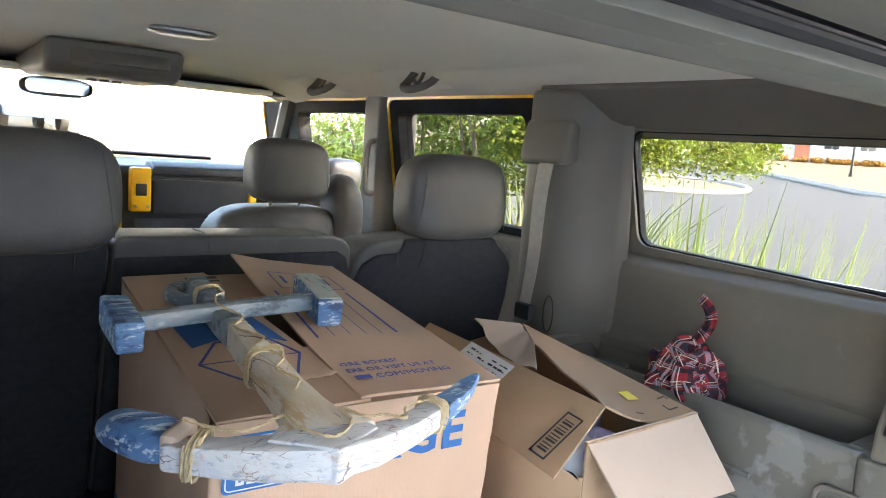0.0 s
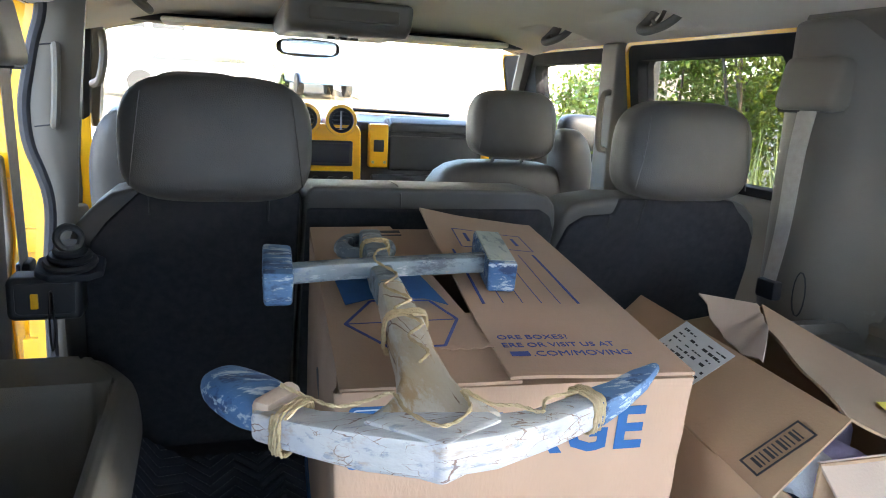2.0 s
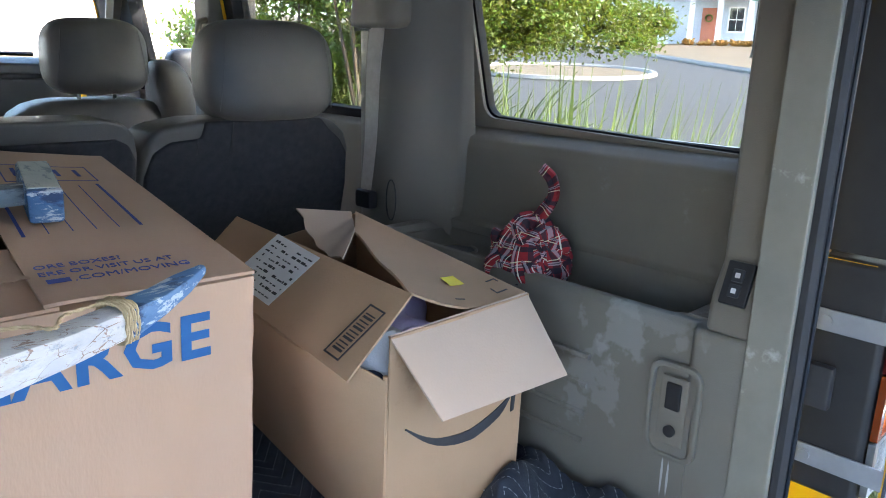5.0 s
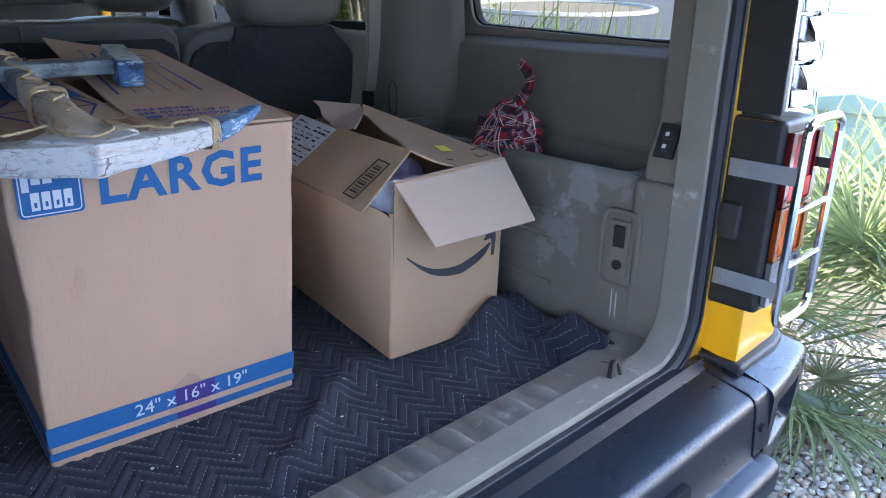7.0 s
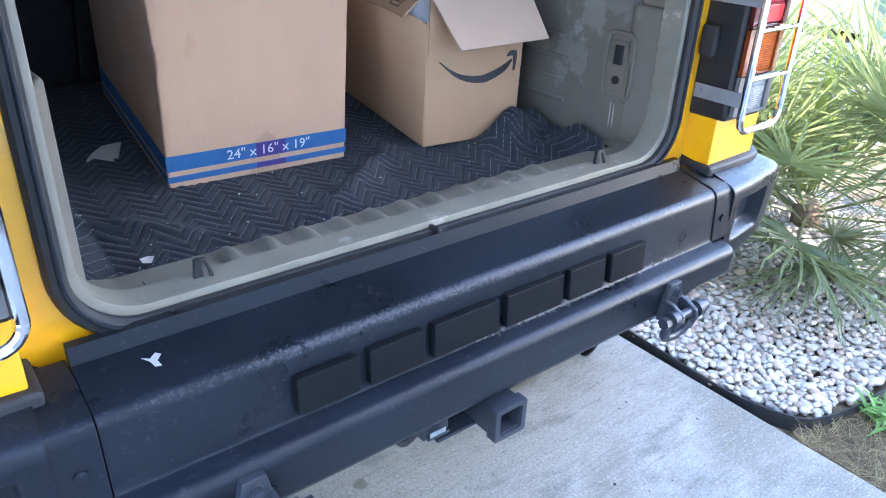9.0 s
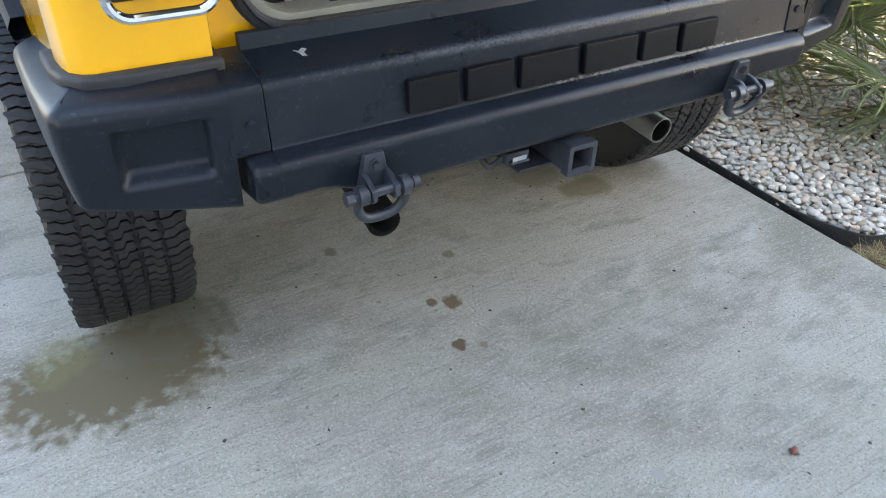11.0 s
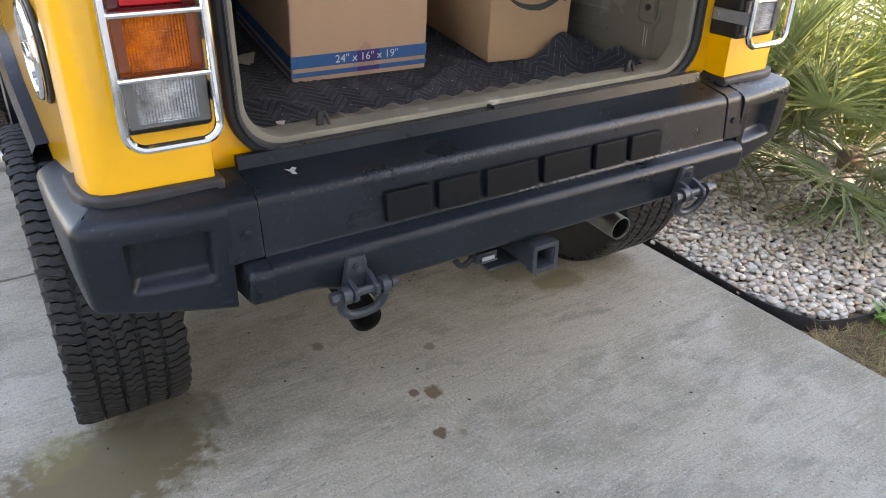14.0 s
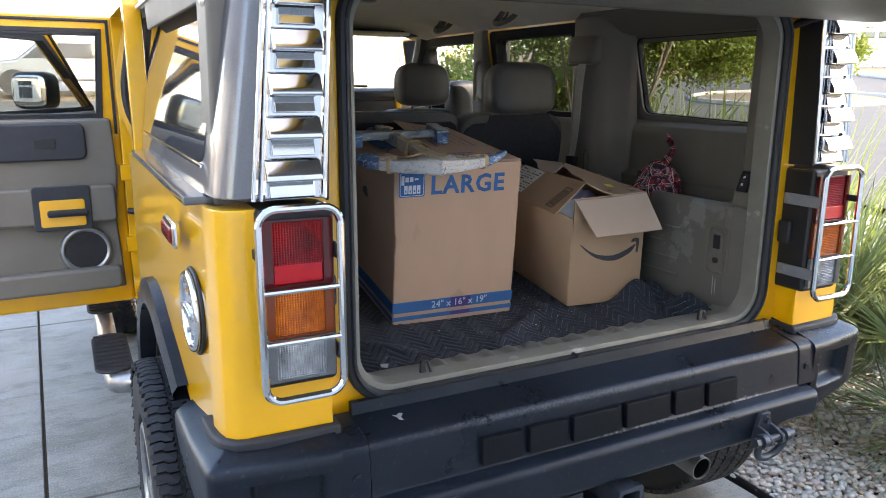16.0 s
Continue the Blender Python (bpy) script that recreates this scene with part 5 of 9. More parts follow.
# headliner
def liner_f(u, v):
    x, y = -0.96 + 1.92 * u, 0.0 + 2.80 * v
    z = 2.048 - 0.036 * (abs(x) / 0.8) ** 2 - 0.06 * max(0, abs(x) - 0.66) / 0.34
    z -= 0.10 * max(0, (0.28 - y) / 0.28) ** 1.6
    z -= 0.030 * max(0, (y - 2.25) / 0.55) ** 1.5
    # scoops over the grab handles
    for yc in (1.57, 2.22):
        k = min(1.0, max(0.0, (0.115 - abs(y - yc - 0.02)) / 0.03)) * min(1.0, max(0.0, (abs(x) - 0.60) / 0.05)) * min(1.0, max(0.0, (0.80 - abs(x)) / 0.02))
        z += 0.034 * k
    return (x, y, z)


liner = part("headliner", sheet(150, 160, liner_f, 0.01), LINER, suv, "beige cloth headliner")
part("rear_header", prism([(0.0, 1.985), (0.0, 1.905), (0.05, 1.885), (0.10, 1.90), (0.16, 1.945), (0.16, 1.985)], "x", -0.68, 0.68, 0.008), TRIM, suv, "grey rear header trim")
for s in (-1, 1):
    part("roof_rail_trim", prism([(s * 0.945, 1.850), (s * 0.85, 1.895), (s * 0.78, 1.97), (s * 0.80, 2.0), (s * 0.95, 1.98)], "y", 0.10, 1.10, 0.01, 3), TRIM, suv, "brownish grey roof rail trim")
    part("roof_rail_trim", prism([(s * 0.945, 1.932), (s * 0.895, 1.940), (s * 0.79, 1.982), (s * 0.80, 2.0), (s * 0.95, 1.99)], "y", 1.098, 2.55, 0.008, 3), LINER, suv, "beige roof rail trim")
    for y in (1.57, 2.22):
        h = part("grab_handle", tube(curve_pts([(s * 0.745, y - 0.072, 2.035), (s * 0.715, y - 0.070, 2.000), (s * 0.685, y - 0.055, 1.976), (s * 0.672, y, 1.966), (s * 0.685, y + 0.055, 1.976), (s * 0.715, y + 0.070, 2.000), (s * 0.745, y + 0.072, 2.035)], 5), 0.0125, 10), TRIM, suv, "grey ceiling grab handle")
        part("coat_hook", tube(curve_pts([(s * 0.72, y - 0.01, 2.03), (s * 0.705, y - 0.012, 2.000), (s * 0.69, y - 0.012, 1.985), (s * 0.68, y - 0.012, 1.997)], 4), 0.006, 8), TRIM, h, "small coat hook")
console = part("overhead_console", prism([(2.10, 1.950), (2.07, 2.035), (2.66, 2.01), (2.66, 1.962), (2.50, 1.935), (2.15, 1.932)], "x", -0.275, 0.135, 0.022, 3), TRIM, suv, "grey overhead console")
part("console_door", xform(rbox(-0.205, 0.085, -0.010, 0.010, -0.027, 0.027, 0.008), pose(0, 2.083, 1.992, -20, 0, 0)), TRIM, console, "dark console face")
for k in range(3):
    part("console_button", rbox(-0.11 + 0.04 * k, -0.085 + 0.04 * k, 2.30, 2.33, 1.926, 1.936, 0.002), BLACK, console)
part("dome_lamp", blob(-0.05, 1.55, 2.032, 0.085, 0.05, 0.012, 3, 4), STEEL, liner, "small dome lamp in the headliner")

# rear seats: two backs with headrests and a padded centre
def seat_back(label, shell, panel, seams, y0=1.035):
    """A seat back seen from behind: a padded leather shell and the black carpet panel laid on it, both leaning."""
    def lean(bm):
        for v in bm.verts:
            v.co.y += 0.185 * (1.57 - v.co.z) / 0.62
        return bm
    seat = part("rear_seat_back", lean(prism(shell, "y", y0, y0 + 0.135, 0.020, 4)), LEATHER, suv, label, smooth=60)
    part("carpet_panel", lean(prism(panel, "y", y0 - 0.010, y0 + 0.06, 0.007, 3)), CARPET, seat, "black carpet panel of the seat back", smooth=60)
    for x, za, zb in seams:
        part("seam", tube([(x, y0 - 0.011 + 0.185 * (1.57 - z) / 0.62, z) for z in (za, (za + zb) / 2, zb)], 0.0018, 5), RUBBER, seat, "stitched seam")
    return seat


def headrest(x0, x1, y, z0, z1, par, depth=0.062):
    w, h = (x1 - x0) / 2, (z1 - z0) / 2
    hr = part("headrest", blob((x0 + x1) / 2, y, (z0 + z1) / 2, w, depth, h, 3.8, 12, lambda p: Vector((p.x * (1.0 - 0.075 * max(0.0, p.z) ** 2), p.y * (1 - 0.12 * p.z), p.z))), LEATHER, par, "grey leather headrest", smooth=60)
    for s in (-1, 1):
        xs = (x0 + x1) / 2 + s * w * 0.84
        part("seam", tube([(xs + s * 0.010 * (0.5 - t) * 2 - s * 0.004, y - depth * (0.80 + 0.10 * math.sin(math.pi * t)), z0 + 0.03 + (z1 - z0 - 0.06) * t) for t in [k / 10 for k in range(11)]], 0.0012, 5), LEATHER, hr, "stitched seam")
    return hr


left_back = seat_back("black carpeted seat back with a grey leather edge",
                      [(-0.338, 0.93), (-0.338, 1.560), (-0.350, 1.578), (-0.620, 1.578), (-0.660, 1.568), (-0.692, 1.541), (-0.722, 1.508), (-0.742, 1.46), (-0.755, 1.38), (-0.765, 0.93)],
                      [(-0.344, 0.93), (-0.344, 1.574), (-0.612, 1.574), (-0.640, 1.546), (-0.672, 1.514), (-0.698, 1.478), (-0.716, 1.42), (-0.735, 0.93)], [(-0.40, 1.572, 1.52), (-0.60, 1.572, 1.53)])
mid_back = seat_back("black carpeted centre seat back with a grey leather top",
                     [(-0.334, 0.93), (-0.334, 1.570), (-0.322, 1.584), (0.120, 1.581), (0.155, 1.571), (0.175, 1.550), (0.184, 1.51), (0.188, 0.93)],
                     [(-0.330, 0.93), (-0.330, 1.543), (0.138, 1.543), (0.163, 1.530), (0.177, 1.50), (0.182, 0.93)], [])
part("seam", tube([(-0.155, 1.030, 1.545), (-0.155, 1.033, 1.572), (-0.155, 1.060, 1.585), (-0.155, 1.13, 1.585)], 0.0018, 5), LEATHER, mid_back, "stitched seam")
right_back = seat_back("black carpeted seat back with a grey leather edge",
                       [(0.195, 0.93), (0.190, 1.48), (0.198, 1.535), (0.225, 1.560), (0.310, 1.572), (0.600, 1.570), (0.645, 1.556), (0.680, 1.530), (0.700, 1.49), (0.712, 1.40), (0.735, 0.93)],
                       [(0.200, 0.93), (0.198, 1.46), (0.212, 1.508), (0.245, 1.530), (0.310, 1.534), (0.318, 1.568), (0.598, 1.566), (0.622, 1.542), (0.660, 1.514), (0.686, 1.48), (0.700, 1.40), (0.720, 0.93)], [(0.375, 1.566, 1.50), (0.30, 1.534, 1.50)])
headrest(-0.645, -0.328, 1.02, 1.560, 1.772, left_back, 0.065)
headrest(0.325, 0.640, 1.075, 1.560, 1.775, right_back, 0.065)
latch_bracket = part("latch_bracket", rbox(-0.818, -0.704, 0.985, 1.05, 1.360, 1.434, 0.012, 3), BLACK, left_back, "black latch bracket")
part("bracket_slot", rbox(-0.781, -0.769, 0.981, 0.987, 1.382, 1.408, 0.002), YELLOW, left_back, "slot showing yellow paint")
part("bracket_groove", frame_prism(round_rect(-0.808, -0.714, 1.369, 1.425, 0.010, 3), round_rect(-0.804, -0.718, 1.373, 1.421, 0.008, 3), "y", 0.983, 0.989), RUBBER, latch_bracket)
part("latch_plate", xform(prism([(-0.052, -0.022), (-0.030, -0.036), (0.030, -0.036), (0.052, -0.022), (0.052, 0.022), (0.030, 0.036), (-0.030, 0.036), (-0.052, 0.022)], "z", 0, 0.014, 0.004), pose(-0.722, 1.008, 1.440, 18, 0, 0)), DASH, left_back, "grey-black latch plate")
for k in range(3):
    part("latch_boot", xform(torus(0.036 - 0.008 * k, 0.007, 24, 8), pose(-0.722, 1.006, 1.456 + 0.010 * k, 12, 0, 0)), BLACK, left_back, "black ribbed boot")
part("latch_core", xform(disc(0.028, 0.042, 20, 0.018), pose(-0.722, 1.008, 1.468, 8, 0, 0)), BLACK, left_back)
part("seat_latch_knob", xform(torus(0.019, 0.0065, 22, 8), pose(-0.722, 1.000, 1.497, 72, 0, 24)), BLACK, left_back, "black pull ring")
part("rear_seat_cushion", rbox(-0.74, 0.76, 1.25, 1.72, 1.0, 1.16, 0.05, 3), LEATHER, suv, "grey leather rear bench cushion")

# front seats
for x, lab in ((-0.525, "grey leather driver seat"), (0.405, "grey leather passenger seat")):
    fs = part("front_seat_back", blob(x, 1.95, 1.29, 0.272, 0.115, 0.272, 4.5, 10, lambda p: Vector((p.x * (1 - 0.10 * max(0, p.z)), p.y - 0.25 * p.z, p.z))), LEATHER, suv, lab, smooth=60)
    headrest(x - 0.14, x + 0.14, 1.86, 1.575, 1.785, fs, 0.07)
    e = 1 if x > 0 else -1
    part("seat_wing", blob(x + e * 0.225, 1.885, 1.49, 0.060, 0.085, 0.185, 3.2, 8, lambda p: Vector((p.x - 0.5 * e * max(0, p.z) ** 2, p.y - 0.3 * p.z, p.z))), LEATHER, fs, "grey leather side wing", smooth=60)
    for dx in (-0.05, 0.05):
        part("headrest_post", tube([(x + dx, 1.88, 1.50), (x + dx, 1.87, 1.62)], 0.007, 8), CHROME, fs)
    part("front_seat_cushion", rbox(x - 0.26, x + 0.26, 1.98, 2.48, 1.02, 1.18, 0.05, 3), LEATHER, fs)
    part("armrest", rbox(x + 0.24 if x > 0 else x - 0.30, x + 0.33 if x > 0 else x - 0.22, 1.98, 2.3, 1.36, 1.44, 0.03, 3), LEATHER, fs)

# dashboard
dash = part("dashboard", prism([(2.66, 1.28), (2.66, 1.60), (2.70, 1.635), (3.02, 1.655), (3.02, 1.2), (2.75, 1.15)], "x", -0.86, 0.86, 0.012, 3), DASH, suv, "dark plastic dashboard")
part("dash_top_roll", prism([(2.63, 1.60), (2.63, 1.635), (2.68, 1.655), (2.75, 1.655), (2.75, 1.61)], "x", 0.20, 0.86, 0.010, 3), DASH, dash)
part("glovebox_lid", rbox(0.20, 0.78, 2.640, 2.67, 1.44, 1.585, 0.012), BLACK, dash, "black glovebox lid")
part("lower_lid", rbox(0.13, 0.78, 2.640, 2.67, 1.30, 1.425, 0.012), DASH, dash)
stack = part("centre_console", prism([(-0.245, 1.20), (-0.245, 1.60), (-0.23, 1.625), (0.06, 1.625), (0.075, 1.60), (0.085, 1.20)], "y", 2.60, 2.68, 0.010), YELLOW, dash, "yellow centre console")
for x in (-0.150, -0.008):
    ring = part("air_vent", xform(frame_prism([(0.062 * math.cos(a), 0.062 * math.sin(a)) for a in (2 * math.pi * k / 28 for k in range(28))], [(0.046 * math.cos(a), 0.046 * math.sin(a)) for a in (2 * math.pi * k / 28 for k in range(28))], "y", 2.585, 2.68, 0.004), Matrix.Translation((x, 0, 1.640))), YELLOW, stack, "yellow round vent ring")
    part("vent_bezel", xform(torus(0.043, 0.007, 28), pose(x, 2.588, 1.640, 90, 0, 0)), BLACK, ring)
    part("vent_back", xform(disc(0.045, 0.02, 28), pose(x, 2.62, 1.640, 90, 0, 0)), BLACK, ring)
    for k in range(-2, 3):
        part("vent_slat", rbox(x - 0.04, x + 0.04, 2.592, 2.602, 1.640 + 0.016 * k - 0.002, 1.640 + 0.016 * k + 0.002, 0.001), DASH, ring)
    part("vent_slat", rbox(x - 0.003, x + 0.003, 2.588, 2.60, 1.598, 1.682, 0.001), STEEL, ring)
radio = part("radio", rbox(-0.135, 0.040, 2.585, 2.61, 1.462, 1.560, 0.005), BLACK, stack, "black radio with a dark screen")
part("radio_screen", rbox(-0.122, 0.027, 2.581, 2.59, 1.475, 1.548, 0.002), SCREEN, radio, "grey display")
ctrl = part("climate_panel", rbox(-0.135, 0.045, 2.585, 2.61, 1.36, 1.440, 0.005), BLACK, stack, "black climate control panel")
for k in (-0.105, -0.045, 0.015):
    part("climate_knob", xform(disc(0.017, 0.02, 20), pose(k, 2.58, 1.405, 90, 0, 0)), DASH, ctrl)
swp = part("switch_panel", rbox(0.112, 0.192, 2.615, 2.66, 1.455, 1.632, 0.010), YELLOW, dash, "yellow switch panel")
part("panel_switch", rbox(0.130, 0.172, 2.608, 2.62, 1.52, 1.568, 0.004), BLACK, swp, "black rocker switch")
for dx in (0.128, 0.176):
    part("panel_bolt", xform(disc(0.006, 0.008, 10), pose(dx, 2.612, 1.478, 90, 0, 0)), STEEL, swp)
part("switch_panel", rbox(0.60, 0.635, 2.622, 2.66, 1.455, 1.60, 0.008), YELLOW, dash)
part("instrument_hood", blob(-0.50, 2.72, 1.62, 0.22, 0.14, 0.07, 3.5, 6), DASH, dash, "dark instrument hood")
part("steering_wheel", xform(torus(0.185, 0.015, 36, 10), pose(-0.49, 2.45, 1.50, 65, 0, 0)), DASH, dash, "dark steering wheel")

# windscreen, its pillars and header, rear-view mirror
for s in (-1, 1):
    e = 0.065 if s < 0 else 0.0
    part("windscreen_pillar", tube([(s * 0.90 - e, 3.05, 1.58), (s * 0.83 - e, 2.72, 1.99)], 0.045, 8), TRIM, suv, "grey windscreen pillar")
    part("pillar_seal", tube([(s * 0.93 - e, 3.05, 1.50), (s * 0.86 - e, 2.70, 1.97)], 0.03, 8), RUBBER, suv)
    part("sun_visor", rbox(*sorted((s * 0.16, s * 0.66)), 2.55, 2.72, 1.958, 1.978, 0.008), LINER, suv, "beige sun visor folded up")
ws = part("windscreen", sheet(6, 4, lambda u, v: (-0.95 + 1.81 * u, 3.06 - 0.34 * v, 1.62 + 0.375 * v), 0.004), GLASS, suv, "clear windscreen")
ws.visible_shadow = False
part("windscreen_header", prism([(2.66, 1.965), (2.66, 1.996), (2.83, 2.005), (2.83, 1.975), (2.74, 1.962)], "x", -0.90, 0.84, 0.006), RUBBER, suv, "dark header above the windscreen")
for x in (-0.45, 0.30):
    part("wiper", tube([(x - 0.25, 3.02, 1.672), (x + 0.28, 3.05, 1.664)], 0.009, 6), BLACK, ws, "black wiper arm")
mirror = part("rear_view_mirror", blob(-0.115, 2.80, 1.915, 0.128, 0.022, 0.036, 3.2, 8), TRIM, suv, "grey rear-view mirror", smooth=60)
part("mirror_glass", xform(prism(round_rect(-0.110, 0.110, -0.026, 0.026, 0.022, 5), "y", -0.002, 0.002), pose(-0.115, 2.777, 1.916, 4, 0, 0)), material("mirror_face", (0.5, 0.5, 0.5), (0.52, 0.52, 0.52), 0.05, 1.0, 3), mirror, "mirror glass")
part("mirror_stem", tube([(-0.115, 2.81, 1.93), (-0.115, 2.83, 1.99)], 0.010, 8), BLACK, mirror)

# ---- side doors ----
# the closed doors on the passenger side
def door_right(y0, y1, w0, w1, name):
    low = part(name, rbox(0.93, 1.01, y0, y1, 0.72, 1.44, 0.02), YELLOW, suv, "closed yellow side door")
    part("door_card", rbox(0.885, 0.932, y0 + 0.03, y1 - 0.03, 0.80, 1.535, 0.02, 3), TRIM, low, "grey door card")
    outer, inner = round_rect(y0, y1, 1.44, 1.955, 0.03, 4), round_rect(w0, w1, 1.560, 1.905, 0.03, 4)
    part("window_frame", tilt_in(frame_prism(outer, inner, "x", 0.92, 0.985, 0.004), 1), BLACK_SEAL, low, "black window frame")
    part("frame_edge", tilt_in(frame_prism(round_rect(y0 - 0.004, y1 + 0.004, 1.44, 1.962, 0.03, 4), round_rect(y0 + 0.006, y1 - 0.006, 1.45, 1.952, 0.03, 4), "x", 0.914, 0.920), 1), YELLOW, low, "thin yellow door edge")
    pane = part("door_glass", tilt_in(prism(round_rect(w0 - 0.01, w1 + 0.01, 1.55, 1.915, 0.03, 4), "x", 0.955, 0.959), 1), PRIVACY if y0 < 1.5 else TINT, low, "tinted door glass")
    pane.visible_shadow = False


door_right(1.14, 1.94, 1.215, 1.885, "rear_side_door")
door_right(2.02, 3.05, 2.10, 2.70, "front_side_door")
part("wing_mirror", blob(1.13, 2.78, 1.62, 0.10, 0.06, 0.085, 4, 6), BLACK, suv, "black wing mirror")
b = part("door_pillar", prism([(0.845, 1.945), (0.815, 1.965), (0.81, 2.06), (0.84, 2.085), (0.98, 2.08), (0.98, 1.945)], "z", 0.80, 1.965, 0.010), TRIM, suv, "grey door pillar trim")
part("pillar_grip", tube(curve_pts([(0.815, 1.985, 1.80), (0.785, 1.98, 1.785), (0.780, 1.98, 1.70), (0.785, 1.98, 1.615), (0.815, 1.985, 1.60)], 5), 0.011, 8), TRIM, b, "grey pillar grip")
# the driver's side pillar between the two open doorways, with its curving seal
SEAL = curve_pts([(-0.907, 1.985), (-0.913, 1.91), (-0.932, 1.842), (-0.948, 1.766), (-0.962, 1.689), (-0.963, 1.62), (-0.954, 1.559), (-0.933, 1.498), (-0.917, 1.436), (-0.914, 1.363), (-0.925, 1.20), (-0.93, 0.80)], 4)
def pillar_face():
    """The trim face between the seal line and the straight front edge."""
    def f(u, v):
        p = SEAL[min(len(SEAL) - 1, round(v * (len(SEAL) - 1)))]
        xr = -0.822 - 0.085 * (1.985 - p.y)
        return (p.x + (xr - p.x) * u, 1.93 + 0.03 * math.sin(math.pi * u * 0.5) - 0.02 * math.sin(math.pi * u), p.y)
    return sheet(8, len(SEAL) - 1, f, 0.02)
b = part("door_pillar", pillar_face(), TRIM, suv, "grey door pillar trim", smooth=60)
part("pillar_side", prism([(-0.828, 1.98), (-0.92, 0.80), (-1.0, 0.80), (-0.93, 1.98)], "y", 1.975, 2.09, 0.008), TRIM, b)
part("pillar_grip", tube(curve_pts([(-0.892, 1.94, 1.835), (-0.884, 1.905, 1.822), (-0.886, 1.90, 1.72), (-0.894, 1.905, 1.632), (-0.902, 1.94, 1.622)], 5), 0.012, 8), TRIM, b, "grey pillar grip")
for z in (1.832, 1.622):
    part("grip_seam", tube([(-0.945, 1.908, z - 0.004), (-0.895, 1.908, z + 0.004)], 0.002, 5), RUBBER, b)
part("pillar_slot", rbox(-0.856, -0.848, 1.932, 1.94, 1.85, 1.91, 0.001), DASH, b)
part("windscreen_grip", tube(curve_pts([(-0.900, 2.78, 1.935), (-0.874, 2.74, 1.912), (-0.868, 2.73, 1.836), (-0.884, 2.74, 1.750), (-0.915, 2.78, 1.728)], 5), 0.016, 10), TRIM, suv, "grey windscreen pillar grip")

# the door opening on the driver's side: painted jambs and rubber seal
jamb = part("door_jamb", join(frame_prism(round_rect(1.288, 1.985, 0.70, 1.985, 0.05, 5), round_rect(1.340, 1.955, 0.78, 1.95, 0.06, 5), "x", -1.0, -0.94, 0.006), sheet(4, len(SEAL) - 1, lambda u, v: (SEAL[min(len(SEAL) - 1, round(v * (len(SEAL) - 1)))].x - 0.008 - 0.032 * u, 1.925 + 0.004 * u, SEAL[min(len(SEAL) - 1, round(v * (len(SEAL) - 1)))].y), 0.012)), YELLOW, suv, "yellow painted door jamb")
part("door_seal", tube([(p.x - 0.004, 1.915, p.y) for p in SEAL], 0.017, 10), RUBBER, jamb, "black door seal")
part("door_seal", tube([(-0.945, y, z) for y, z in ((1.95, 1.945), (1.6, 1.95), (1.385, 1.945), (1.34, 1.90), (1.34, 0.85))], 0.013, 8), RUBBER, jamb, "black door seal")
part("door_jamb", frame_prism(round_rect(2.03, 3.05, 0.70, 1.985, 0.05, 5), round_rect(2.10, 2.95, 0.78, 1.94, 0.06, 5), "x", -1.0, -0.95, 0.006), YELLOW, suv, "yellow painted door jamb")


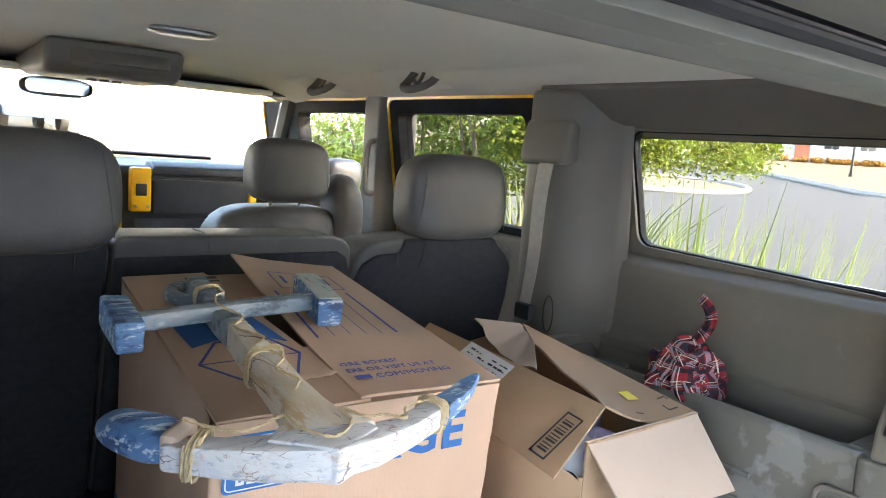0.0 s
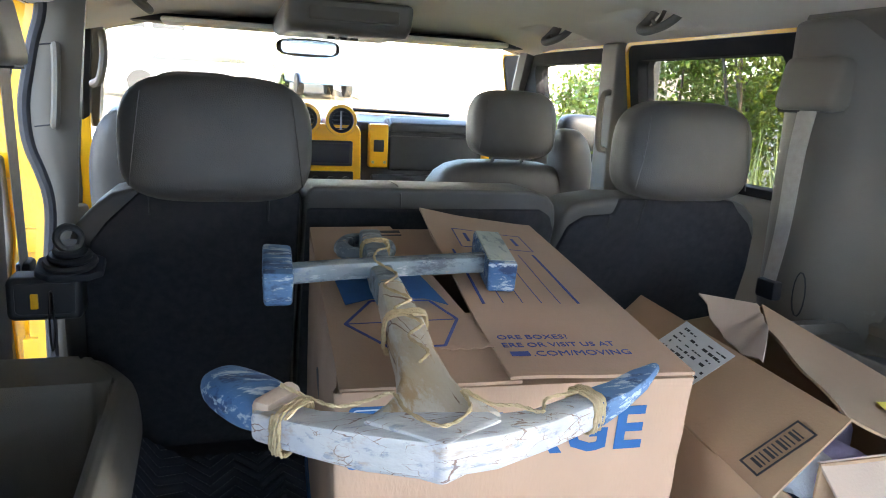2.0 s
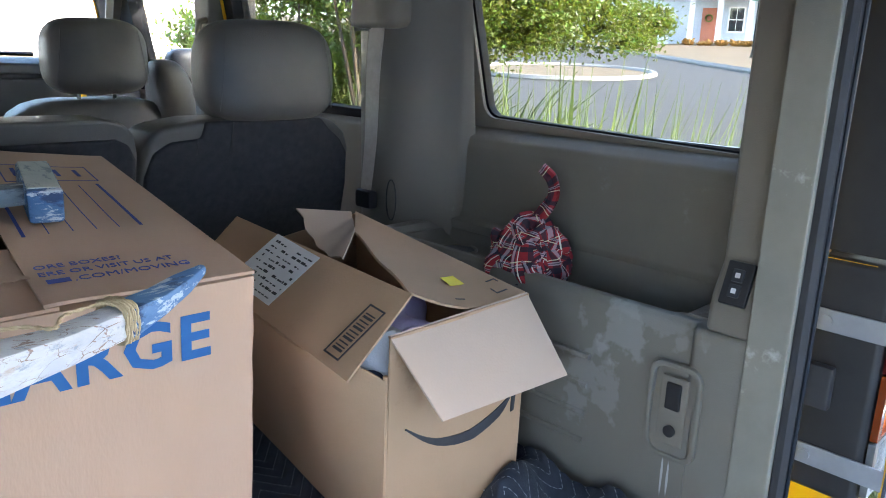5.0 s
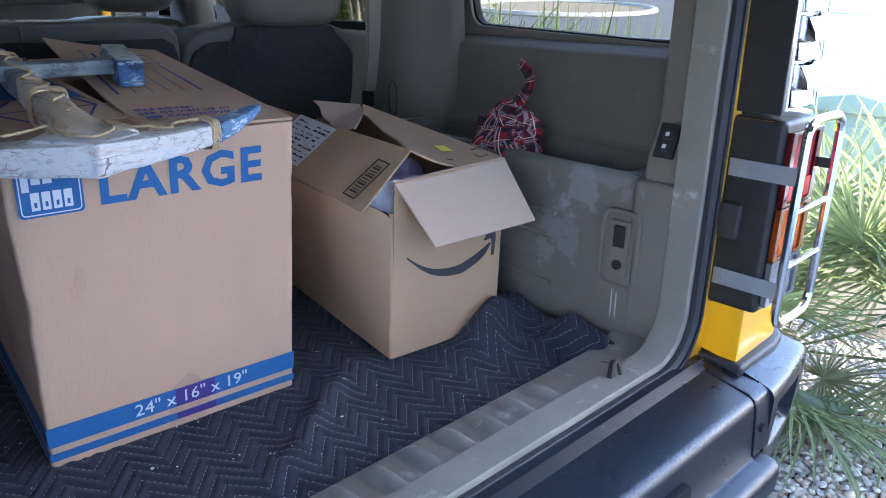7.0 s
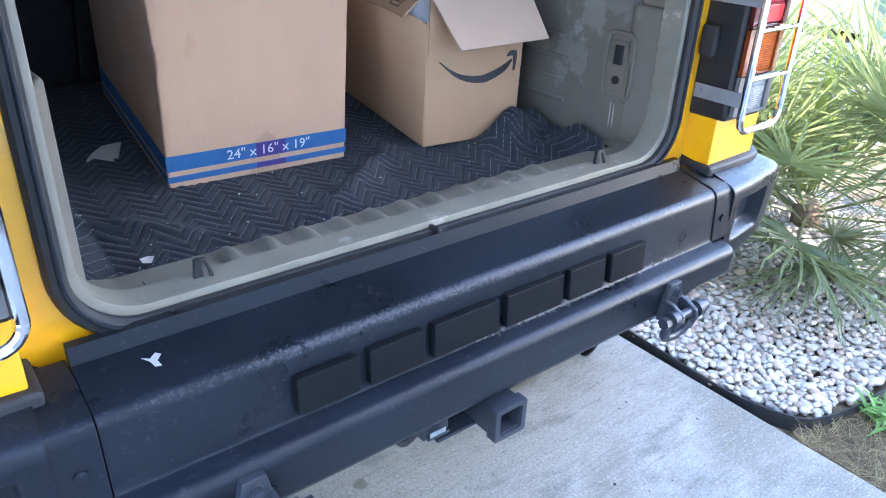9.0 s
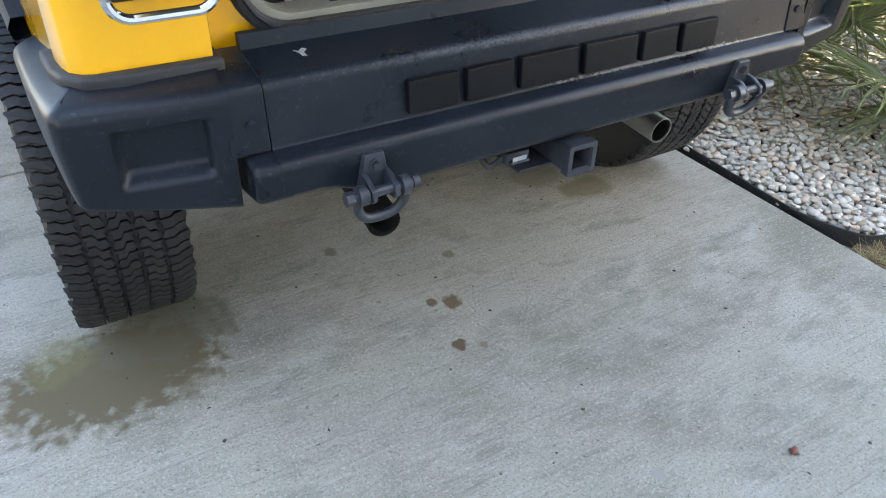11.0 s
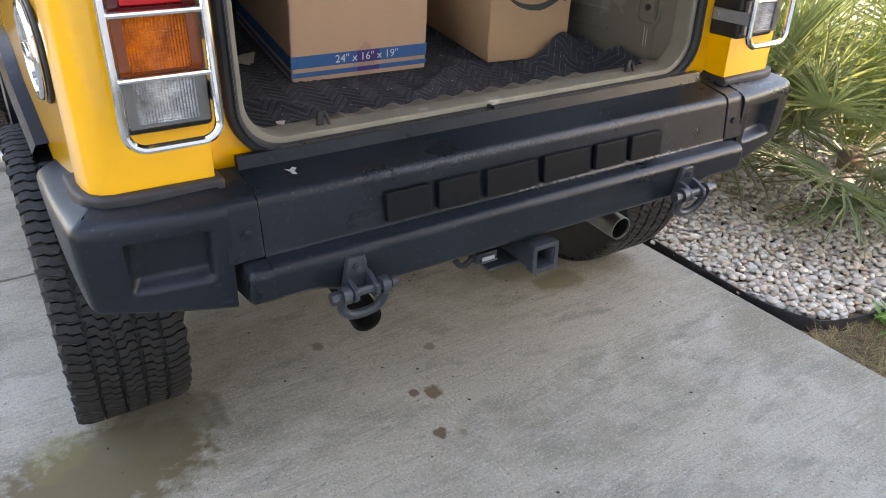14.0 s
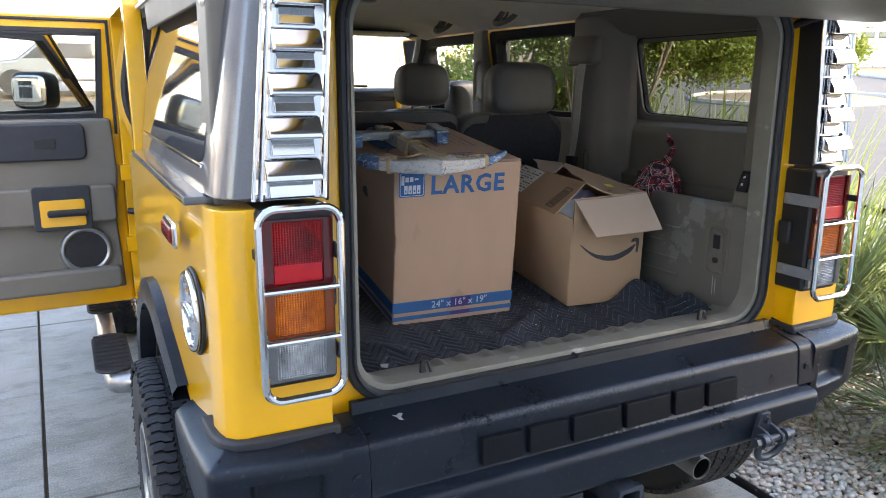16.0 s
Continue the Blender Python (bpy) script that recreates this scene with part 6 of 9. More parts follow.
def open_door(hy, angle, width, label, slope=0.0, speaker=True):
    """A side door swung open about its front edge; built closed along -y from the hinge, inner face towards +x."""
    m = Matrix.Translation((-0.995, hy, 0)) @ Matrix.Rotation(radians(-angle), 4, "Z")
    W = width
    low = part("open_side_door", xform(rbox(-0.085, -0.01, -W, 0, 0.71, 1.47, 0.02, 3), m), YELLOW, suv, label)
    outer = [(-W, 1.46), (0.0, 1.46), (-slope, 1.955), (-W + 0.02, 1.955)]
    inner = [(-W + 0.075, 1.545), (-0.085, 1.545), (-slope - 0.06, 1.885), (-W + 0.085, 1.885)]
    part("window_frame", xform(frame_prism(outer, inner, "x", -0.075, -0.028, 0.006), m), YELLOW, low, "yellow window frame")
    part("frame_seal", xform(frame_prism([(a + (0.02 if a > -W / 2 else -0.02), b + (0.02 if b > 1.7 else -0.02)) for a, b in inner], [(a, b) for a, b in inner], "x", -0.030, -0.022, 0.003), m), RUBBER, low, "black window seal")
    part("frame_seal", xform(frame_prism([(a + (-0.012 if a > -W / 2 else 0.012), b - (0.012 if b > 1.7 else 0)) for a, b in outer], [(a + (-0.024 if a > -W / 2 else 0.024), b - (0.024 if b > 1.7 else 0)) for a, b in outer], "x", -0.031, -0.020, 0.003), m), RUBBER, low, "black door seal")
    part("window_lining", xform(frame_prism(inner, [(a * 0.985 - 0.006, 1.556 + (b - 1.545) * 0.94) for a, b in inner], "x", -0.06, -0.02, 0.002), m), RUBBER, low)
    g = part("door_glass", xform(prism([(a * 0.99, b) for a, b in inner], "x", -0.054, -0.050), m), TINT, low, "tinted door glass")
    g.visible_shadow = False
    card = part("door_card", xform(prism([(-W + 0.03, 0.79), (-0.035, 0.79), (-0.05, 1.10), (-0.03, 1.30), (-0.04, 1.535), (-W + 0.03, 1.535)], "x", -0.012, 0.028, 0.012, 3), m), TRIM, low, "grey moulded door card")
    part("card_pad", xform(prism(round_rect(-W + 0.05, -0.145, 1.365, 1.520, 0.03, 4), "x", 0.024, 0.048, 0.010, 3), m), DASH, low, "dark padded upper panel")
    part("lock_switch", xform(rbox(0.044, 0.054, -0.34, -0.26, 1.415, 1.455, 0.004), m), BLACK, low)
    rest = part("arm_shelf", xform(prism(round_rect(-W + 0.05, -0.05, 1.10, 1.255, 0.02, 4), "x", 0.022, 0.070, 0.012, 3), m), TRIM, low, "grey arm shelf")
    part("handle_bezel", xform(prism(round_rect(-0.37, -0.15, 1.075, 1.262, 0.015, 4), "x", 0.060, 0.078, 0.006), m), DASH, low, "dark handle bezel")
    part("handle_plate", xform(prism(round_rect(-0.345, -0.175, 1.092, 1.205, 0.010, 4), "x", 0.074, 0.082, 0.003), m), YELLOW, low, "yellow handle plate")
    part("door_handle", xform(rbox(0.082, 0.105, -0.32, -0.165, 1.135, 1.165, 0.010), m), BLACK, low, "black pull handle")
    part("door_pocket", xform(prism(round_rect(-W + 0.05, -0.05, 0.80, 0.90, 0.03, 4), "x", 0.020, 0.080, 0.018, 3), m), TRIM, low, "grey map pocket")
    if speaker:
        sp = part("speaker_ring", xform(torus(0.092, 0.012, 36), m @ pose(0.036, -0.185, 0.975, 0, 90, 0)), STEEL, low, "bronze speaker ring")
        part("speaker_mesh", xform(disc(0.085, 0.012, 36), m @ pose(0.036, -0.185, 0.975, 0, 90, 0)), BLACK, low, "black speaker mesh")
    for z in (0.98, 1.30):
        part("door_hinge", xform(rbox(-0.03, 0.03, -0.02, 0.05, z - 0.035, z + 0.035, 0.006), m), YELLOW, low, "yellow hinge")
    part("check_strap", xform(tube([(0.02, 0.0, 1.13), (0.06, 0.07, 1.12)], 0.014, 8), m), BLACK, low, "black check strap")
    return low, m


open_door(1.965, 88, 0.86, "yellow rear side door standing open, its grey inner card showing")
fd, fm = open_door(2.99, 32, 1.0, "yellow front side door standing open", 0.42, False)
part("wing_mirror", xform(blob(-0.20, -0.30, 1.64, 0.11, 0.055, 0.095, 4.5, 6), fm), BLACK, fd, "black wing mirror")
part("mirror_face", xform(blob(-0.20, -0.348, 1.64, 0.092, 0.012, 0.078, 4.5, 6), fm), material("wing_mirror_face", (0.6, 0.6, 0.6), (0.62, 0.62, 0.62), 0.04, 1.0, 3), fd, "mirror glass")

# ---- raised tailgate ----
def gate_lower(u, v):
    x, t = -0.70 + 1.40 * u, v
    y = -0.03 - 0.98 * t
    z = 1.955 - 0.105 * math.sin(math.pi * min(1, t / 0.72)) ** 0.8 * (1 if t < 0.36 else 1) + 0.10 * max(0, t - 0.36)
    z += 0.035 * max(0, abs(x) - 0.60) / 0.10
    return (x, y, z)


gate = part("tailgate", sheet(24, 26, gate_lower, 0.008), TRIM, suv, "raised tailgate with grey inner trim", smooth=60)
part("gate_shell", sheet(24, 10, lambda u, v: (-0.735 + 1.47 * u, -0.02 - 1.02 * v, 2.02 + 0.11 * v - 0.03 * abs(2 * u - 1) ** 6), 0.012), YELLOW, gate, "yellow outer skin of the tailgate")
for s in (-1, 1):
    part("gate_edge", prism([(-0.02, 1.965), (-0.02, 2.015), (-1.03, 2.12), (-1.03, 2.0), (-0.6, 1.97), (-0.35, 1.90)], "x", *sorted((s * 0.705, s * 0.735)), 0.006), YELLOW, gate, "yellow gate edge")
    part("gate_hinge", rbox(*sorted((s * 0.42, s * 0.52)), -0.07, 0.01, 1.945, 1.975, 0.006), BLACK, gate, "black hinge")
    part("gas_strut", tube([(s * 0.712, -0.022, 1.86), (s * 0.70, -0.45, 1.955)], 0.011, 10), BLACK, gate, "black gas strut")
part("gate_window", rbox(-0.52, 0.52, -0.80, -0.42, 2.045, 2.055, 0.002), DARK_GLASS, gate, "dark rear window")
part("pull_strap", tube(curve_pts([(0.66, -0.50, 1.90), (0.665, -0.50, 1.78), (0.66, -0.50, 1.66), (0.685, -0.50, 1.625), (0.71, -0.50, 1.66), (0.705, -0.50, 1.78), (0.69, -0.50, 1.90)], 5), 0.013, 8, flat=0.3), BLACK, gate, "hanging black pull strap")


# ---- the load ----
# quilted moving blanket on the load floor
def blanket_material():
    m = material("quilted_blanket", (0.012, 0.0155, 0.025), (0.024, 0.030, 0.045), 0.9, 0, 30, 0.5, 900, sheen=0.05)
    n, l = m.node_tree.nodes, m.node_tree.links
    p = n["Principled BSDF"]
    src = p.inputs["Base Color"].links[0].from_socket
    co, sep = n.new("ShaderNodeTexCoord"), n.new("ShaderNodeSeparateXYZ")
    l.new(co.outputs["Object"], sep.inputs[0])

    def op(kind, a, b=None):
        q = n.new("ShaderNodeMath")
        q.operation = kind
        for i, v in enumerate((a, b)):
            if v is None:
                continue
            if isinstance(v, (int, float)):
                q.inputs[i].default_value = v
            else:
                l.new(v, q.inputs[i])
        return q.outputs[0]

    zig = op("MULTIPLY", op("PINGPONG", sep.outputs[0], 0.046), 1.15)
    row = op("PINGPONG", op("ADD", sep.outputs[1], zig), 0.0145)
    line = op("LESS_THAN", row, 0.0008)
    dash = op("LESS_THAN", op("PINGPONG", op("MULTIPLY", sep.outputs[0], 1.0), 0.0032), 0.0020)
    stitch = op("MULTIPLY", line, dash)
    mx = n.new("ShaderNodeMix")
    mx.data_type = "RGBA"
    mx.inputs[7].default_value = (0.27, 0.275, 0.29, 1)
    l.new(stitch, mx.inputs[0])
    l.new(src, mx.inputs[6])
    l.new(mx.outputs[2], p.inputs["Base Color"])
    return m


BLANKET = blanket_material()


def quilt(x, y):
    """Height of the padding: low along the zigzag seams."""
    zig = 1.15 * (0.046 - abs((x % 0.092) - 0.046))
    t = (y + zig) % 0.029
    return 0.0048 * math.sin(math.pi * min(t, 0.029 - t) / 0.0145 * 0.5)


def blanket_f(u, v):
    x = -0.635 + 1.255 * u
    front = 0.100 + 0.014 * math.sin(x * 9) + 0.010 * math.sin(x * 31) - 0.06 * max(0, -x - 0.1)
    y = front + (1.12 - front) * v
    z = floor_z(y) + 0.012
    # rucked up beside the parcel and against the side panel
    ruck = math.exp(-(((x - 0.50) / 0.10) ** 2 + ((y - 0.335 - 0.25 * (x - 0.5)) / 0.045) ** 2))
    z += 0.085 * ruck
    z += 0.045 * math.exp(-(((x - 0.60) / 0.045) ** 2)) * math.exp(-(((y - 0.16) / 0.10) ** 2))
    z += 0.018 * math.exp(-(((y - 0.30 - 0.1 * math.sin(x * 7)) / 0.03) ** 2)) * (0.5 + 0.5 * math.sin(x * 11 + 1))
    z += 0.012 * noise.noise((x * 6, y * 6, 2.0)) * (1 - v) + 0.03 * max(0, x - 0.57) / 0.05
    z += 0.055 * max(0, -x - 0.555) / 0.08
    if v < 0.02:
        z -= 0.006
    return (x, y, z + quilt(x, y))


tagged(part("moving_blanket", sheet(300, 230, blanket_f, 0.006), BLANKET, None, smooth=70), "black quilted moving blanket with zigzag stitching on the load floor", "blanket")

# scraps of paper lying on the blanket
def scrap(x, y, r, tri, lift=0.004):
    z = blanket_f((x + 0.635) / 1.255, max(0, (y - 0.1) / 1.02))[2]
    bm = bmesh.new()
    bm.faces.new([bm.verts.new((x + r * math.cos(a), y + r * math.sin(a) * 0.8, z + 0.010 + lift * math.sin(3 * a + 1.2) * 0.5 + lift * 0.6 * math.sin(a))) for a in tri])
    bmesh.ops.solidify(bm, geom=bm.faces[:], thickness=0.0008)
    return bm


random.seed(5)
lint_vs, lint_fs = [], []
for k in range(150):
    x, y = random.uniform(-0.58, 0.58), random.uniform(0.11, 0.62)
    z = blanket_f((x + 0.635) / 1.255, max(0, (y - 0.1) / 1.02))[2] + 0.003
    r, a = random.uniform(0.0010, 0.0030) * (2.0 if k % 19 == 0 else 1.0), random.uniform(0, 6)
    b = len(lint_vs)
    slim = 0.25 if k % 4 == 0 else 0.7
    ring = [(r * math.cos(q), r * slim * math.sin(q)) for q in (0, 1.5, 3.1, 4.6)]
    lint_vs += [(x + p * math.cos(a) - q * math.sin(a), y + p * math.sin(a) + q * math.cos(a), z + 0.0006 * (i % 2)) for i, (p, q) in enumerate(ring)] + [(x, y, z + 0.0016)]
    lint_fs += [[b + i, b + (i + 1) % 4, b + 4] for i in range(4)]
me = bpy.data.meshes.new("lint")
me.from_pydata(lint_vs, [], lint_fs)
me.materials.append(PAPER)
tagged(new("lint", me), "white flecks of lint and paper on the blanket", "lint", kind="stuff")
tagged(part("paper_scrap", scrap(-0.445, 0.655, 0.062, (0.5, 1.3, 3.3, 5.0), 0.026), PAPER), "torn white paper lying on the blanket", "paper")
tagged(part("paper_scrap", scrap(-0.50, 0.20, 0.014, (0.2, 1.4, 2.6, 3.9, 5.0)), PAPER), "small white paper flake on the blanket", "paper")


# the large removal carton
def plane_frame(origin, ex, ez):
    ex = Vector(ex).normalized()
    ez = Vector(ez)
    ey = ez.cross(ex).normalized()
    ez = ex.cross(ey)
    return Matrix((( ex.x, ey.x, ez.x, origin[0]), (ex.y, ey.y, ez.y, origin[1]), (ex.z, ey.z, ez.z, origin[2]), (0, 0, 0, 1)))


BOX = plane_frame((-0.368, 0.452, 0.954), (0.412, -0.030, 0.002), (-0.006, -0.055, 0.50))
BW, BD, BH = 0.412, 0.590, 0.500
carton = thing("cardboard_box", BOX, "large brown cardboard box with blue print and closed flaps", "box")


def local(m, bm):
    return xform(bm, m)


def carton_walls(w, d, h, t=0.004):
    """Four walls of card, their edges soft, the near corner of the driver's side dented."""
    ring = round_rect(0, w, 0, d, 0.005, 4)
    line = []
    for (x0, y0), (x1, y1) in zip(ring, ring[1:] + ring[:1]):
        n = max(1, int(math.hypot(x1 - x0, y1 - y0) / 0.012))
        line += [(x0 + (x1 - x0) * k / n, y0 + (y1 - y0) * k / n) for k in range(n)]
    m, nz = len(line), 48
    def f(u, v):
        x, y = line[round(u * m) % m]
        z = h * v
        up = min(1.0, max(0.0, (z - 0.09) / 0.05))
        near = math.exp(-(x / 0.016) ** 2 - (y / 0.016) ** 2) * up
        dent = 0.002 * noise.noise((0.0, z * 14, 1.0)) + 0.0008 * noise.noise((0.0, z * 60, 4.0)) + 0.004 * math.exp(-((z - 0.27) / 0.03) ** 2) - 0.007 * max(0.0, (z - 0.30) / 0.20)
        x += near * dent
        y += near * abs(dent) * 0.7
        if x < 0.5 * w and y > 0.02:
            x += 0.006 * noise.noise((y * 9, z * 9, 3.0)) * up * min(1.0, (d - y) / 0.05)
        if x > 0.5 * w:
            x -= 0.003 * abs(noise.noise((y * 14, z * 14, 8.0))) * up
        return (x, y, z)
    return sheet(m, nz, f, 0.0)


part("box_body", local(BOX, carton_walls(BW, BD, BH)), CARD, carton, smooth=40)
part("box_base", local(BOX, rbox(0.005, BW - 0.005, 0.005, BD - 0.005, 0.001, 0.006, 0)), CARD, carton)


def flap(pts, thick=0.004, n=8, sag=0.0):
    """A cardboard flap from its four corners: hinge ends first, then the free corners."""
    a, b, c, d = [Vector(p) for p in pts]
    def f(u, v):
        p = (a + (b - a) * u) * (1 - v) + (d + (c - d) * u) * v
        return p + Vector((0, 0, sag * math.sin(math.pi * v)))
    return sheet(n, n, f, thick)


# short flaps below, long flaps above; the passenger-side one stands a little open
part("box_flap", local(BOX, flap([(0.004, BD - 0.002, BH), (BW - 0.004, BD - 0.002, BH), (BW - 0.01, 0.385, BH + 0.002), (0.01, 0.385, BH + 0.002)])), CARD, carton)
part("box_flap", local(BOX, flap([(0.002, 0.0, BH + 0.003), (BW - 0.002, 0.0, BH + 0.003), (BW - 0.012, 0.190, BH + 0.007), (0.012, 0.190, BH + 0.007)])), CARD, carton)
part("box_flap", local(BOX, flap([(0.0, 0.003, BH + 0.006), (0.0, BD - 0.004, BH + 0.004), (0.142, BD - 0.012, BH + 0.009), (0.200, 0.003, BH + 0.0075)])), CARD, carton)


def right_top(u, v, up=0.0):
    """The passenger-side flap: flat at the near end, creased across and sprung up at its far free corner."""
    x0 = 0.186 + 0.012 * v
    k = max(0.0, v - 0.31) / 0.69
    z = BH + 0.0125 + (1 - u) ** 1.3 * (0.026 * k ** 1.1 - 0.003 * math.sin(math.pi * min(1.0, v / 0.31))) + 0.0012 * math.sin(9 * u + 14 * v) * (1 - u)
    return Vector((x0 + (BW - x0) * u, 0.003 + (BD + 0.004 * (1 - u)) * v, z + up - 0.004 * u))


part("box_flap", local(BOX, sheet(14, 24, lambda u, v: right_top(u, v), 0.004)), CARD, carton, smooth=20)

# print on the near face
FACE = BOX @ Matrix.Translation((0, -0.0008, 0)) @ Matrix.Rotation(radians(90), 4, "X")
writing("LARGE", 0.0765, FACE @ Matrix.Translation((0.109, 0.416, 0)), BLUE_INK, carton, spacing=1.11, bold=0.0022)
label_bm = prism([(x, y) for x, y in round_rect(0.010, 0.091, 0.410, 0.486, 0.006, 3)], "z", -0.0004, 0.0004)
part("printed_badge", xform(label_bm, FACE), BLUE_INK, carton, "blue printed badge")
part("badge_line", xform(frame_prism(round_rect(0.013, 0.088, 0.413, 0.483, 0.006, 3), round_rect(0.0145, 0.0865, 0.4145, 0.4815, 0.005, 3), "z", 0.0003, 0.0007), FACE), PALE_INK, carton, "pale line round the badge", smooth=0)
for x0, x1, y0, y1 in ((0.017, 0.026, 0.447, 0.474), (0.029, 0.040, 0.456, 0.470), (0.043, 0.054, 0.456, 0.470), (0.058, 0.070, 0.461, 0.466)):
    part("badge_bar", xform(rbox(x0, x1, y0, y1, 0.0003, 0.0008, 0.0), FACE), PALE_INK, carton, "pale bar in the badge", smooth=0)
for k in range(4):
    part("badge_bar", xform(rbox(0.026 + 0.0135 * k, 0.0365 + 0.0135 * k, 0.420, 0.445, 0.0003, 0.0008, 0.0), FACE), PALE_INK, carton, "pale bar in the badge", smooth=0)
    part("badge_bar", xform(rbox(0.0295 + 0.0135 * k, 0.0330 + 0.0135 * k, 0.4245, 0.4315, 0.0006, 0.0011, 0.0), FACE), BLUE_INK, carton, smooth=0)
PURPLE_INK = material("purple_ink", (0.035, 0.022, 0.15), (0.045, 0.03, 0.18), 0.7, 0, 40)
for z0, z1 in ((0.0395, 0.0735), (0.0135, 0.0265)):
    part("ink_patch", xform(rbox(0.194, 0.262, z0, z1, 0.0002, 0.0008, 0.0), FACE), PURPLE_INK, carton, "dark purple overprint", smooth=0)
for z0, z1 in ((0.039, 0.074), (0.013, 0.027)):
    part("printed_stripe", xform(rbox(-0.0005, BW + 0.0005, z0, z1, -0.0006, 0.0004, 0.0), FACE), BLUE_INK, carton, "blue printed stripe", smooth=0)
    part("printed_stripe", xform(rbox(-0.0012, 0.0002, -0.001, BD, z0, z1, 0.0), BOX), BLUE_INK, carton, "blue printed stripe", smooth=0)
    part("printed_stripe", xform(rbox(BW - 0.0002, BW + 0.0012, -0.001, BD, z0, z1, 0.0), BOX), BLUE_INK, carton, "blue printed stripe", smooth=0)
writing("24\" x 16\" x 19\"", 0.0315, FACE @ Matrix.Translation((0.127, 0.046, 0.0010)), PALE_INK, carton, spacing=1.0)
part("damp_mark", xform(prism([(0.18, 0.0), (0.245, 0.0), (0.250, 0.05), (0.236, 0.085), (0.22, 0.098), (0.205, 0.086), (0.186, 0.075)], "z", -0.0006, 0.0002), FACE), material("dark_tape_mark", (0.365, 0.235, 0.165), (0.40, 0.262, 0.185), 0.8, 0, 20), carton, "dark smudge on the card")
# hand hole in the side: a black oval on uncut card for its shade
part("hand_hole", xform(prism([(0.28 + 0.045 * math.cos(a), 0.36 + 0.016 * math.sin(a)) for a in (2 * math.pi * k / 16 for k in range(16))], "x", -0.0012, 0.0005), BOX), BLACK, carton, "flat black oval for the shade in the hand hole")

# print on the flaps
def bar(x0, y0, x1, y1, w, m, mat, h=0.0006):
    a, b = Vector((x0, y0, 0)), Vector((x1, y1, 0))
    d = (b - a).normalized()
    n = Vector((-d.y, d.x, 0)) * w / 2
    bm = bmesh.new()
    lo = [bm.verts.new(p) for p in (a - n, b - n, b + n, a + n)]
    hi = [bm.verts.new(p + Vector((0, 0, h))) for p in (a - n, b - n, b + n, a + n)]
    bm.faces.new(lo[::-1]), bm.faces.new(hi)
    for i in range(4):
        bm.faces.new((lo[i], lo[(i + 1) % 4], hi[(i + 1) % 4], hi[i]))
    return xform(bm, m)


def on_flap(P0, P1, P2):
    """A frame on a flap: origin, a point along x, a point along y, in the box's axes."""
    o, ex, ey = Vector(P0), (Vector(P1) - Vector(P0)).normalized(), Vector(P2) - Vector(P0)
    ez = ex.cross(ey).normalized()
    ey = ez.cross(ex)
    return BOX @ Matrix(((ex.x, ey.x, ez.x, o.x), (ex.y, ey.y, ez.y, o.y), (ex.z, ey.z, ez.z, o.z), (0, 0, 0, 1)))


LF = on_flap((0.0, 0.006, BH + 0.0108), (0.10, 0.006, BH + 0.0124), (0.0, 0.3, BH + 0.0118))
part("printed_panel", xform(prism([(0.026, 0.206), (0.062, 0.224), (0.135, 0.220), (0.162, 0.195), (0.138, 0.352), (0.016, 0.352)], "z", 0.0, 0.0006), LF), BLUE_INK, carton, "blue printed panel")
hexa = [(0.020, 0.145), (0.060, 0.215), (0.138, 0.211), (0.162, 0.148), (0.130, 0.075), (0.065, 0.075)]
for i in range(6):
    part("printed_line", bar(*hexa[i], *hexa[(i + 1) % 6], 0.004, LF @ Matrix.Translation((0, 0, 0.0008)), NAVY_INK), NAVY_INK, carton)
part("printed_line", bar(*hexa[0], *hexa[3], 0.0015, LF @ Matrix.Translation((0, 0, 0.0008)), NAVY_INK), NAVY_INK, carton)
RF = on_flap((0.176, 0.006, BH + 0.0175), (BW, 0.006, BH + 0.0137), (0.178, 0.15, BH + 0.0160))


def flap_line(x0, y0, x1, y1, w, name="printed_line", label=""):
    """A printed stroke that follows the sprung flap; x from the free edge, y from the near end."""
    n = 12
    d = Vector((x1 - x0, y1 - y0)).normalized()
    def f(u, v):
        x, y = x0 + (x1 - x0) * u - d.y * w * (v - 0.5), y0 + (y1 - y0) * u + d.x * w * (v - 0.5)
        return right_top(x / (BW - 0.19), y / BD, 0.0046)
    part(name, local(BOX, sheet(n, 1, f, 0.0003)), NAVY_INK, carton, label, smooth=60)


for k, w in zip(range(6), (0.0042, 0.0013, 0.0013, 0.0013, 0.0013, 0.0042)):
    x = 0.020 + 0.0275 * k
    flap_line(x, 0.195, x, 0.392 if k in (0, 5) else 0.386, w)
for q in ((0.040, 0.41, 0.165, 0.41), (0.040, 0.49, 0.165, 0.49), (0.040, 0.41, 0.040, 0.49), (0.165, 0.41, 0.165, 0.49)):
    flap_line(*q, 0.0018)
for k in range(4):
    x = 0.058 + 0.029 * k
    flap_line(x, 0.435, x, 0.472, 0.006, "printed_bar", "unreadable small print")
for text, y, sz in (("ORE BOXES?", 0.082, 0.0165), ("ERE OR VISIT US AT", 0.060, 0.0165), (".COM/MOVING", 0.036, 0.0185)):
    writing(text, sz, RF @ Matrix.Translation((0.050 if text[0] == "." else 0.020, y, 0.0003)), NAVY_INK, carton, spacing=1.0)
part("printed_bar", bar(0.024, 0.0425, 0.047, 0.0425, 0.011, RF, NAVY_INK), NAVY_INK, carton, "blue bar")
part("printed_bar", bar(0.095, 0.520, 0.150, 0.520, 0.012, LF, BLACK_INK), BLACK_INK, carton, "unreadable dark print")
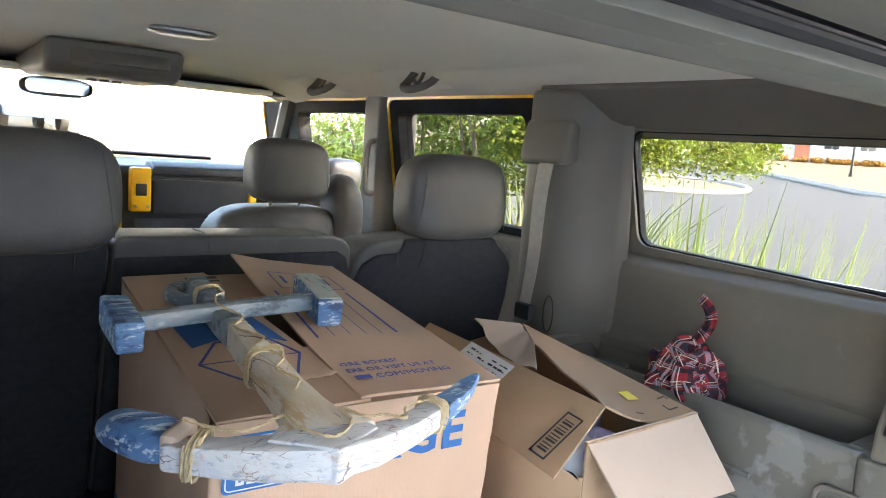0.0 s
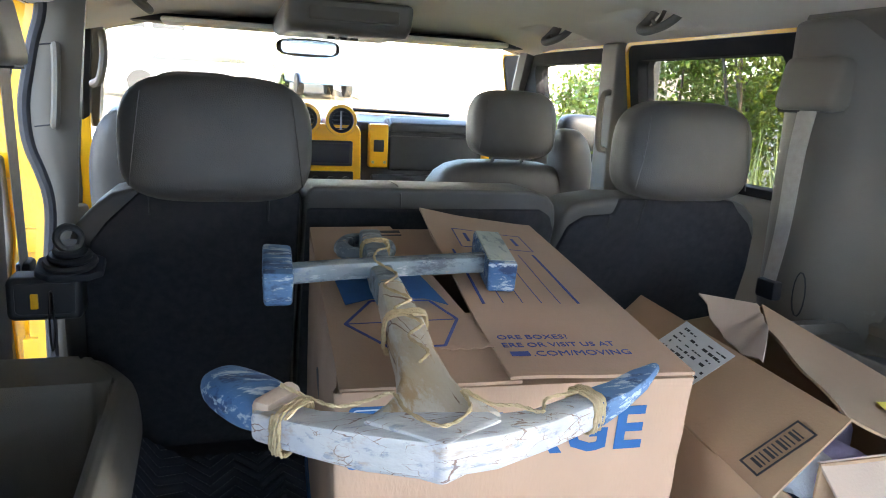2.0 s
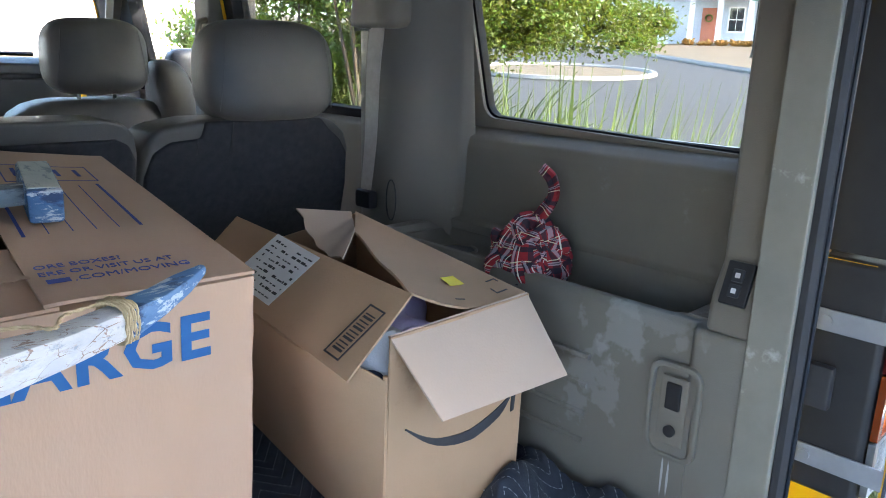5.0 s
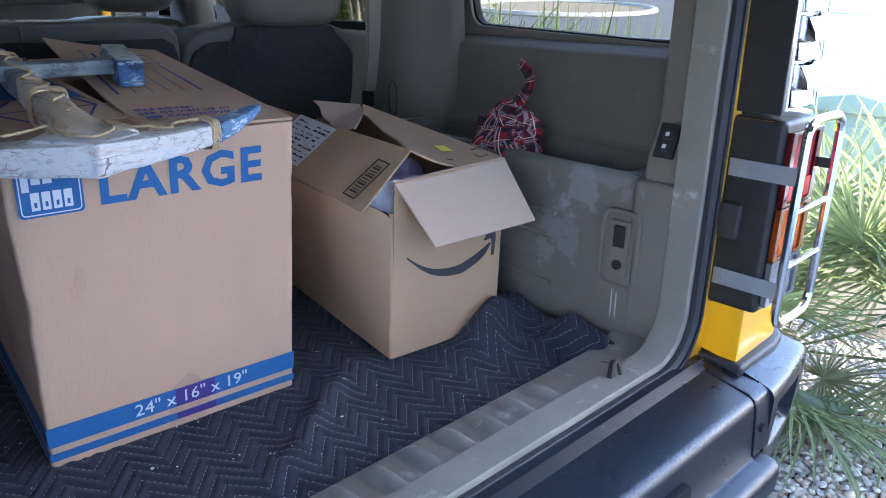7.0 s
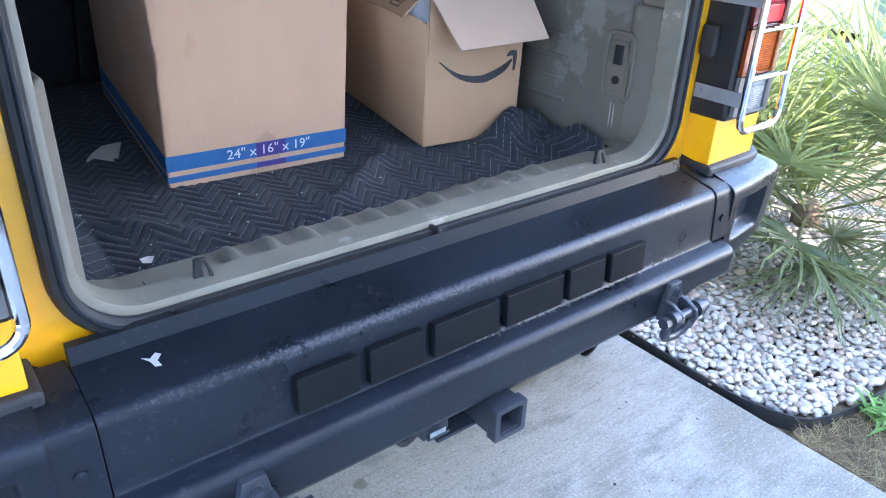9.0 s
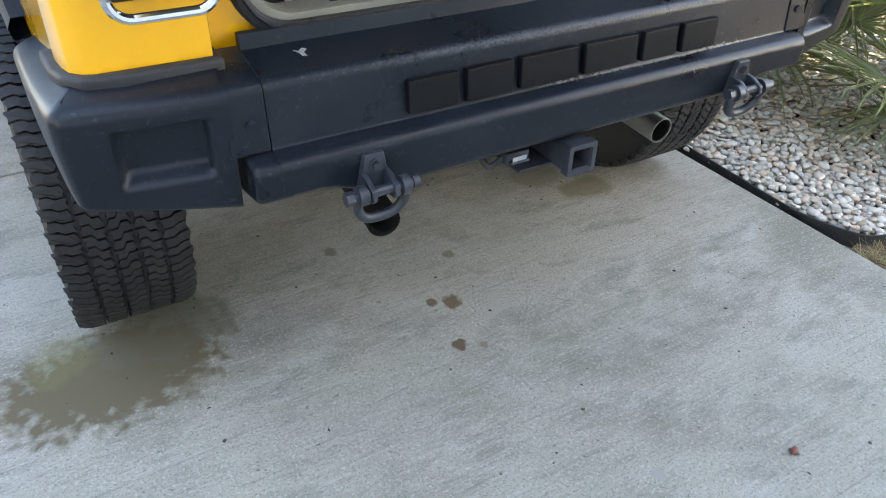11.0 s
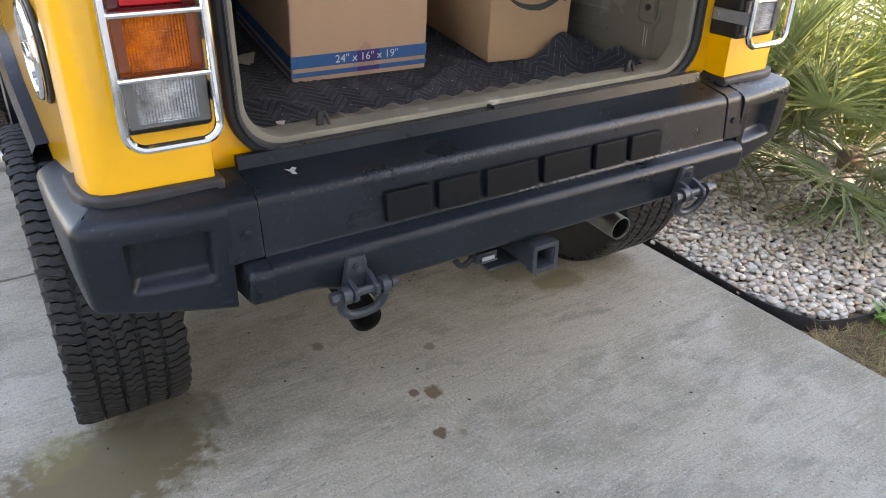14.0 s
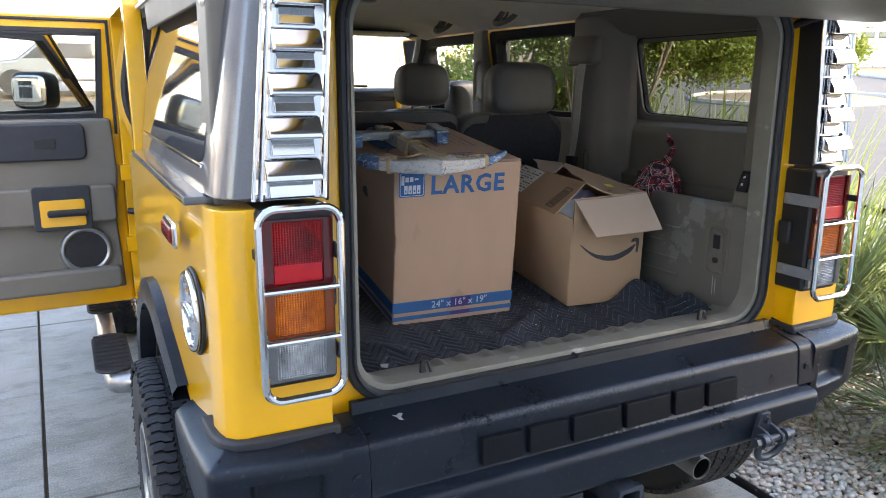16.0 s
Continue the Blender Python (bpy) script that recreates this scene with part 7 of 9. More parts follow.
part("printed_bar", bar(0.095, 0.500, 0.150, 0.500, 0.006, LF, BLACK_INK), BLACK_INK, carton, "unreadable dark print")
part("torn_card", local(BOX, sheet(16, 3, lambda u, v: (0.124 + 0.066 * u, 0.078 + (0.012 * v - 0.006) * (0.4 + 0.6 * math.sin(math.pi * u)) + 0.0022 * math.sin(23 * u) + 0.003 * u, BH + 0.0128 + 0.0012 * math.sin(9 * u) * v), 0.0010)), CARD, carton, "torn peeling strip of card")

# the anchor lying on the carton
AO = Matrix(((0.995, 0.10, 0.0, -0.325), (-0.10, 0.9895, -0.105, 0.205), (-0.0105, 0.1045, 0.9945, 1.450), (0, 0, 0, 1)))
anchor = thing("wooden_anchor", AO, "distressed white and blue wooden anchor on a cardboard box", "anchor")


def rough_up(bm, amount, scale, seed=0.0):
    for v in bm.verts:
        v.co += Vector([noise.noise((v.co.x * scale + 7 * k + seed, v.co.y * scale, v.co.z * scale)) for k in range(3)]) * amount
    return bm


def sweep(path, half, z0, z1, r=0.006, taper=0.0, drop=0.0):
    """A flat carved limb: a centre line with its half-widths, z0 to z1 thick."""
    n = len(path)
    left, right = [], []
    for i, (p, h) in enumerate(zip(path, half)):
        a, b = Vector(path[max(0, i - 1)]), Vector(path[min(n - 1, i + 1)])
        d = (b - a).normalized()
        nrm = Vector((-d.y, d.x))
        left.append(tuple(Vector(p) + nrm * h)), right.append(tuple(Vector(p) - nrm * h))
    bm = bmesh.new()
    rows = []
    for l, q in zip(left, right):
        gone = (Vector(l) - Vector(left[0])).length
        low, top = z0 + taper * gone, z1 - drop * gone
        rows.append([bm.verts.new((l[0], l[1], low)), bm.verts.new((l[0], l[1], top)), bm.verts.new((q[0], q[1], top)), bm.verts.new((q[0], q[1], low))])
    for a, b in zip(rows, rows[1:]):
        for k in range(4):
            bm.faces.new((a[k], a[(k + 1) % 4], b[(k + 1) % 4], b[k]))
    bm.faces.new(rows[0][::-1]), bm.faces.new(rows[-1])
    bmesh.ops.recalc_face_normals(bm, faces=bm.faces)
    bevel(bm, r, 2)
    return bm


part("shank", local(AO, rough_up(sweep([(0.005, 0.050), (0.006, 0.085), (0.007, 0.118), (0.008, 0.18), (0.008, 0.253), (0.005, 0.37)], [0.058, 0.034, 0.025, 0.0205, 0.021, 0.016], 0.000, 0.039), 0.0022, 28)), CRACKLE_TAN, anchor, "flaking white and tan shank")
part("shank_head", local(AO, rough_up(sweep([(0.005, 0.368), (0.001, 0.42), (0.001, 0.50), (0.002, 0.60)], [0.017, 0.0155, 0.0160, 0.0165], 0.003, 0.039), 0.0018, 28)), ANCHOR_GREY, anchor, "grey-blue shank head")
part("arm", local(AO, rough_up(sweep([(0.0, 0.030), (0.052, 0.037), (0.104, 0.057), (0.168, 0.093)], [0.024, 0.018, 0.0145, 0.0135], 0.000, 0.037, 0.006, 0.0, 0.05), 0.0022, 26)), CRACKLE, anchor, "cracked white painted arm")
part("arm", local(AO, rough_up(sweep([(0.008, 0.031), (-0.055, 0.046), (-0.100, 0.066), (-0.146, 0.094)], [0.024, 0.018, 0.0155, 0.0155], -0.003, 0.037, 0.006, 0.0, 0.06), 0.0022, 26, 3)), CRACKLE, anchor, "cracked white painted arm")
part("arm_crown", local(AO, rough_up(prism([(-0.062, 0.046), (0.004, 0.004), (0.062, 0.040), (0.040, 0.082), (-0.030, 0.082)], "z", -0.006, 0.038, 0.006), 0.0018, 34)), CRACKLE, anchor, "cracked white painted crown")
part("fluke", local(AO, rough_up(sweep([(0.160, 0.088), (0.20, 0.108), (0.232, 0.128), (0.262, 0.152)], [0.0145, 0.0140, 0.0115, 0.004], -0.001, 0.0295, 0.004, 0.20, -0.03), 0.0022, 26)), ANCHOR_BLUE, anchor, "worn blue fluke tip")
part("fluke", local(AO, rough_up(xform(blob(0, 0, 0, 0.045, 0.0285, 0.0195, 2.7, 10, lambda p: Vector((p.x, p.y * (1.0 - 0.12 * p.x), p.z * (1.0 - 0.10 * p.x)))), pose(-0.160, 0.130, 0.0145, 0, -4, 138)), 0.0016, 30)), ANCHOR_BLUE, anchor, "worn blue rounded fluke", smooth=70)
part("fluke_back", local(AO, rough_up(sweep([(-0.122, 0.094), (-0.131, 0.102), (-0.137, 0.107)], [0.022, 0.024, 0.025], -0.003, 0.0345), 0.0022, 28)), CARD_IN, anchor, "bare cut end of the fluke")
part("stock", local(AO, rough_up(sweep([(-0.125, 0.417), (-0.05, 0.433), (0.05, 0.454), (0.165, 0.478)], [0.014, 0.013, 0.013, 0.014], 0.018, 0.043), 0.0018, 28)), ANCHOR_GREY, anchor, "grey-blue cross bar")
for x, y, w, h, a in ((-0.136, 0.432, 0.019, 0.060, 2), (0.176, 0.503, 0.021, 0.074, -5)):
    part("stock_end", local(AO, xform(rough_up(rbox(-w, w, -h, h, 0.002, 0.046, 0.005), 0.0025, 34), pose(x, y, 0, 0, 0, a))), ANCHOR_BLUE, anchor, "worn blue end block")
PALE_PAINT = streaks(material("worn_pale_green_paint", (0.34, 0.38, 0.35), (0.46, 0.48, 0.44), 0.6, 0, 16, 0.6, 120, wear=(0.10, 0.17, 0.26), wear_scale=16, wear_amount=0.35, stretch=(1, 0.4, 1)), (0.12, 0.16, 0.20), (1.0, 0.3, 1.0), 40.0, 0.54, 0.60, 0.7)
part("stock_end_top", local(AO, xform(rough_up(rbox(-0.0185, 0.0185, -0.066, 0.072, 0.042, 0.0475, 0.0018), 0.0012, 34), pose(0.176, 0.503, 0, 0, 0, -5))), PALE_PAINT, anchor, "pale worn top of the end block")
part("ring", local(AO, rough_up(xform(torus(0.036, 0.012, 28, 10), pose(-0.008, 0.565, 0.018)), 0.0025, 34)), ANCHOR_GREY, anchor, "grey-blue wooden ring")


def twine(ctrl, n=6, r=0.0030):
    """Two twisted strands along a smooth line."""
    pts = [AO @ p for p in curve_pts(ctrl, n)]
    a, b = [], []
    for i, p in enumerate(pts):
        q, s = pts[min(i + 1, len(pts) - 1)], pts[max(i - 1, 0)]
        d = (q - s).normalized()
        u = d.orthogonal().normalized()
        w = d.cross(u)
        ph = i * 1.1
        o = (math.cos(ph) * u + math.sin(ph) * w) * r * 0.55
        a.append(p + o), b.append(p - o)
    return join(tube(a, r * 0.72, 5), tube(b, r * 0.72, 5))


def wrap(y, half, z0, z1, turns, slope, x=0.0):
    """Turns of twine round a limb that runs along y."""
    pts = []
    for i in range(turns * 8 + 1):
        t = i / 8
        k = [(half, z1), (0, z1 + 0.003), (-half, z1), (-half - 0.003, (z0 + z1) / 2), (-half, z0), (0, z0 - 0.002), (half, z0), (half + 0.003, (z0 + z1) / 2)][i % 8]
        pts.append((x + k[0], y + slope * t + 0.006 * (k[0] / max(half, 0.01)), k[1]))
    return pts


part("twine_wrap", twine(wrap(0.252, 0.022, -0.002, 0.041, 4, 0.004, 0.008), 3, 0.0019), ROPE, anchor, "jute twine wound round the shank")
part("twine_wrap", twine(wrap(0.520, 0.018, 0.001, 0.041, 3, 0.005, 0.002), 3, 0.0019), ROPE, anchor, "jute twine wound round the shank")
part("twine", twine([(0.012, 0.535, 0.043), (0.016, 0.49, 0.045), (-0.002, 0.462, 0.049), (-0.010, 0.42, 0.049), (0.014, 0.385, 0.043), (-0.006, 0.345, 0.042), (0.020, 0.305, 0.042), (-0.004, 0.268, 0.044), (0.022, 0.235, 0.042), (0.002, 0.20, 0.042), (0.016, 0.165, 0.042), (0.004, 0.14, 0.042)], 8, 0.0017), ROPE, anchor, "jute twine zigzag")
part("twine", twine([(-0.128, 0.100, 0.0416), (-0.105, 0.086, 0.0369), (-0.080, 0.066, 0.0382), (-0.050, 0.074, 0.0399), (-0.030, 0.080, 0.0420), (-0.022, 0.052, 0.0410), (0.004, 0.026, 0.0410), (0.034, 0.052, 0.0408), (0.034, 0.084, 0.0418), (0.056, 0.064, 0.0386), (0.080, 0.062, 0.0372), (0.100, 0.052, 0.0362), (0.112, 0.075, 0.0355), (0.140, 0.088, 0.0340), (0.160, 0.094, 0.0329)], 8, 0.0017), ROPE, anchor, "jute twine laid along the arms")
def ring_wrap(p, d, half, z0, z1, turns):
    d = Vector(d).normalized()
    nrm = Vector((-d.y, d.x))
    pts = []
    for i in range(turns * 8 + 1):
        k = [(half, z1), (0, z1 + 0.003), (-half, z1), (-half - 0.003, (z0 + z1) / 2), (-half, z0), (0, z0 - 0.002), (half, z0), (half + 0.003, (z0 + z1) / 2)][i % 8]
        c = Vector(p) + nrm * k[0] + d * (0.0045 * i / 8)
        pts.append((c.x, c.y, k[1]))
    return pts


part("twine_wrap", twine(ring_wrap((0.152, 0.088), (0.035, 0.020), 0.0155, -0.003, 0.0305, 4), 3, 0.0018), ROPE, anchor, "jute twine wound round the arm")
part("twine_wrap", twine(ring_wrap((-0.112, 0.073), (-0.03, 0.024), 0.0185, -0.006, 0.0315, 3), 3, 0.0018), ROPE, anchor, "jute twine wound round the arm")

# the open parcel beside it
PB = plane_frame((0.242, 0.375, 0.960), (0.998, -0.052, -0.030), (0.0305, 0.0055, 0.9995))
parcel = thing("open_parcel", PB, "opened brown cardboard parcel with raised flaps and clothes inside", "box")
FL, FR, BL, BR = Vector((0.242, 0.375, 0.960)), Vector((0.532, 0.360, 0.952)), Vector((0.285, 0.868, 1.000)), Vector((0.575, 0.855, 0.995))
TFL, TFR, TBL, TBR = Vector((0.253, 0.377, 1.319)), Vector((0.544, 0.362, 1.328)), Vector((0.195, 0.870, 1.324)), Vector((0.572, 0.868, 1.376))


def card_wall(p0, p1, q0, q1, sag=None):
    """A cardboard wall from its foot line to its top line, a little out of true."""
    def f(u, v):
        top = q0 + (q1 - q0) * u
        if sag:
            top = top + sag(u)
        p = p0 + (p1 - p0) * u
        return p + (top - p) * v + Vector((0.003, 0.003, 0)) * noise.noise((u * 3, v * 3, p0.x * 9))
    return sheet(26, 8, f, 0.004)


part("box_side", card_wall(FL, FR, TFL, TFR), CARD_TAN, parcel)
part("box_side", card_wall(FL, BL, Vector((0.172, 0.370, 1.276)), TBL, lambda u: max(0.0, 1 - u / 0.30) ** 2.2 * Vector((0.074, 0.004, 0)) + max(0.0, 1 - u / 0.07) * Vector((0, 0, -0.024)) + Vector((0, 0, 0.002 * math.sin(60 * u))) * (u < 0.12)), CARD_TAN, parcel, "bulging side, torn at the corner")
part("box_side", card_wall(FR, BR, TFR, TBR), CARD_TAN, parcel)
part("box_side", card_wall(BL, BR, TBL, TBR), CARD_TAN, parcel)
part("box_base", card_wall(FL, FR, BL, BR), CARD_TAN, parcel)
for p, q in ((FL, Vector((0.246, 0.376, 1.26))), (FR, TFR)):
    part("box_edge", tube([p, p.lerp(q, 0.5), q], 0.0042, 8), CARD_TAN, parcel)


def world_flap(pts, mat, label="", thick=0.004, bow=0.0):
    a, b, c, d = [Vector(p) for p in pts]
    nrm = (b - a).cross(d - a).normalized()
    return part("box_flap", sheet(10, 10, lambda u, v: (a + (b - a) * u) * (1 - v) + (d + (c - d) * u) * v + nrm * bow * math.sin(math.pi * u) * math.sin(math.pi * v), thick), mat, parcel, label)


near = world_flap([(0.253, 0.377, 1.321), (0.544, 0.362, 1.330), (0.532, 0.258, 1.218), (0.288, 0.296, 1.205)], CARD_IN, "pale inner side of the near flap", bow=0.004)
world_flap([(0.169, 0.367, 1.279), (0.195, 0.87, 1.325), (0.301, 0.893, 1.400), (0.301, 0.383, 1.373)], CARD_TAN, "raised side flap with a shipping label", bow=-0.004)
RIGHT = [Vector(p) for p in ((0.544, 0.366, 1.330), (0.572, 0.870, 1.379), (0.432, 0.690, 1.388), (0.303, 0.392, 1.374))]
def right_flap(u, v):
    p = (RIGHT[0] + (RIGHT[1] - RIGHT[0]) * u) * (1 - v) + (RIGHT[3] + (RIGHT[2] - RIGHT[3]) * u) * v
    return p + Vector((0, 0, -0.026 * math.sin(math.pi * v) * (1 - u) ** 2 + 0.003 * math.sin(9 * u) * v))
part("box_flap", sheet(12, 12, right_flap, 0.004), CARD_TAN, parcel, "side flap folded inwards, torn at its end")
torn = [Vector(p) for p in ((0.432, 0.690, 1.390), (0.560, 0.870, 1.382), (0.446, 0.903, 1.398), (0.440, 0.800, 1.380), (0.300, 0.552, 1.390))]
def torn_flap(u, v):
    """The far flap, its pale inner side turned up and torn to a point."""
    p = (torn[0] + (torn[1] - torn[0]) * u) * (1 - v) + (torn[4] + (torn[2] - torn[4]) * u) * v
    return p + Vector((0.004 * math.sin(23 * u) * v, 0, -0.030 * math.sin(math.pi * u) * v + 0.002 * math.sin(17 * u)))
far = part("box_flap", sheet(16, 8, torn_flap, 0.003), CARD_IN, parcel, "torn far flap showing its pale inner side")
# label, marks and tape on the flaps
def quad_frame(pts):
    a, b, c, d = [Vector(p) for p in pts]
    ex, ey = (b - a).normalized(), (d - a)
    ez = ex.cross(ey).normalized()
    ey = ez.cross(ex)
    return Matrix(((ex.x, ey.x, ez.x, a.x), (ex.y, ey.y, ez.y, a.y), (ex.z, ey.z, ez.z, a.z), (0, 0, 0, 1)))


LL = quad_frame([(0.169, 0.367, 1.279), (0.195, 0.87, 1.325), (0.301, 0.893, 1.400), (0.301, 0.383, 1.373)])
off = lambda h: Matrix.Translation((0, 0, h))
part("shipping_label", xform(rbox(0.245, 0.385, 0.020, 0.135, 0.0, 0.0008, 0), LL @ off(-0.0062)), PAPER, parcel, "white shipping label", smooth=0)
random.seed(8)
for r in range(9):
    x = 0.252
    while x < 0.372:
        w = random.uniform(0.003, 0.013)
        if random.random() < 0.8:
            part("label_bar", xform(rbox(x, min(0.380, x + w), 0.028 + 0.0115 * r, 0.028 + 0.0115 * r + random.choice((0.0022, 0.003, 0.0048)), 0.0, 0.0004, 0), LL @ off(-0.0068)), BLACK_INK, parcel, smooth=0)
        x += w + random.uniform(0.0015, 0.005)
part("printed_frame", xform(frame_prism([(0.036, 0.014), (0.074, 0.014), (0.074, 0.112), (0.036, 0.112)], [(0.039, 0.017), (0.071, 0.017), (0.071, 0.109), (0.039, 0.109)], "z", 0, 0.0006), LL @ off(-0.0058)), BLACK_INK, parcel, "black printed frame", smooth=0)
for k in range(11):
    w = 0.0022 + 0.002 * ((k * 7) % 3 == 0)
    part("printed_bar", xform(rbox(0.044, 0.066, 0.026 + 0.0069 * k, 0.026 + 0.0069 * k + w, 0, 0.0006, 0), LL @ off(-0.0058)), BLACK_INK, parcel, smooth=0)
def on_right(u, v):
    return right_flap(u, v) + Vector((0, 0, 0.0052))
def patch(u0, u1, v0, v1, mat, name, label=""):
    part(name, sheet(4, 4, lambda a, b: on_right(u0 + (u1 - u0) * a, v0 + (v1 - v0) * b), 0.0006), mat, parcel, label, smooth=60)
patch(0.150, 0.225, 0.34, 0.49, STICKER, "yellow_sticker", "small yellow sticker")
for q in ((0.035, 0.042, 0.10, 0.20), (0.035, 0.075, 0.19, 0.20), (0.120, 0.127, 0.06, 0.15), (0.10, 0.127, 0.06, 0.068), (0.035, 0.042, 0.50, 0.58)):
    patch(*q, BLACK_INK, "printed_line")
# dark curved band printed on the near face
PF = PB @ Matrix.Translation((0, -0.0048, 0)) @ Matrix.Rotation(radians(90), 4, "X")
LOW = curve_pts([(0.032, 0.204, 0), (0.068, 0.175, 0), (0.098, 0.158, 0), (0.131, 0.148, 0), (0.160, 0.145, 0), (0.188, 0.147, 0), (0.238, 0.168, 0), (0.262, 0.195, 0)], 4)
HIGH = curve_pts([(0.034, 0.206, 0), (0.064, 0.186, 0), (0.095, 0.172, 0), (0.122, 0.166, 0), (0.150, 0.163, 0), (0.179, 0.165, 0), (0.224, 0.180, 0), (0.259, 0.198, 0)], 4)
part("printed_curve", xform(prism([(p.x, p.y) for p in LOW] + [(p.x, p.y) for p in HIGH[::-1]], "z", -0.002, 0.0012), PF), BLACK_INK, parcel, "dark curved printed band", smooth=0)
part("printed_curve", xform(prism([(0.242, 0.205), (0.248, 0.216), (0.258, 0.220), (0.274, 0.218), (0.276, 0.205), (0.273, 0.170), (0.266, 0.168), (0.266, 0.195), (0.262, 0.207)], "z", -0.002, 0.0012), PF), BLACK_INK, parcel, "dark printed hook", smooth=0)
# clothes in the parcel
LILAC = material("lilac_cloth", (0.30, 0.25, 0.42), (0.42, 0.38, 0.55), 0.9, 0, 20, 0.5, 300)
NAVY = material("navy_cloth", (0.015, 0.02, 0.045), (0.03, 0.04, 0.08), 0.9, 0, 20, 0.5, 300)
PALE = material("pale_cloth", (0.45, 0.46, 0.50), (0.55, 0.56, 0.60), 0.9, 0, 20, 0.5, 300)
def crumple(cx, cy, cz, sx, sy, sz, seed):
    bm = blob(cx, cy, cz, sx, sy, sz, 2.4, 14)
    for v in bm.verts:
        n = Vector((v.co.x - cx, v.co.y - cy, v.co.z - cz)).normalized()
        q = v.co * 14 + Vector((seed, seed, 0))
        v.co += n * (0.022 * (1 - abs(noise.noise(q)) * 2.2) + 0.010 * noise.noise(q * 2.3))
    return bm


tagged(part("folded_garment", crumple(0.34, 0.52, 1.255, 0.085, 0.12, 0.060, 1), LILAC, smooth=60), "crumpled lilac garment stuffed in the parcel", "clothes")
tagged(part("folded_garment", crumple(0.285, 0.455, 1.226, 0.048, 0.045, 0.045, 4), NAVY, smooth=60), "crumpled navy garment stuffed in the parcel", "clothes")
tagged(part("folded_garment", crumple(0.292, 0.452, 1.270, 0.036, 0.042, 0.040, 9), PALE, smooth=60), "crumpled pale garment stuffed in the parcel", "clothes")

# plaid cloth in the bin
def plaid():
    m = material("plaid_cloth", (0.22, 0.010, 0.018), (0.28, 0.016, 0.024), 0.85, 0, 60, 0.4, 600)
    n, l = m.node_tree.nodes, m.node_tree.links
    p = n["Principled BSDF"]
    src = p.inputs["Base Color"].links[0].from_socket
    uv = n.new("ShaderNodeUVMap")
    sep = n.new("ShaderNodeSeparateXYZ")
    l.new(uv.outputs[0], sep.inputs[0])

    def band(axis, width, period, shift):
        a = n.new("ShaderNodeMath")
        a.operation = "ADD"
        a.inputs[1].default_value = shift
        l.new(sep.outputs[axis], a.inputs[0])
        b = n.new("ShaderNodeMath")
        b.operation = "PINGPONG"
        b.inputs[1].default_value = period
        l.new(a.outputs[0], b.inputs[0])
        c = n.new("ShaderNodeMath")
        c.operation = "LESS_THAN"
        c.inputs[1].default_value = width
        l.new(b.outputs[0], c.inputs[0])
        return c.outputs[0]

    col = src
    for axis, width, shift, tone, amount in ((1, 0.0050, 0.0, (0.010, 0.010, 0.022), 0.9), (0, 0.0060, 0.0, (0.010, 0.010, 0.022), 0.8), (0, 0.0035, 0.0115, (0.42, 0.40, 0.46), 0.5), (1, 0.0030, 0.0125, (0.50, 0.42, 0.47), 0.5), (0, 0.0009, 0.0165, (0.012, 0.012, 0.03), 0.9), (1, 0.0009, 0.0125, (0.012, 0.012, 0.03), 0.9), (0, 0.0009, 0.0215, (0.65, 0.63, 0.55), 0.85), (1, 0.0009, 0.0205, (0.65, 0.60, 0.40), 0.85)):
        k = n.new("ShaderNodeMath")
        k.operation = "MULTIPLY"
        k.inputs[1].default_value = amount
        l.new(band(axis, width, 0.022, shift), k.inputs[0])
        mx = n.new("ShaderNodeMix")
        mx.data_type = "RGBA"
        mx.inputs[7].default_value = (*tone, 1)
        l.new(k.outputs[0], mx.inputs[0])
        l.new(col, mx.inputs[6])
        col = mx.outputs[2]
    l.new(col, p.inputs["Base Color"])
    return m


def cloth_fold(ctrl, width, lean, curl=0.3, seed=0.0):
    """A fold of cloth: a strip along a smooth line, curled across its width, its checks at true size."""
    bm = bmesh.new()
    lay = bm.loops.layers.uv.new("UVMap")
    pts, run, rows = curve_pts(ctrl, 7), 0.0, []
    lean = Vector(lean).normalized()
    for i, p in enumerate(pts):
        d = (pts[min(i + 1, len(pts) - 1)] - pts[max(i - 1, 0)]).normalized()
        run += (p - pts[max(i - 1, 0)]).length
        out = (lean - d * lean.dot(d)).normalized()
        side = d.cross(out)
        t = i / (len(pts) - 1)
        w = width * (0.55 + 0.45 * math.sin(math.pi * (0.15 + 0.7 * t)))
        row = []
        for k in range(9):
            q = k / 4 - 1
            c = p + side * w * 0.5 * math.sin(q * (1.0 + curl)) / math.sin(1.0 + curl) * (1.0 if curl < 0.5 else 0.8) - out * w * curl * q * q * 0.6
            c += out * (0.007 * math.sin(q * 5 + run * 60 + seed) + 0.011 * noise.noise(c * 34 + Vector((seed, 0, 0)))) + Vector((0, 0, 0.006 * noise.noise(c * 46 + Vector((seed, 3, 0)))))
            row.append((bm.verts.new(c), (q * width * 0.5 + seed * 0.031, run + seed * 0.017)))
        rows.append(row)
    for a, b in zip(rows, rows[1:]):
        for k in range(8):
            quad = (a[k], a[k + 1], b[k + 1], b[k])
            f = bm.faces.new([q[0] for q in quad])
            for lp, q in zip(f.loops, quad):
                lp[lay].uv = q[1]
    bmesh.ops.recalc_face_normals(bm, faces=bm.faces)
    bmesh.ops.solidify(bm, geom=bm.faces[:], thickness=0.0015)
    return bm


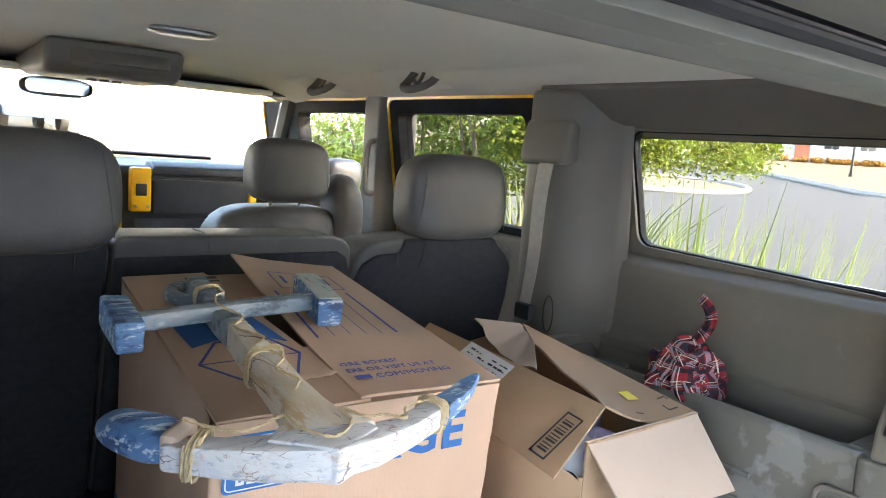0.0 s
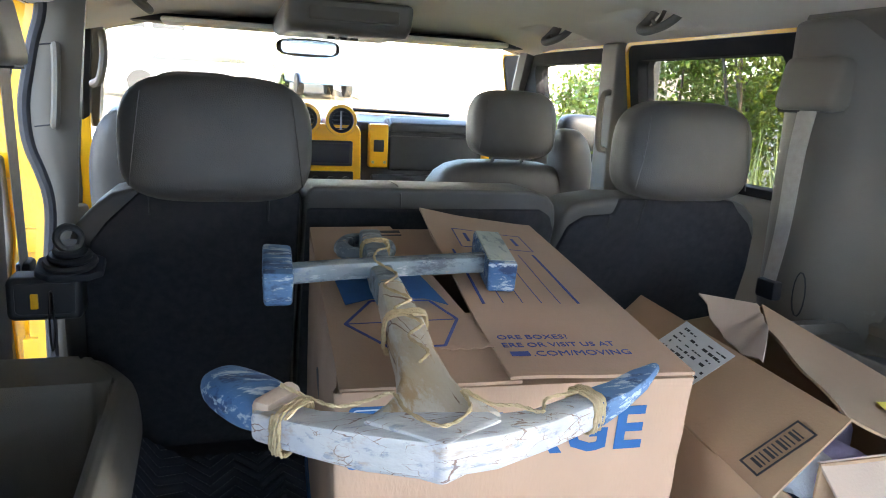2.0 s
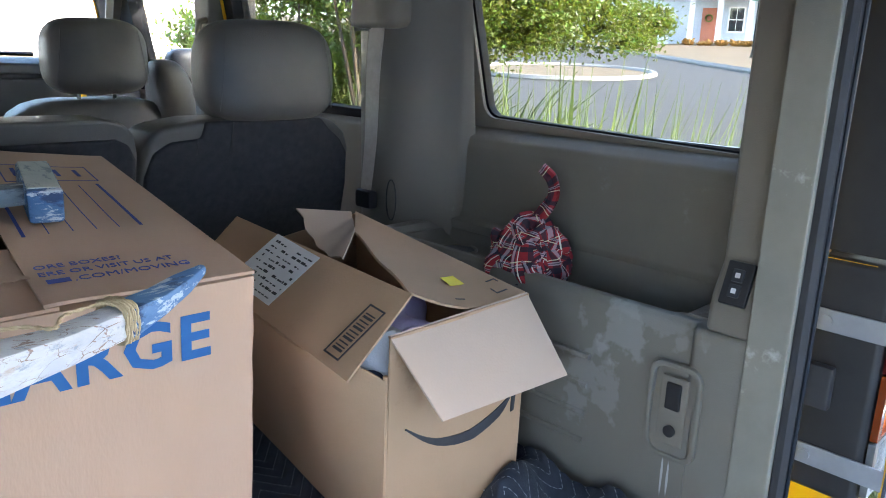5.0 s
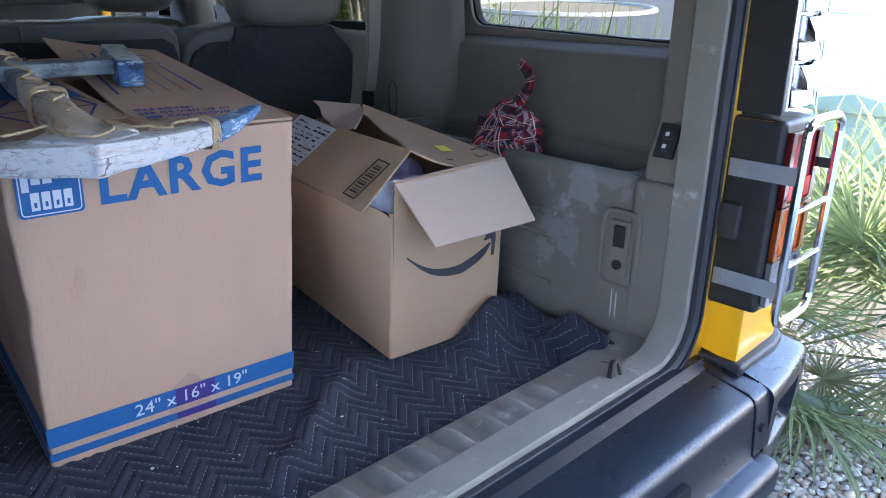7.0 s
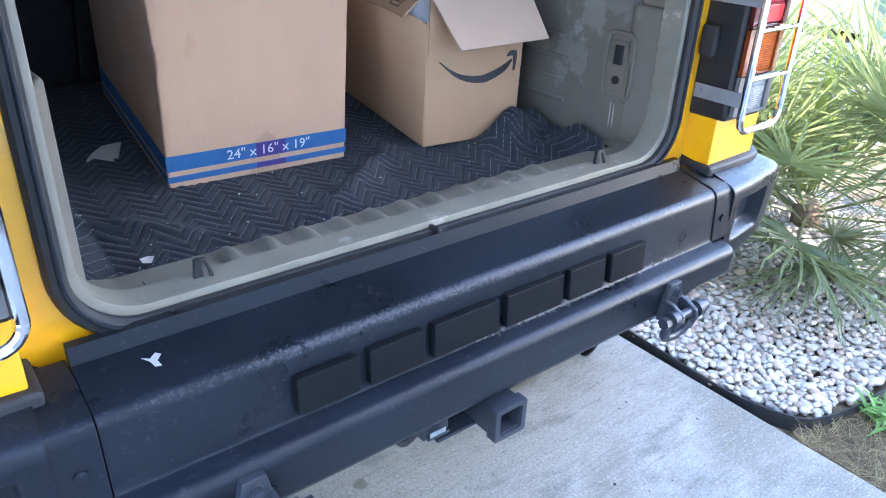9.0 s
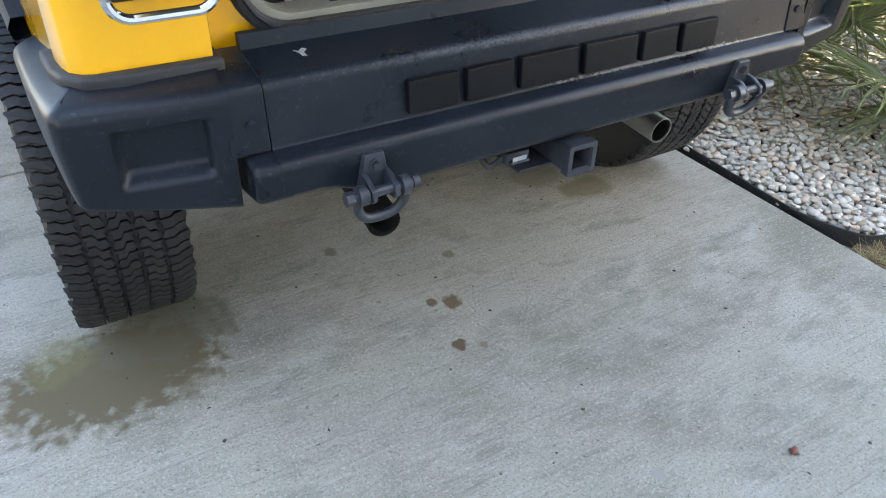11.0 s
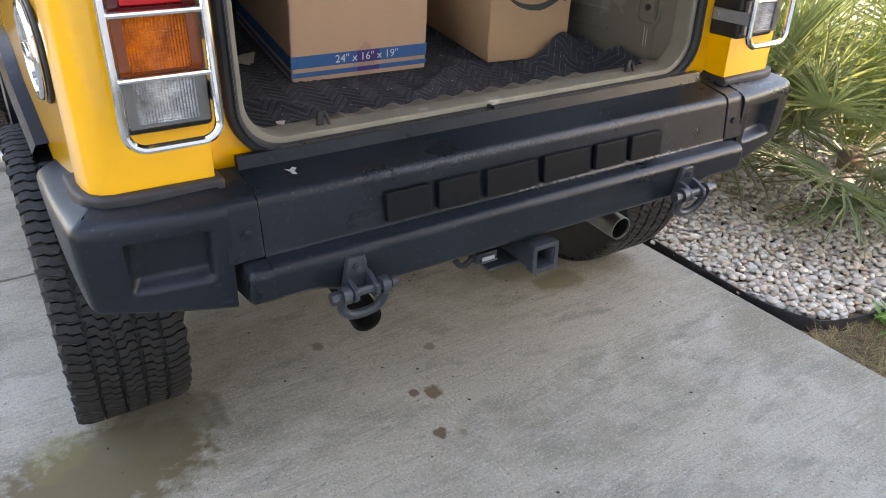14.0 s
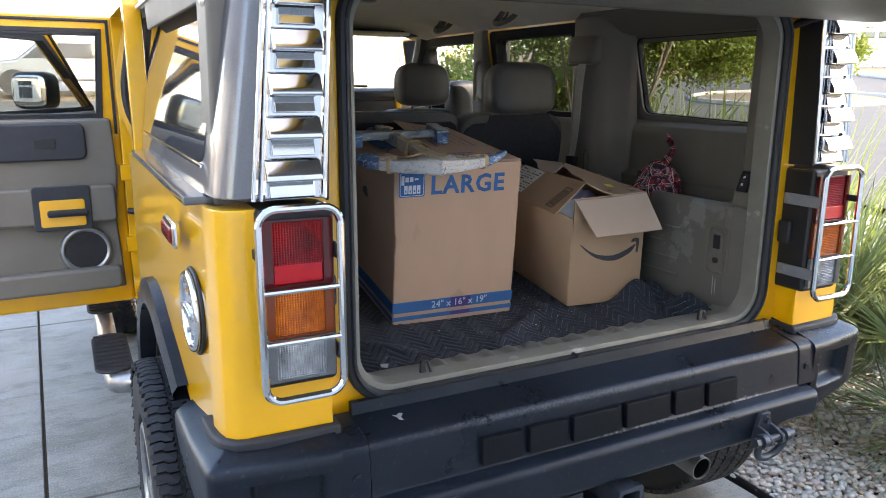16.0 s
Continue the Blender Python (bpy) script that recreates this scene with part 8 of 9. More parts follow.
PLAID = plaid()
SX, SY, SZ = 0.752, 0.520, 1.262
shirt = thing("plaid_shirt", pose(SX, SY, SZ), "crumpled red plaid shirt bunched in the side bin", "shirt")
def heap():
    bm = blob(SX, SY, SZ + 0.055, 0.052, 0.062, 0.060, 2.3, 26)
    lay = bm.loops.layers.uv.new("UVMap")
    for v in bm.verts:
        n = Vector((v.co.x - SX, v.co.y - SY, v.co.z - SZ - 0.04)).normalized()
        c = v.co.copy()
        q = Vector((c.x * 1.6, c.y * 0.8 + c.z * 0.5, c.z * 1.3)) * 21
        v.co += n * (0.017 * (1 - 2.6 * abs(noise.noise(q))) + 0.008 * (1 - 2.4 * abs(noise.noise(c * 52))))
    for f in bm.faces:
        for lp in f.loops:
            lp[lay].uv = (lp.vert.co.y * 1.2 + lp.vert.co.z * 0.4, lp.vert.co.z * 1.1 + lp.vert.co.x * 0.5)
    return bm
part("bunched_body", heap(), PLAID, shirt, smooth=70)
O = Vector((SX, SY, SZ))
for k, (ctrl, w, lean) in enumerate((
        ([(-0.055, 0.035, 0.010), (-0.050, 0.015, 0.055), (-0.020, 0.0, 0.105), (0.02, -0.01, 0.095)], 0.060, (-0.7, -0.5, 0.5)),
        ([(-0.045, -0.025, 0.085), (-0.058, -0.035, 0.045), (-0.052, -0.055, 0.005)], 0.055, (-0.8, -0.5, 0.2)),
        ([(-0.010, 0.030, 0.108), (-0.040, -0.010, 0.090), (-0.050, -0.050, 0.050), (-0.040, -0.075, 0.015)], 0.040, (-0.6, -0.3, 0.7)),
        ([(0.020, 0.00, 0.110), (0.0, -0.045, 0.098), (-0.010, -0.072, 0.070), (0.0, -0.080, 0.030)], 0.055, (-0.2, -0.6, 0.7)),
        ([(-0.060, 0.060, 0.030), (-0.062, 0.02, 0.035), (-0.064, -0.03, 0.020)], 0.045, (-0.9, -0.1, 0.3)),
        ([(0.03, 0.05, 0.06), (-0.02, 0.062, 0.085), (-0.055, 0.050, 0.055), (-0.062, 0.055, 0.02)], 0.050, (-0.5, 0.5, 0.6)))):
    part("cloth_fold", cloth_fold([O + Vector((p[0] * 1.1, p[1] * 1.12, p[2] * 1.22)) for p in ctrl], w * 1.15, lean, 0.35, k * 1.7), PLAID, shirt, smooth=70)
part("shirt_tail", cloth_fold([O + Vector(p) for p in ((-0.005, 0.022, 0.110), (0.005, 0.002, 0.138), (0.022, -0.018, 0.166), (0.032, -0.020, 0.198), (0.030, -0.010, 0.222), (0.022, 0.006, 0.240))], 0.024, (-0.8, -0.5, 0.2), 0.30, 3.0), PLAID, shirt, smooth=70)
part("shirt_end", cloth_fold([O + Vector(p) for p in ((-0.040, 0.040, 0.040), (-0.054, 0.055, 0.044), (-0.064, 0.066, 0.034), (-0.068, 0.070, 0.010))], 0.032, (-0.6, 0.1, 0.8), 0.3, 5.0), PLAID, shirt, smooth=70)


# ---- planting beside the driveway ----
def blade(verts, faces, base, tip, width, droop, up, fold=0.35, n=4):
    """One long leaf: a folded strip narrowing to a point."""
    base, tip = Vector(base), Vector(tip)
    d = tip - base
    side = d.cross(up).normalized()
    nrm = side.cross(d).normalized()
    b = len(verts)
    for k in range(n + 1):
        t = k / n
        c = base + d * t + Vector((0, 0, -droop * t * t * d.length))
        w = width * (0.35 + 1.3 * t if t < 0.35 else 0.80 * (1 - t) / 0.65 + 0.02)
        verts += [c - side * w + nrm * w * fold, c, c + side * w + nrm * w * fold]
    for k in range(n):
        a = b + 3 * k
        faces += [(a, a + 1, a + 4, a + 3), (a + 1, a + 2, a + 5, a + 4)]


def fan_mesh(seed, blades=26, radius=0.46, stem=0.6):
    """A palmetto frond: a stem along x and a fan of stiff blades at its end."""
    rng = random.Random(seed)
    vs, fs = [], []
    hub = Vector((stem, 0, 0))
    vs.append(hub)
    ang = [radians(-125 + 250 * i / (blades - 1) + rng.uniform(-2.5, 2.5)) for i in range(blades)]
    at = lambda a, r, z: hub + Vector((math.cos(a) * r, math.sin(a) * r, z))
    step = radians(250 / (blades - 1))
    # the pleated web round the hub, then each blade on its own
    web = []
    for i in range(blades + 1):
        a = ang[0] - step / 2 if i == 0 else ang[-1] + step / 2 if i == blades else (ang[i - 1] + ang[i]) / 2
        web.append(len(vs))
        vs.append(at(a, radius * 0.17, 0.008))
    for i in range(blades):
        a = ang[i]
        r = radius * (0.74 + 0.26 * math.cos(a * 0.7)) * rng.uniform(0.9, 1.08)
        lift, droop = rng.uniform(-0.03, 0.05), rng.uniform(0.02, 0.20)
        side = Vector((-math.sin(a), math.cos(a), 0))
        w = 0.0080 * rng.uniform(0.85, 1.15)
        b = len(vs)
        vs.append(at(a, radius * 0.18, 0.0))
        for t, q in ((0.42, 1.0), (0.78, 0.62)):
            c = at(a, r * t, 0.10 * r * t * math.cos(a) + lift * t - droop * t * t * r)
            vs.extend([c - side * w * q + Vector((0, 0, 0.004)), c, c + side * w * q + Vector((0, 0, 0.004))])
        vs.append(at(a + rng.uniform(-0.05, 0.05), r, 0.10 * r * math.cos(a) + lift - droop * r * 1.25))
        l, q = web[i], web[i + 1]
        fs.extend([(0, l, b), (0, b, q), (l, b + 1, b + 2, b), (b, b + 2, b + 3, q), (b + 1, b + 4, b + 5, b + 2), (b + 2, b + 5, b + 6, b + 3), (b + 4, b + 7, b + 5), (b + 5, b + 7, b + 6)])
    b = len(vs)
    for k in range(7):
        t = k / 6
        vs += [Vector((stem * t, -0.006, 0)), Vector((stem * t, 0, 0.006)), Vector((stem * t, 0.006, 0)), Vector((stem * t, 0, -0.006))]
    fs += [(b + 4 * k + q, b + 4 * k + (q + 1) % 4, b + 4 * k + 4 + (q + 1) % 4, b + 4 * k + 4 + q) for k in range(6) for q in range(4)]
    fs += [(b + 24 + q, b + 24 + (q + 1) % 4, 0) for q in range(4)]
    me = bpy.data.meshes.new("frond")
    me.from_pydata(vs, [], fs)
    me.materials.append(FROND)
    return me


FANS = [fan_mesh(k, 30 + k % 3 * 4, 0.56 + 0.07 * (k % 3), 0.52 + 0.14 * (k % 2)) for k in range(5)]
random.seed(21)


def palmetto(x, y, n, low, high, size, label, lean=None):
    ob = thing("palmetto", pose(x, y, 0), label, "plant", "palmettos in the bed")
    part("trunk", tube(curve_pts([(x, y, -0.02), (x + 0.01, y, 0.10), (x, y + 0.01, 0.22)], 3), [0.07] * 6 + [0.05], 10), BARK, ob, "fibrous brown trunk")
    for k in range(n):
        az = 360 * k / n + random.uniform(-22, 22) if lean is None else lean + random.uniform(-100, 100)
        el = random.uniform(low, high)
        s = size * random.uniform(0.85, 1.2)
        m = Matrix.Translation((x, y, 0.15)) @ Matrix.Rotation(radians(az), 4, "Z") @ Matrix.Rotation(radians(-el), 4, "Y") @ Matrix.Rotation(radians(random.uniform(-40, 40)), 4, "X") @ Matrix.Scale(s, 4)
        shared("frond", FANS[k % 5], m, ob)
    return ob


palmetto(2.62, 0.42, 15, 8, 62, 0.98, "grey-green fan palmetto in white pebbles")
palmetto(3.05, -0.15, 18, 10, 65, 0.95, "grey-green fan palmetto at the edge of the bed")
palmetto(2.55, 2.75, 15, 35, 80, 1.2, "tall palmetto in front of the shrubs")
palmetto(2.22, 0.95, 14, 15, 65, 0.95, "grey-green palmetto close to the bumper")
palmetto(2.05, 1.45, 12, 30, 75, 1.0, "grey-green palmetto beside the rear wheel")
# the low fan that leans over the pebbles
low = thing("palmetto", pose(2.18, 0.36, 0), "small palmetto with a fan lying low over the pebbles", "plant", "palmettos in the bed")
for az, el, roll, s in ((-112, 6, 12, 0.80), (-150, 20, -10, 0.75), (-60, 16, 0, 0.7), (170, 28, 0, 0.75), (60, 45, 0, 0.8)):
    m = Matrix.Translation((2.18, 0.36, 0.16)) @ Matrix.Rotation(radians(az), 4, "Z") @ Matrix.Rotation(radians(-el), 4, "Y") @ Matrix.Rotation(radians(roll), 4, "X") @ Matrix.Scale(s, 4) @ Matrix.Translation((-0.30, 0, 0))
    shared("frond", FANS[1], m, low)


def sword_clump(x, y, n, length, label, seed):
    rng = random.Random(seed)
    vs, fs = [], []
    for k in range(n):
        a, e = rng.uniform(0, 6.28), radians(rng.uniform(46, 88))
        L = length * rng.uniform(0.7, 1.1)
        d = Vector((math.cos(a) * math.cos(e), math.sin(a) * math.cos(e), math.sin(e)))
        b = Vector((x + 0.10 * math.cos(a) * rng.random(), y + 0.10 * math.sin(a) * rng.random(), 0))
        blade(vs, fs, b, b + d * L, rng.uniform(0.014, 0.024), rng.uniform(0.0, 0.10), Vector((-math.sin(a), math.cos(a), 0)).cross(d) + Vector((0, 0, 0.2)), 0.3, 5)
    me = bpy.data.meshes.new("sword_plant")
    me.from_pydata(vs, [], fs)
    me.materials.append(FROND_PALE)
    return tagged(new("sword_plant", me), label, "plant", "sword-leaved plants in the bed")


for k, (x, y, n, L) in enumerate(((2.0, 1.60, 120, 1.74), (2.05, 2.25, 120, 1.80), (2.30, 1.15, 110, 1.70), (2.5, 1.80, 90, 1.76), (2.15, 1.45, 110, 1.84), (2.8, 1.15, 70, 1.30), (3.2, 0.75, 60, 1.15), (2.1, 2.95, 80, 1.7), (2.0, 3.7, 70, 1.6))):
    sword_clump(x, y, n, L, "pale green sword-leaved plant standing upright", 40 + k)


# shrubs: stems and many small leaves
def shrub(x, y, r, h, n, label, seed, base=0.15, small=1.0):
    rng = random.Random(seed)
    ob = thing("shrub", pose(x, y, 0), label, "shrub", "shrubs along the bed")
    stems = []
    for k in range(7):
        a = 6.28 * k / 7 + rng.uniform(-0.4, 0.4)
        off = -1.15 if base > 1 else 0.0
        ctrl = [(x + off + 0.05 * math.cos(a), y + 0.05 * math.sin(a), -0.03), (x + off + 0.12 * r * math.cos(a), y + 0.25 * r * math.sin(a), 0.35 * h), (x + off * 0.95 + (0.25 if off else 0.6) * r * math.cos(a + 0.3), y + 0.6 * r * math.sin(a + 0.3), 0.75 * h)]
        pts = curve_pts(ctrl, 5)
        stems.append(tube(pts, [0.03 * (1 - 0.07 * i) for i in range(len(pts))], 6))
    part("stems", join(*stems), BARK, ob, "brown branching stems")
    vs, fs = [], []
    tufts = []
    for k in range(70):
        a, u, q = rng.uniform(0, 6.28), rng.uniform(-0.75, 1.0), rng.uniform(0.55, 1.05)
        c = math.sqrt(max(0, 1 - u * u))
        tufts.append((Vector((x + r * q * c * math.cos(a), y + r * q * c * math.sin(a), h * 0.52 + h * 0.48 * q * u)), rng.uniform(0.16, 0.34)))
    if base > 1:
        # a spreading crown that leaves the ground free, with one loose branch
        tufts = []
        for k in range(110):
            a, q = rng.uniform(0, 6.28), math.sqrt(rng.random())
            tufts.append((Vector((x - 0.25 + 1.15 * q * math.cos(a), y + 0.5 * q * math.sin(a), rng.uniform(base + 0.12, base + 1.0))), rng.uniform(0.16, 0.30)))
        tufts += [(Vector((x + 1.0 + 0.1 * k, y - 0.25, base + 0.16 + 0.03 * k + rng.uniform(-0.1, 0.1))), 0.12) for k in range(6)]
    for k in range(n):
        c, s = tufts[rng.randrange(len(tufts))]
        p = c + Vector((rng.gauss(0, s * 0.55), rng.gauss(0, s * 0.55), rng.gauss(0, s * 0.5)))
        if p.z < base + rng.uniform(-0.08, 0.08) - (1.1 * max(0, x - p.x) if base > 1 else 0):
            continue
        L, W = small * rng.uniform(0.035, 0.068), small * rng.uniform(0.012, 0.020)
        d = Vector((rng.gauss(0, 1), rng.gauss(0, 1), rng.gauss(0.25, 0.8))).normalized()
        sd = d.orthogonal().normalized()
        sd = Matrix.Rotation(rng.uniform(0, 6.28), 3, d) @ sd
        up = d.cross(sd)
        b = len(vs)
        vs += [p, p + d * L * 0.45 + sd * W + up * 0.006, p + d * L, p + d * L * 0.45 - sd * W + up * 0.006]
        fs += [(b, b + 1, b + 2), (b, b + 2, b + 3)]
    me = bpy.data.meshes.new("leaves")
    me.from_pydata(vs, [], fs)
    me.materials.append(LEAF)
    lv = new("leaves", me)
    lv.parent = ob
    lv.matrix_parent_inverse = ob.matrix_basis.inverted()
    tagged(lv, "small glossy green leaves, some turning yellow", kind="stuff")


shrub(3.85, 3.20, 1.20, 3.0, 60000, "large glossy green shrub with a few yellow leaves", 1, 1.72, 0.72)
shrub(3.05, 4.85, 1.1, 2.7, 34000, "large glossy green shrub beside the driveway", 2)


# pebbles: the nearest ones singly, the rest as one bed
def pebble_mesh(seed):
    rng = random.Random(seed)
    bm = bmesh.new()
    bmesh.ops.create_icosphere(bm, subdivisions=2, radius=1)
    for v in bm.verts:
        v.co *= 1 + 0.16 * noise.noise(v.co * 1.3 + Vector((seed * 3.1, 0, 0)))
        v.co = Vector((v.co.x * 1.0, v.co.y * (0.70 + 0.05 * (seed % 4)), v.co.z * 0.50))
    me = bpy.data.meshes.new("pebble")
    bm.to_mesh(me)
    bm.free()
    me.shade_smooth()
    me.materials.append(PEBBLE)
    return me


def inside(x, y, poly):
    c, n = False, len(poly)
    for i in range(n):
        (x0, y0), (x1, y1) = poly[i], poly[(i + 1) % n]
        if (y0 > y) != (y1 > y) and x < (x1 - x0) * (y - y0) / (y1 - y0) + x0:
            c = not c
    return c


STONES = [pebble_mesh(k) for k in range(6)]
bed = thing("pebble_bed", pose(1.7, 0.2, 0), "bed of smooth white and cream river pebbles", "pebbles")
random.seed(9)
singles, vs, fs = 0, [], []
unit = [[v.co.copy() for v in m.vertices] for m in STONES]
tris = [[tuple(p.vertices) for p in m.polygons] for m in STONES]
INNER = [(1.295, 0.85), (1.276, 0.0), (1.330, -0.235), (1.41, -0.31), (1.62, -0.352), (2.0, -0.362), (2.6, -0.342), (3.3, -0.25), (3.4, 0.9), (2.6, 1.7), (1.30, 1.7)]
gx, gy, step = 1.275, -0.37, 0.0255
for i in range(86):
    for j in range(82):
        x, y = gx + step * (i + 0.5 * (j % 2)) + random.uniform(-0.009, 0.009), gy + step * j + random.uniform(-0.009, 0.009)
        if not inside(x, y, INNER) or random.random() < 0.03:
            continue
        s = random.uniform(0.0105, 0.0190) * (1.45 if random.random() < 0.14 else 1.0)
        z = 0.004 + random.uniform(-0.004, 0.012) + 0.10 * max(0, math.exp(-((x - 2.4) ** 2 + (y - 0.45) ** 2) / 0.5)) - 0.004
        m = Matrix.Translation((x, y, z)) @ Matrix.Rotation(random.uniform(0, 6.28), 4, "Z") @ Matrix.Rotation(random.uniform(-0.35, 0.35), 4, "X") @ Matrix.Scale(s, 4)
        k = random.randrange(6)
        if singles < 300 and x < 1.75 and -0.36 < y < 0.62:
            singles += 1
            shared("pebble", STONES[k], m, bed)
        else:
            b = len(vs)
            vs += [m @ v for v in unit[k]]
            fs += [tuple(b + q for q in t) for t in tris[k]]
# a lower layer fills the gaps between the stones above
for i in range(70):
    for j in range(66):
        x, y = gx + 0.032 * (i + 0.5 * (j % 2)) + random.uniform(-0.008, 0.008), gy + 0.032 * j + random.uniform(-0.008, 0.008)
        if not inside(x, y, INNER):
            continue
        k, b = random.randrange(6), len(vs)
        m = Matrix.Translation((x, y, -0.010 + 0.10 * max(0, math.exp(-((x - 2.4) ** 2 + (y - 0.45) ** 2) / 0.5)))) @ Matrix.Rotation(random.uniform(0, 6.28), 4, "Z") @ Matrix.Scale(random.uniform(0.017, 0.024), 4)
        vs += [m @ v for v in unit[k]]
        fs += [tuple(b + q for q in t) for t in tris[k]]
me = bpy.data.meshes.new("pebble_spread")
me.from_pydata(vs, [], fs)
me.shade_smooth()
me.materials.append(PEBBLE_BED)
sp = new("pebble_spread", me)
sp.parent = bed
sp.matrix_parent_inverse = bed.matrix_basis.inverted()
tagged(sp, "smooth pale pebbles", kind="stuff")

# matted winter grass and a green weed at the driveway's edge
rng = random.Random(3)
vs, fs = [], []
for k in range(15000):
    x, y = 1.25 + 2.2 * rng.random() ** 1.7, -0.34 - 1.6 * rng.random() ** 1.3
    if y > -0.40 and x > 1.6:
        continue
    a, e = rng.uniform(0, 6.28), rng.uniform(0.05, 0.7)
    L = rng.uniform(0.03, 0.09)
    blade(vs, fs, (x, y, -0.03), (x + L * math.cos(a), y + L * math.sin(a), -0.02 + L * e), 0.0016, 0.2, Vector((0, 0, 1)), 0.2, 2)
me = bpy.data.meshes.new("dry_grass")
me.from_pydata(vs, [], fs)
me.materials.append(vary_island(material("straw", (0.13, 0.095, 0.05), (0.22, 0.17, 0.09), 0.9, 0, 20), 0.55, 0.04))
tagged(new("dry_grass", me), "matted brown and tan winter grass", "grass", kind="stuff")
vs, fs = [], []
for k in range(46):
    a, L = rng.uniform(0, 6.28), rng.uniform(0.05, 0.12)
    c = Vector((1.60 + rng.uniform(-0.07, 0.07), -0.43 + rng.uniform(-0.05, 0.05), 0.0))
    blade(vs, fs, c, c + Vector((L * math.cos(a), L * math.sin(a), rng.uniform(0.02, 0.07))), 0.010, 0.25, Vector((0, 0, 1)), 0.2, 3)
me = bpy.data.meshes.new("weed")
me.from_pydata(vs, [], fs)
me.materials.append(material("weed_leaf", (0.06, 0.15, 0.02), (0.10, 0.22, 0.04), 0.5, 0, 20))
tagged(new("weed", me), "small bright green weed at the edging", "weed", kind="stuff")


# crumbs of bark and leaf blown over the driveway
rng = random.Random(17)
vs, fs = [], []
for k in range(150):
    x, y = rng.uniform(-1.2, 1.2), rng.uniform(-1.0, 0.9)
    r, a, q = rng.choice((0.0025, 0.003, 0.004, 0.0065)), rng.uniform(0, 6.28), rng.uniform(0.25, 0.8)
    ring = [Vector((r * math.cos(t), q * r * math.sin(t), 0)) for t in (0, 1.1, 2.0, 3.3, 4.4, 5.4)]
    m = Matrix.Translation((x, y, 0.0004)) @ Matrix.Rotation(a, 4, "Z")
    b = len(vs)
    vs += [m @ p for p in ring] + [m @ Vector((0, 0, 0.4 * r))]
    fs += [[b + i, b + (i + 1) % 6, b + 6] for i in range(6)]
me = bpy.data.meshes.new("leaf_litter")
me.from_pydata(vs, [], fs)
me.materials.append(vary_island(material("dark_leaf_crumb", (0.03, 0.024, 0.02), (0.07, 0.055, 0.04), 0.9, 0, 30), 0.6, 0.03))
tagged(new("leaf_litter", me), "dark crumbs of leaf and bark on the concrete", "litter", kind="stuff")
tagged(part("seed_pod", xform(blob(0, 0, 0.006, 0.014, 0.008, 0.007, 2.2, 6), pose(0.326, -0.793, 0.0, 0, 0, 20)), material("red_brown_pod", (0.12, 0.03, 0.02), (0.2, 0.06, 0.04), 0.5, 0, 60), None, smooth=60), "small red-brown seed pod on the concrete", "seed")


# ---- neighbouring houses and street ----
def gable_house(name, x0, x1, y0, y1, z, wall, ridge, mat, label, along="x"):
    ob = thing(name, pose((x0 + x1) / 2, (y0 + y1) / 2, z), label, "house")
    t = 0.2
    part("wall", frame_prism([(x0, y0), (x1, y0), (x1, y1), (x0, y1)], [(x0 + t, y0 + t), (x1 - t, y0 + t), (x1 - t, y1 - t), (x0 + t, y1 - t)], "z", z - 0.6, z + wall), mat, ob, "lapped siding wall")
    o = 0.4
    if along == "x":
        ym = (y0 + y1) / 2
        poly = [(y0 - o, z + wall - 0.1), (ym, z + ridge), (y1 + o, z + wall - 0.1), (y1 + o, z + wall + 0.05), (ym, z + ridge + 0.18), (y0 - o, z + wall + 0.05)]
        part("roof", prism(poly, "x", x0 - o, x1 + o), ROOFING, ob, "dark shingle roof")
        for x in (x0, x1 - t):
            part("gable", prism([(y0, z + wall), (y1, z + wall), (ym, z + ridge)], "x", x, x + t), mat, ob)
    else:
        xm = (x0 + x1) / 2
        poly = [(x0 - o, z + wall - 0.1), (xm, z + ridge), (x1 + o, z + wall - 0.1), (x1 + o, z + wall + 0.05), (xm, z + ridge + 0.18), (x0 - o, z + wall + 0.05)]
        part("roof", prism(poly, "y", y0 - o, y1 + o), ROOFING, ob, "dark shingle roof")
        for y in (y0, y1 - t):
            part("gable", prism([(x0, z + wall), (x1, z + wall), (xm, z + ridge)], "y", y, y + t), mat, ob)
    return ob


def garage_door(ob, m, w, h):
    g = part("garage_door", xform(rbox(-w / 2, w / 2, -0.06, 0.0, 0, h, 0.01), m), WHITE, ob, "white panelled garage door")
    for r in range(4):
        for c in range(4):
            part("door_panel", xform(rbox(-w / 2 + w / 4 * c + 0.10, -w / 2 + w / 4 * (c + 1) - 0.10, -0.08, -0.055, h / 4 * r + 0.10, h / 4 * (r + 1) - 0.08, 0.012), m), DARK_GLASS if r == 3 else WHITE, g)
    part("door_frame", xform(frame_prism([(-w / 2 - 0.12, -0.1), (w / 2 + 0.12, -0.1), (w / 2 + 0.12, h + 0.14), (-w / 2 - 0.12, h + 0.14)], [(-w / 2, -0.05), (w / 2, -0.05), (w / 2, h), (-w / 2, h)], "y", -0.10, 0.0), m), WHITE, ob)


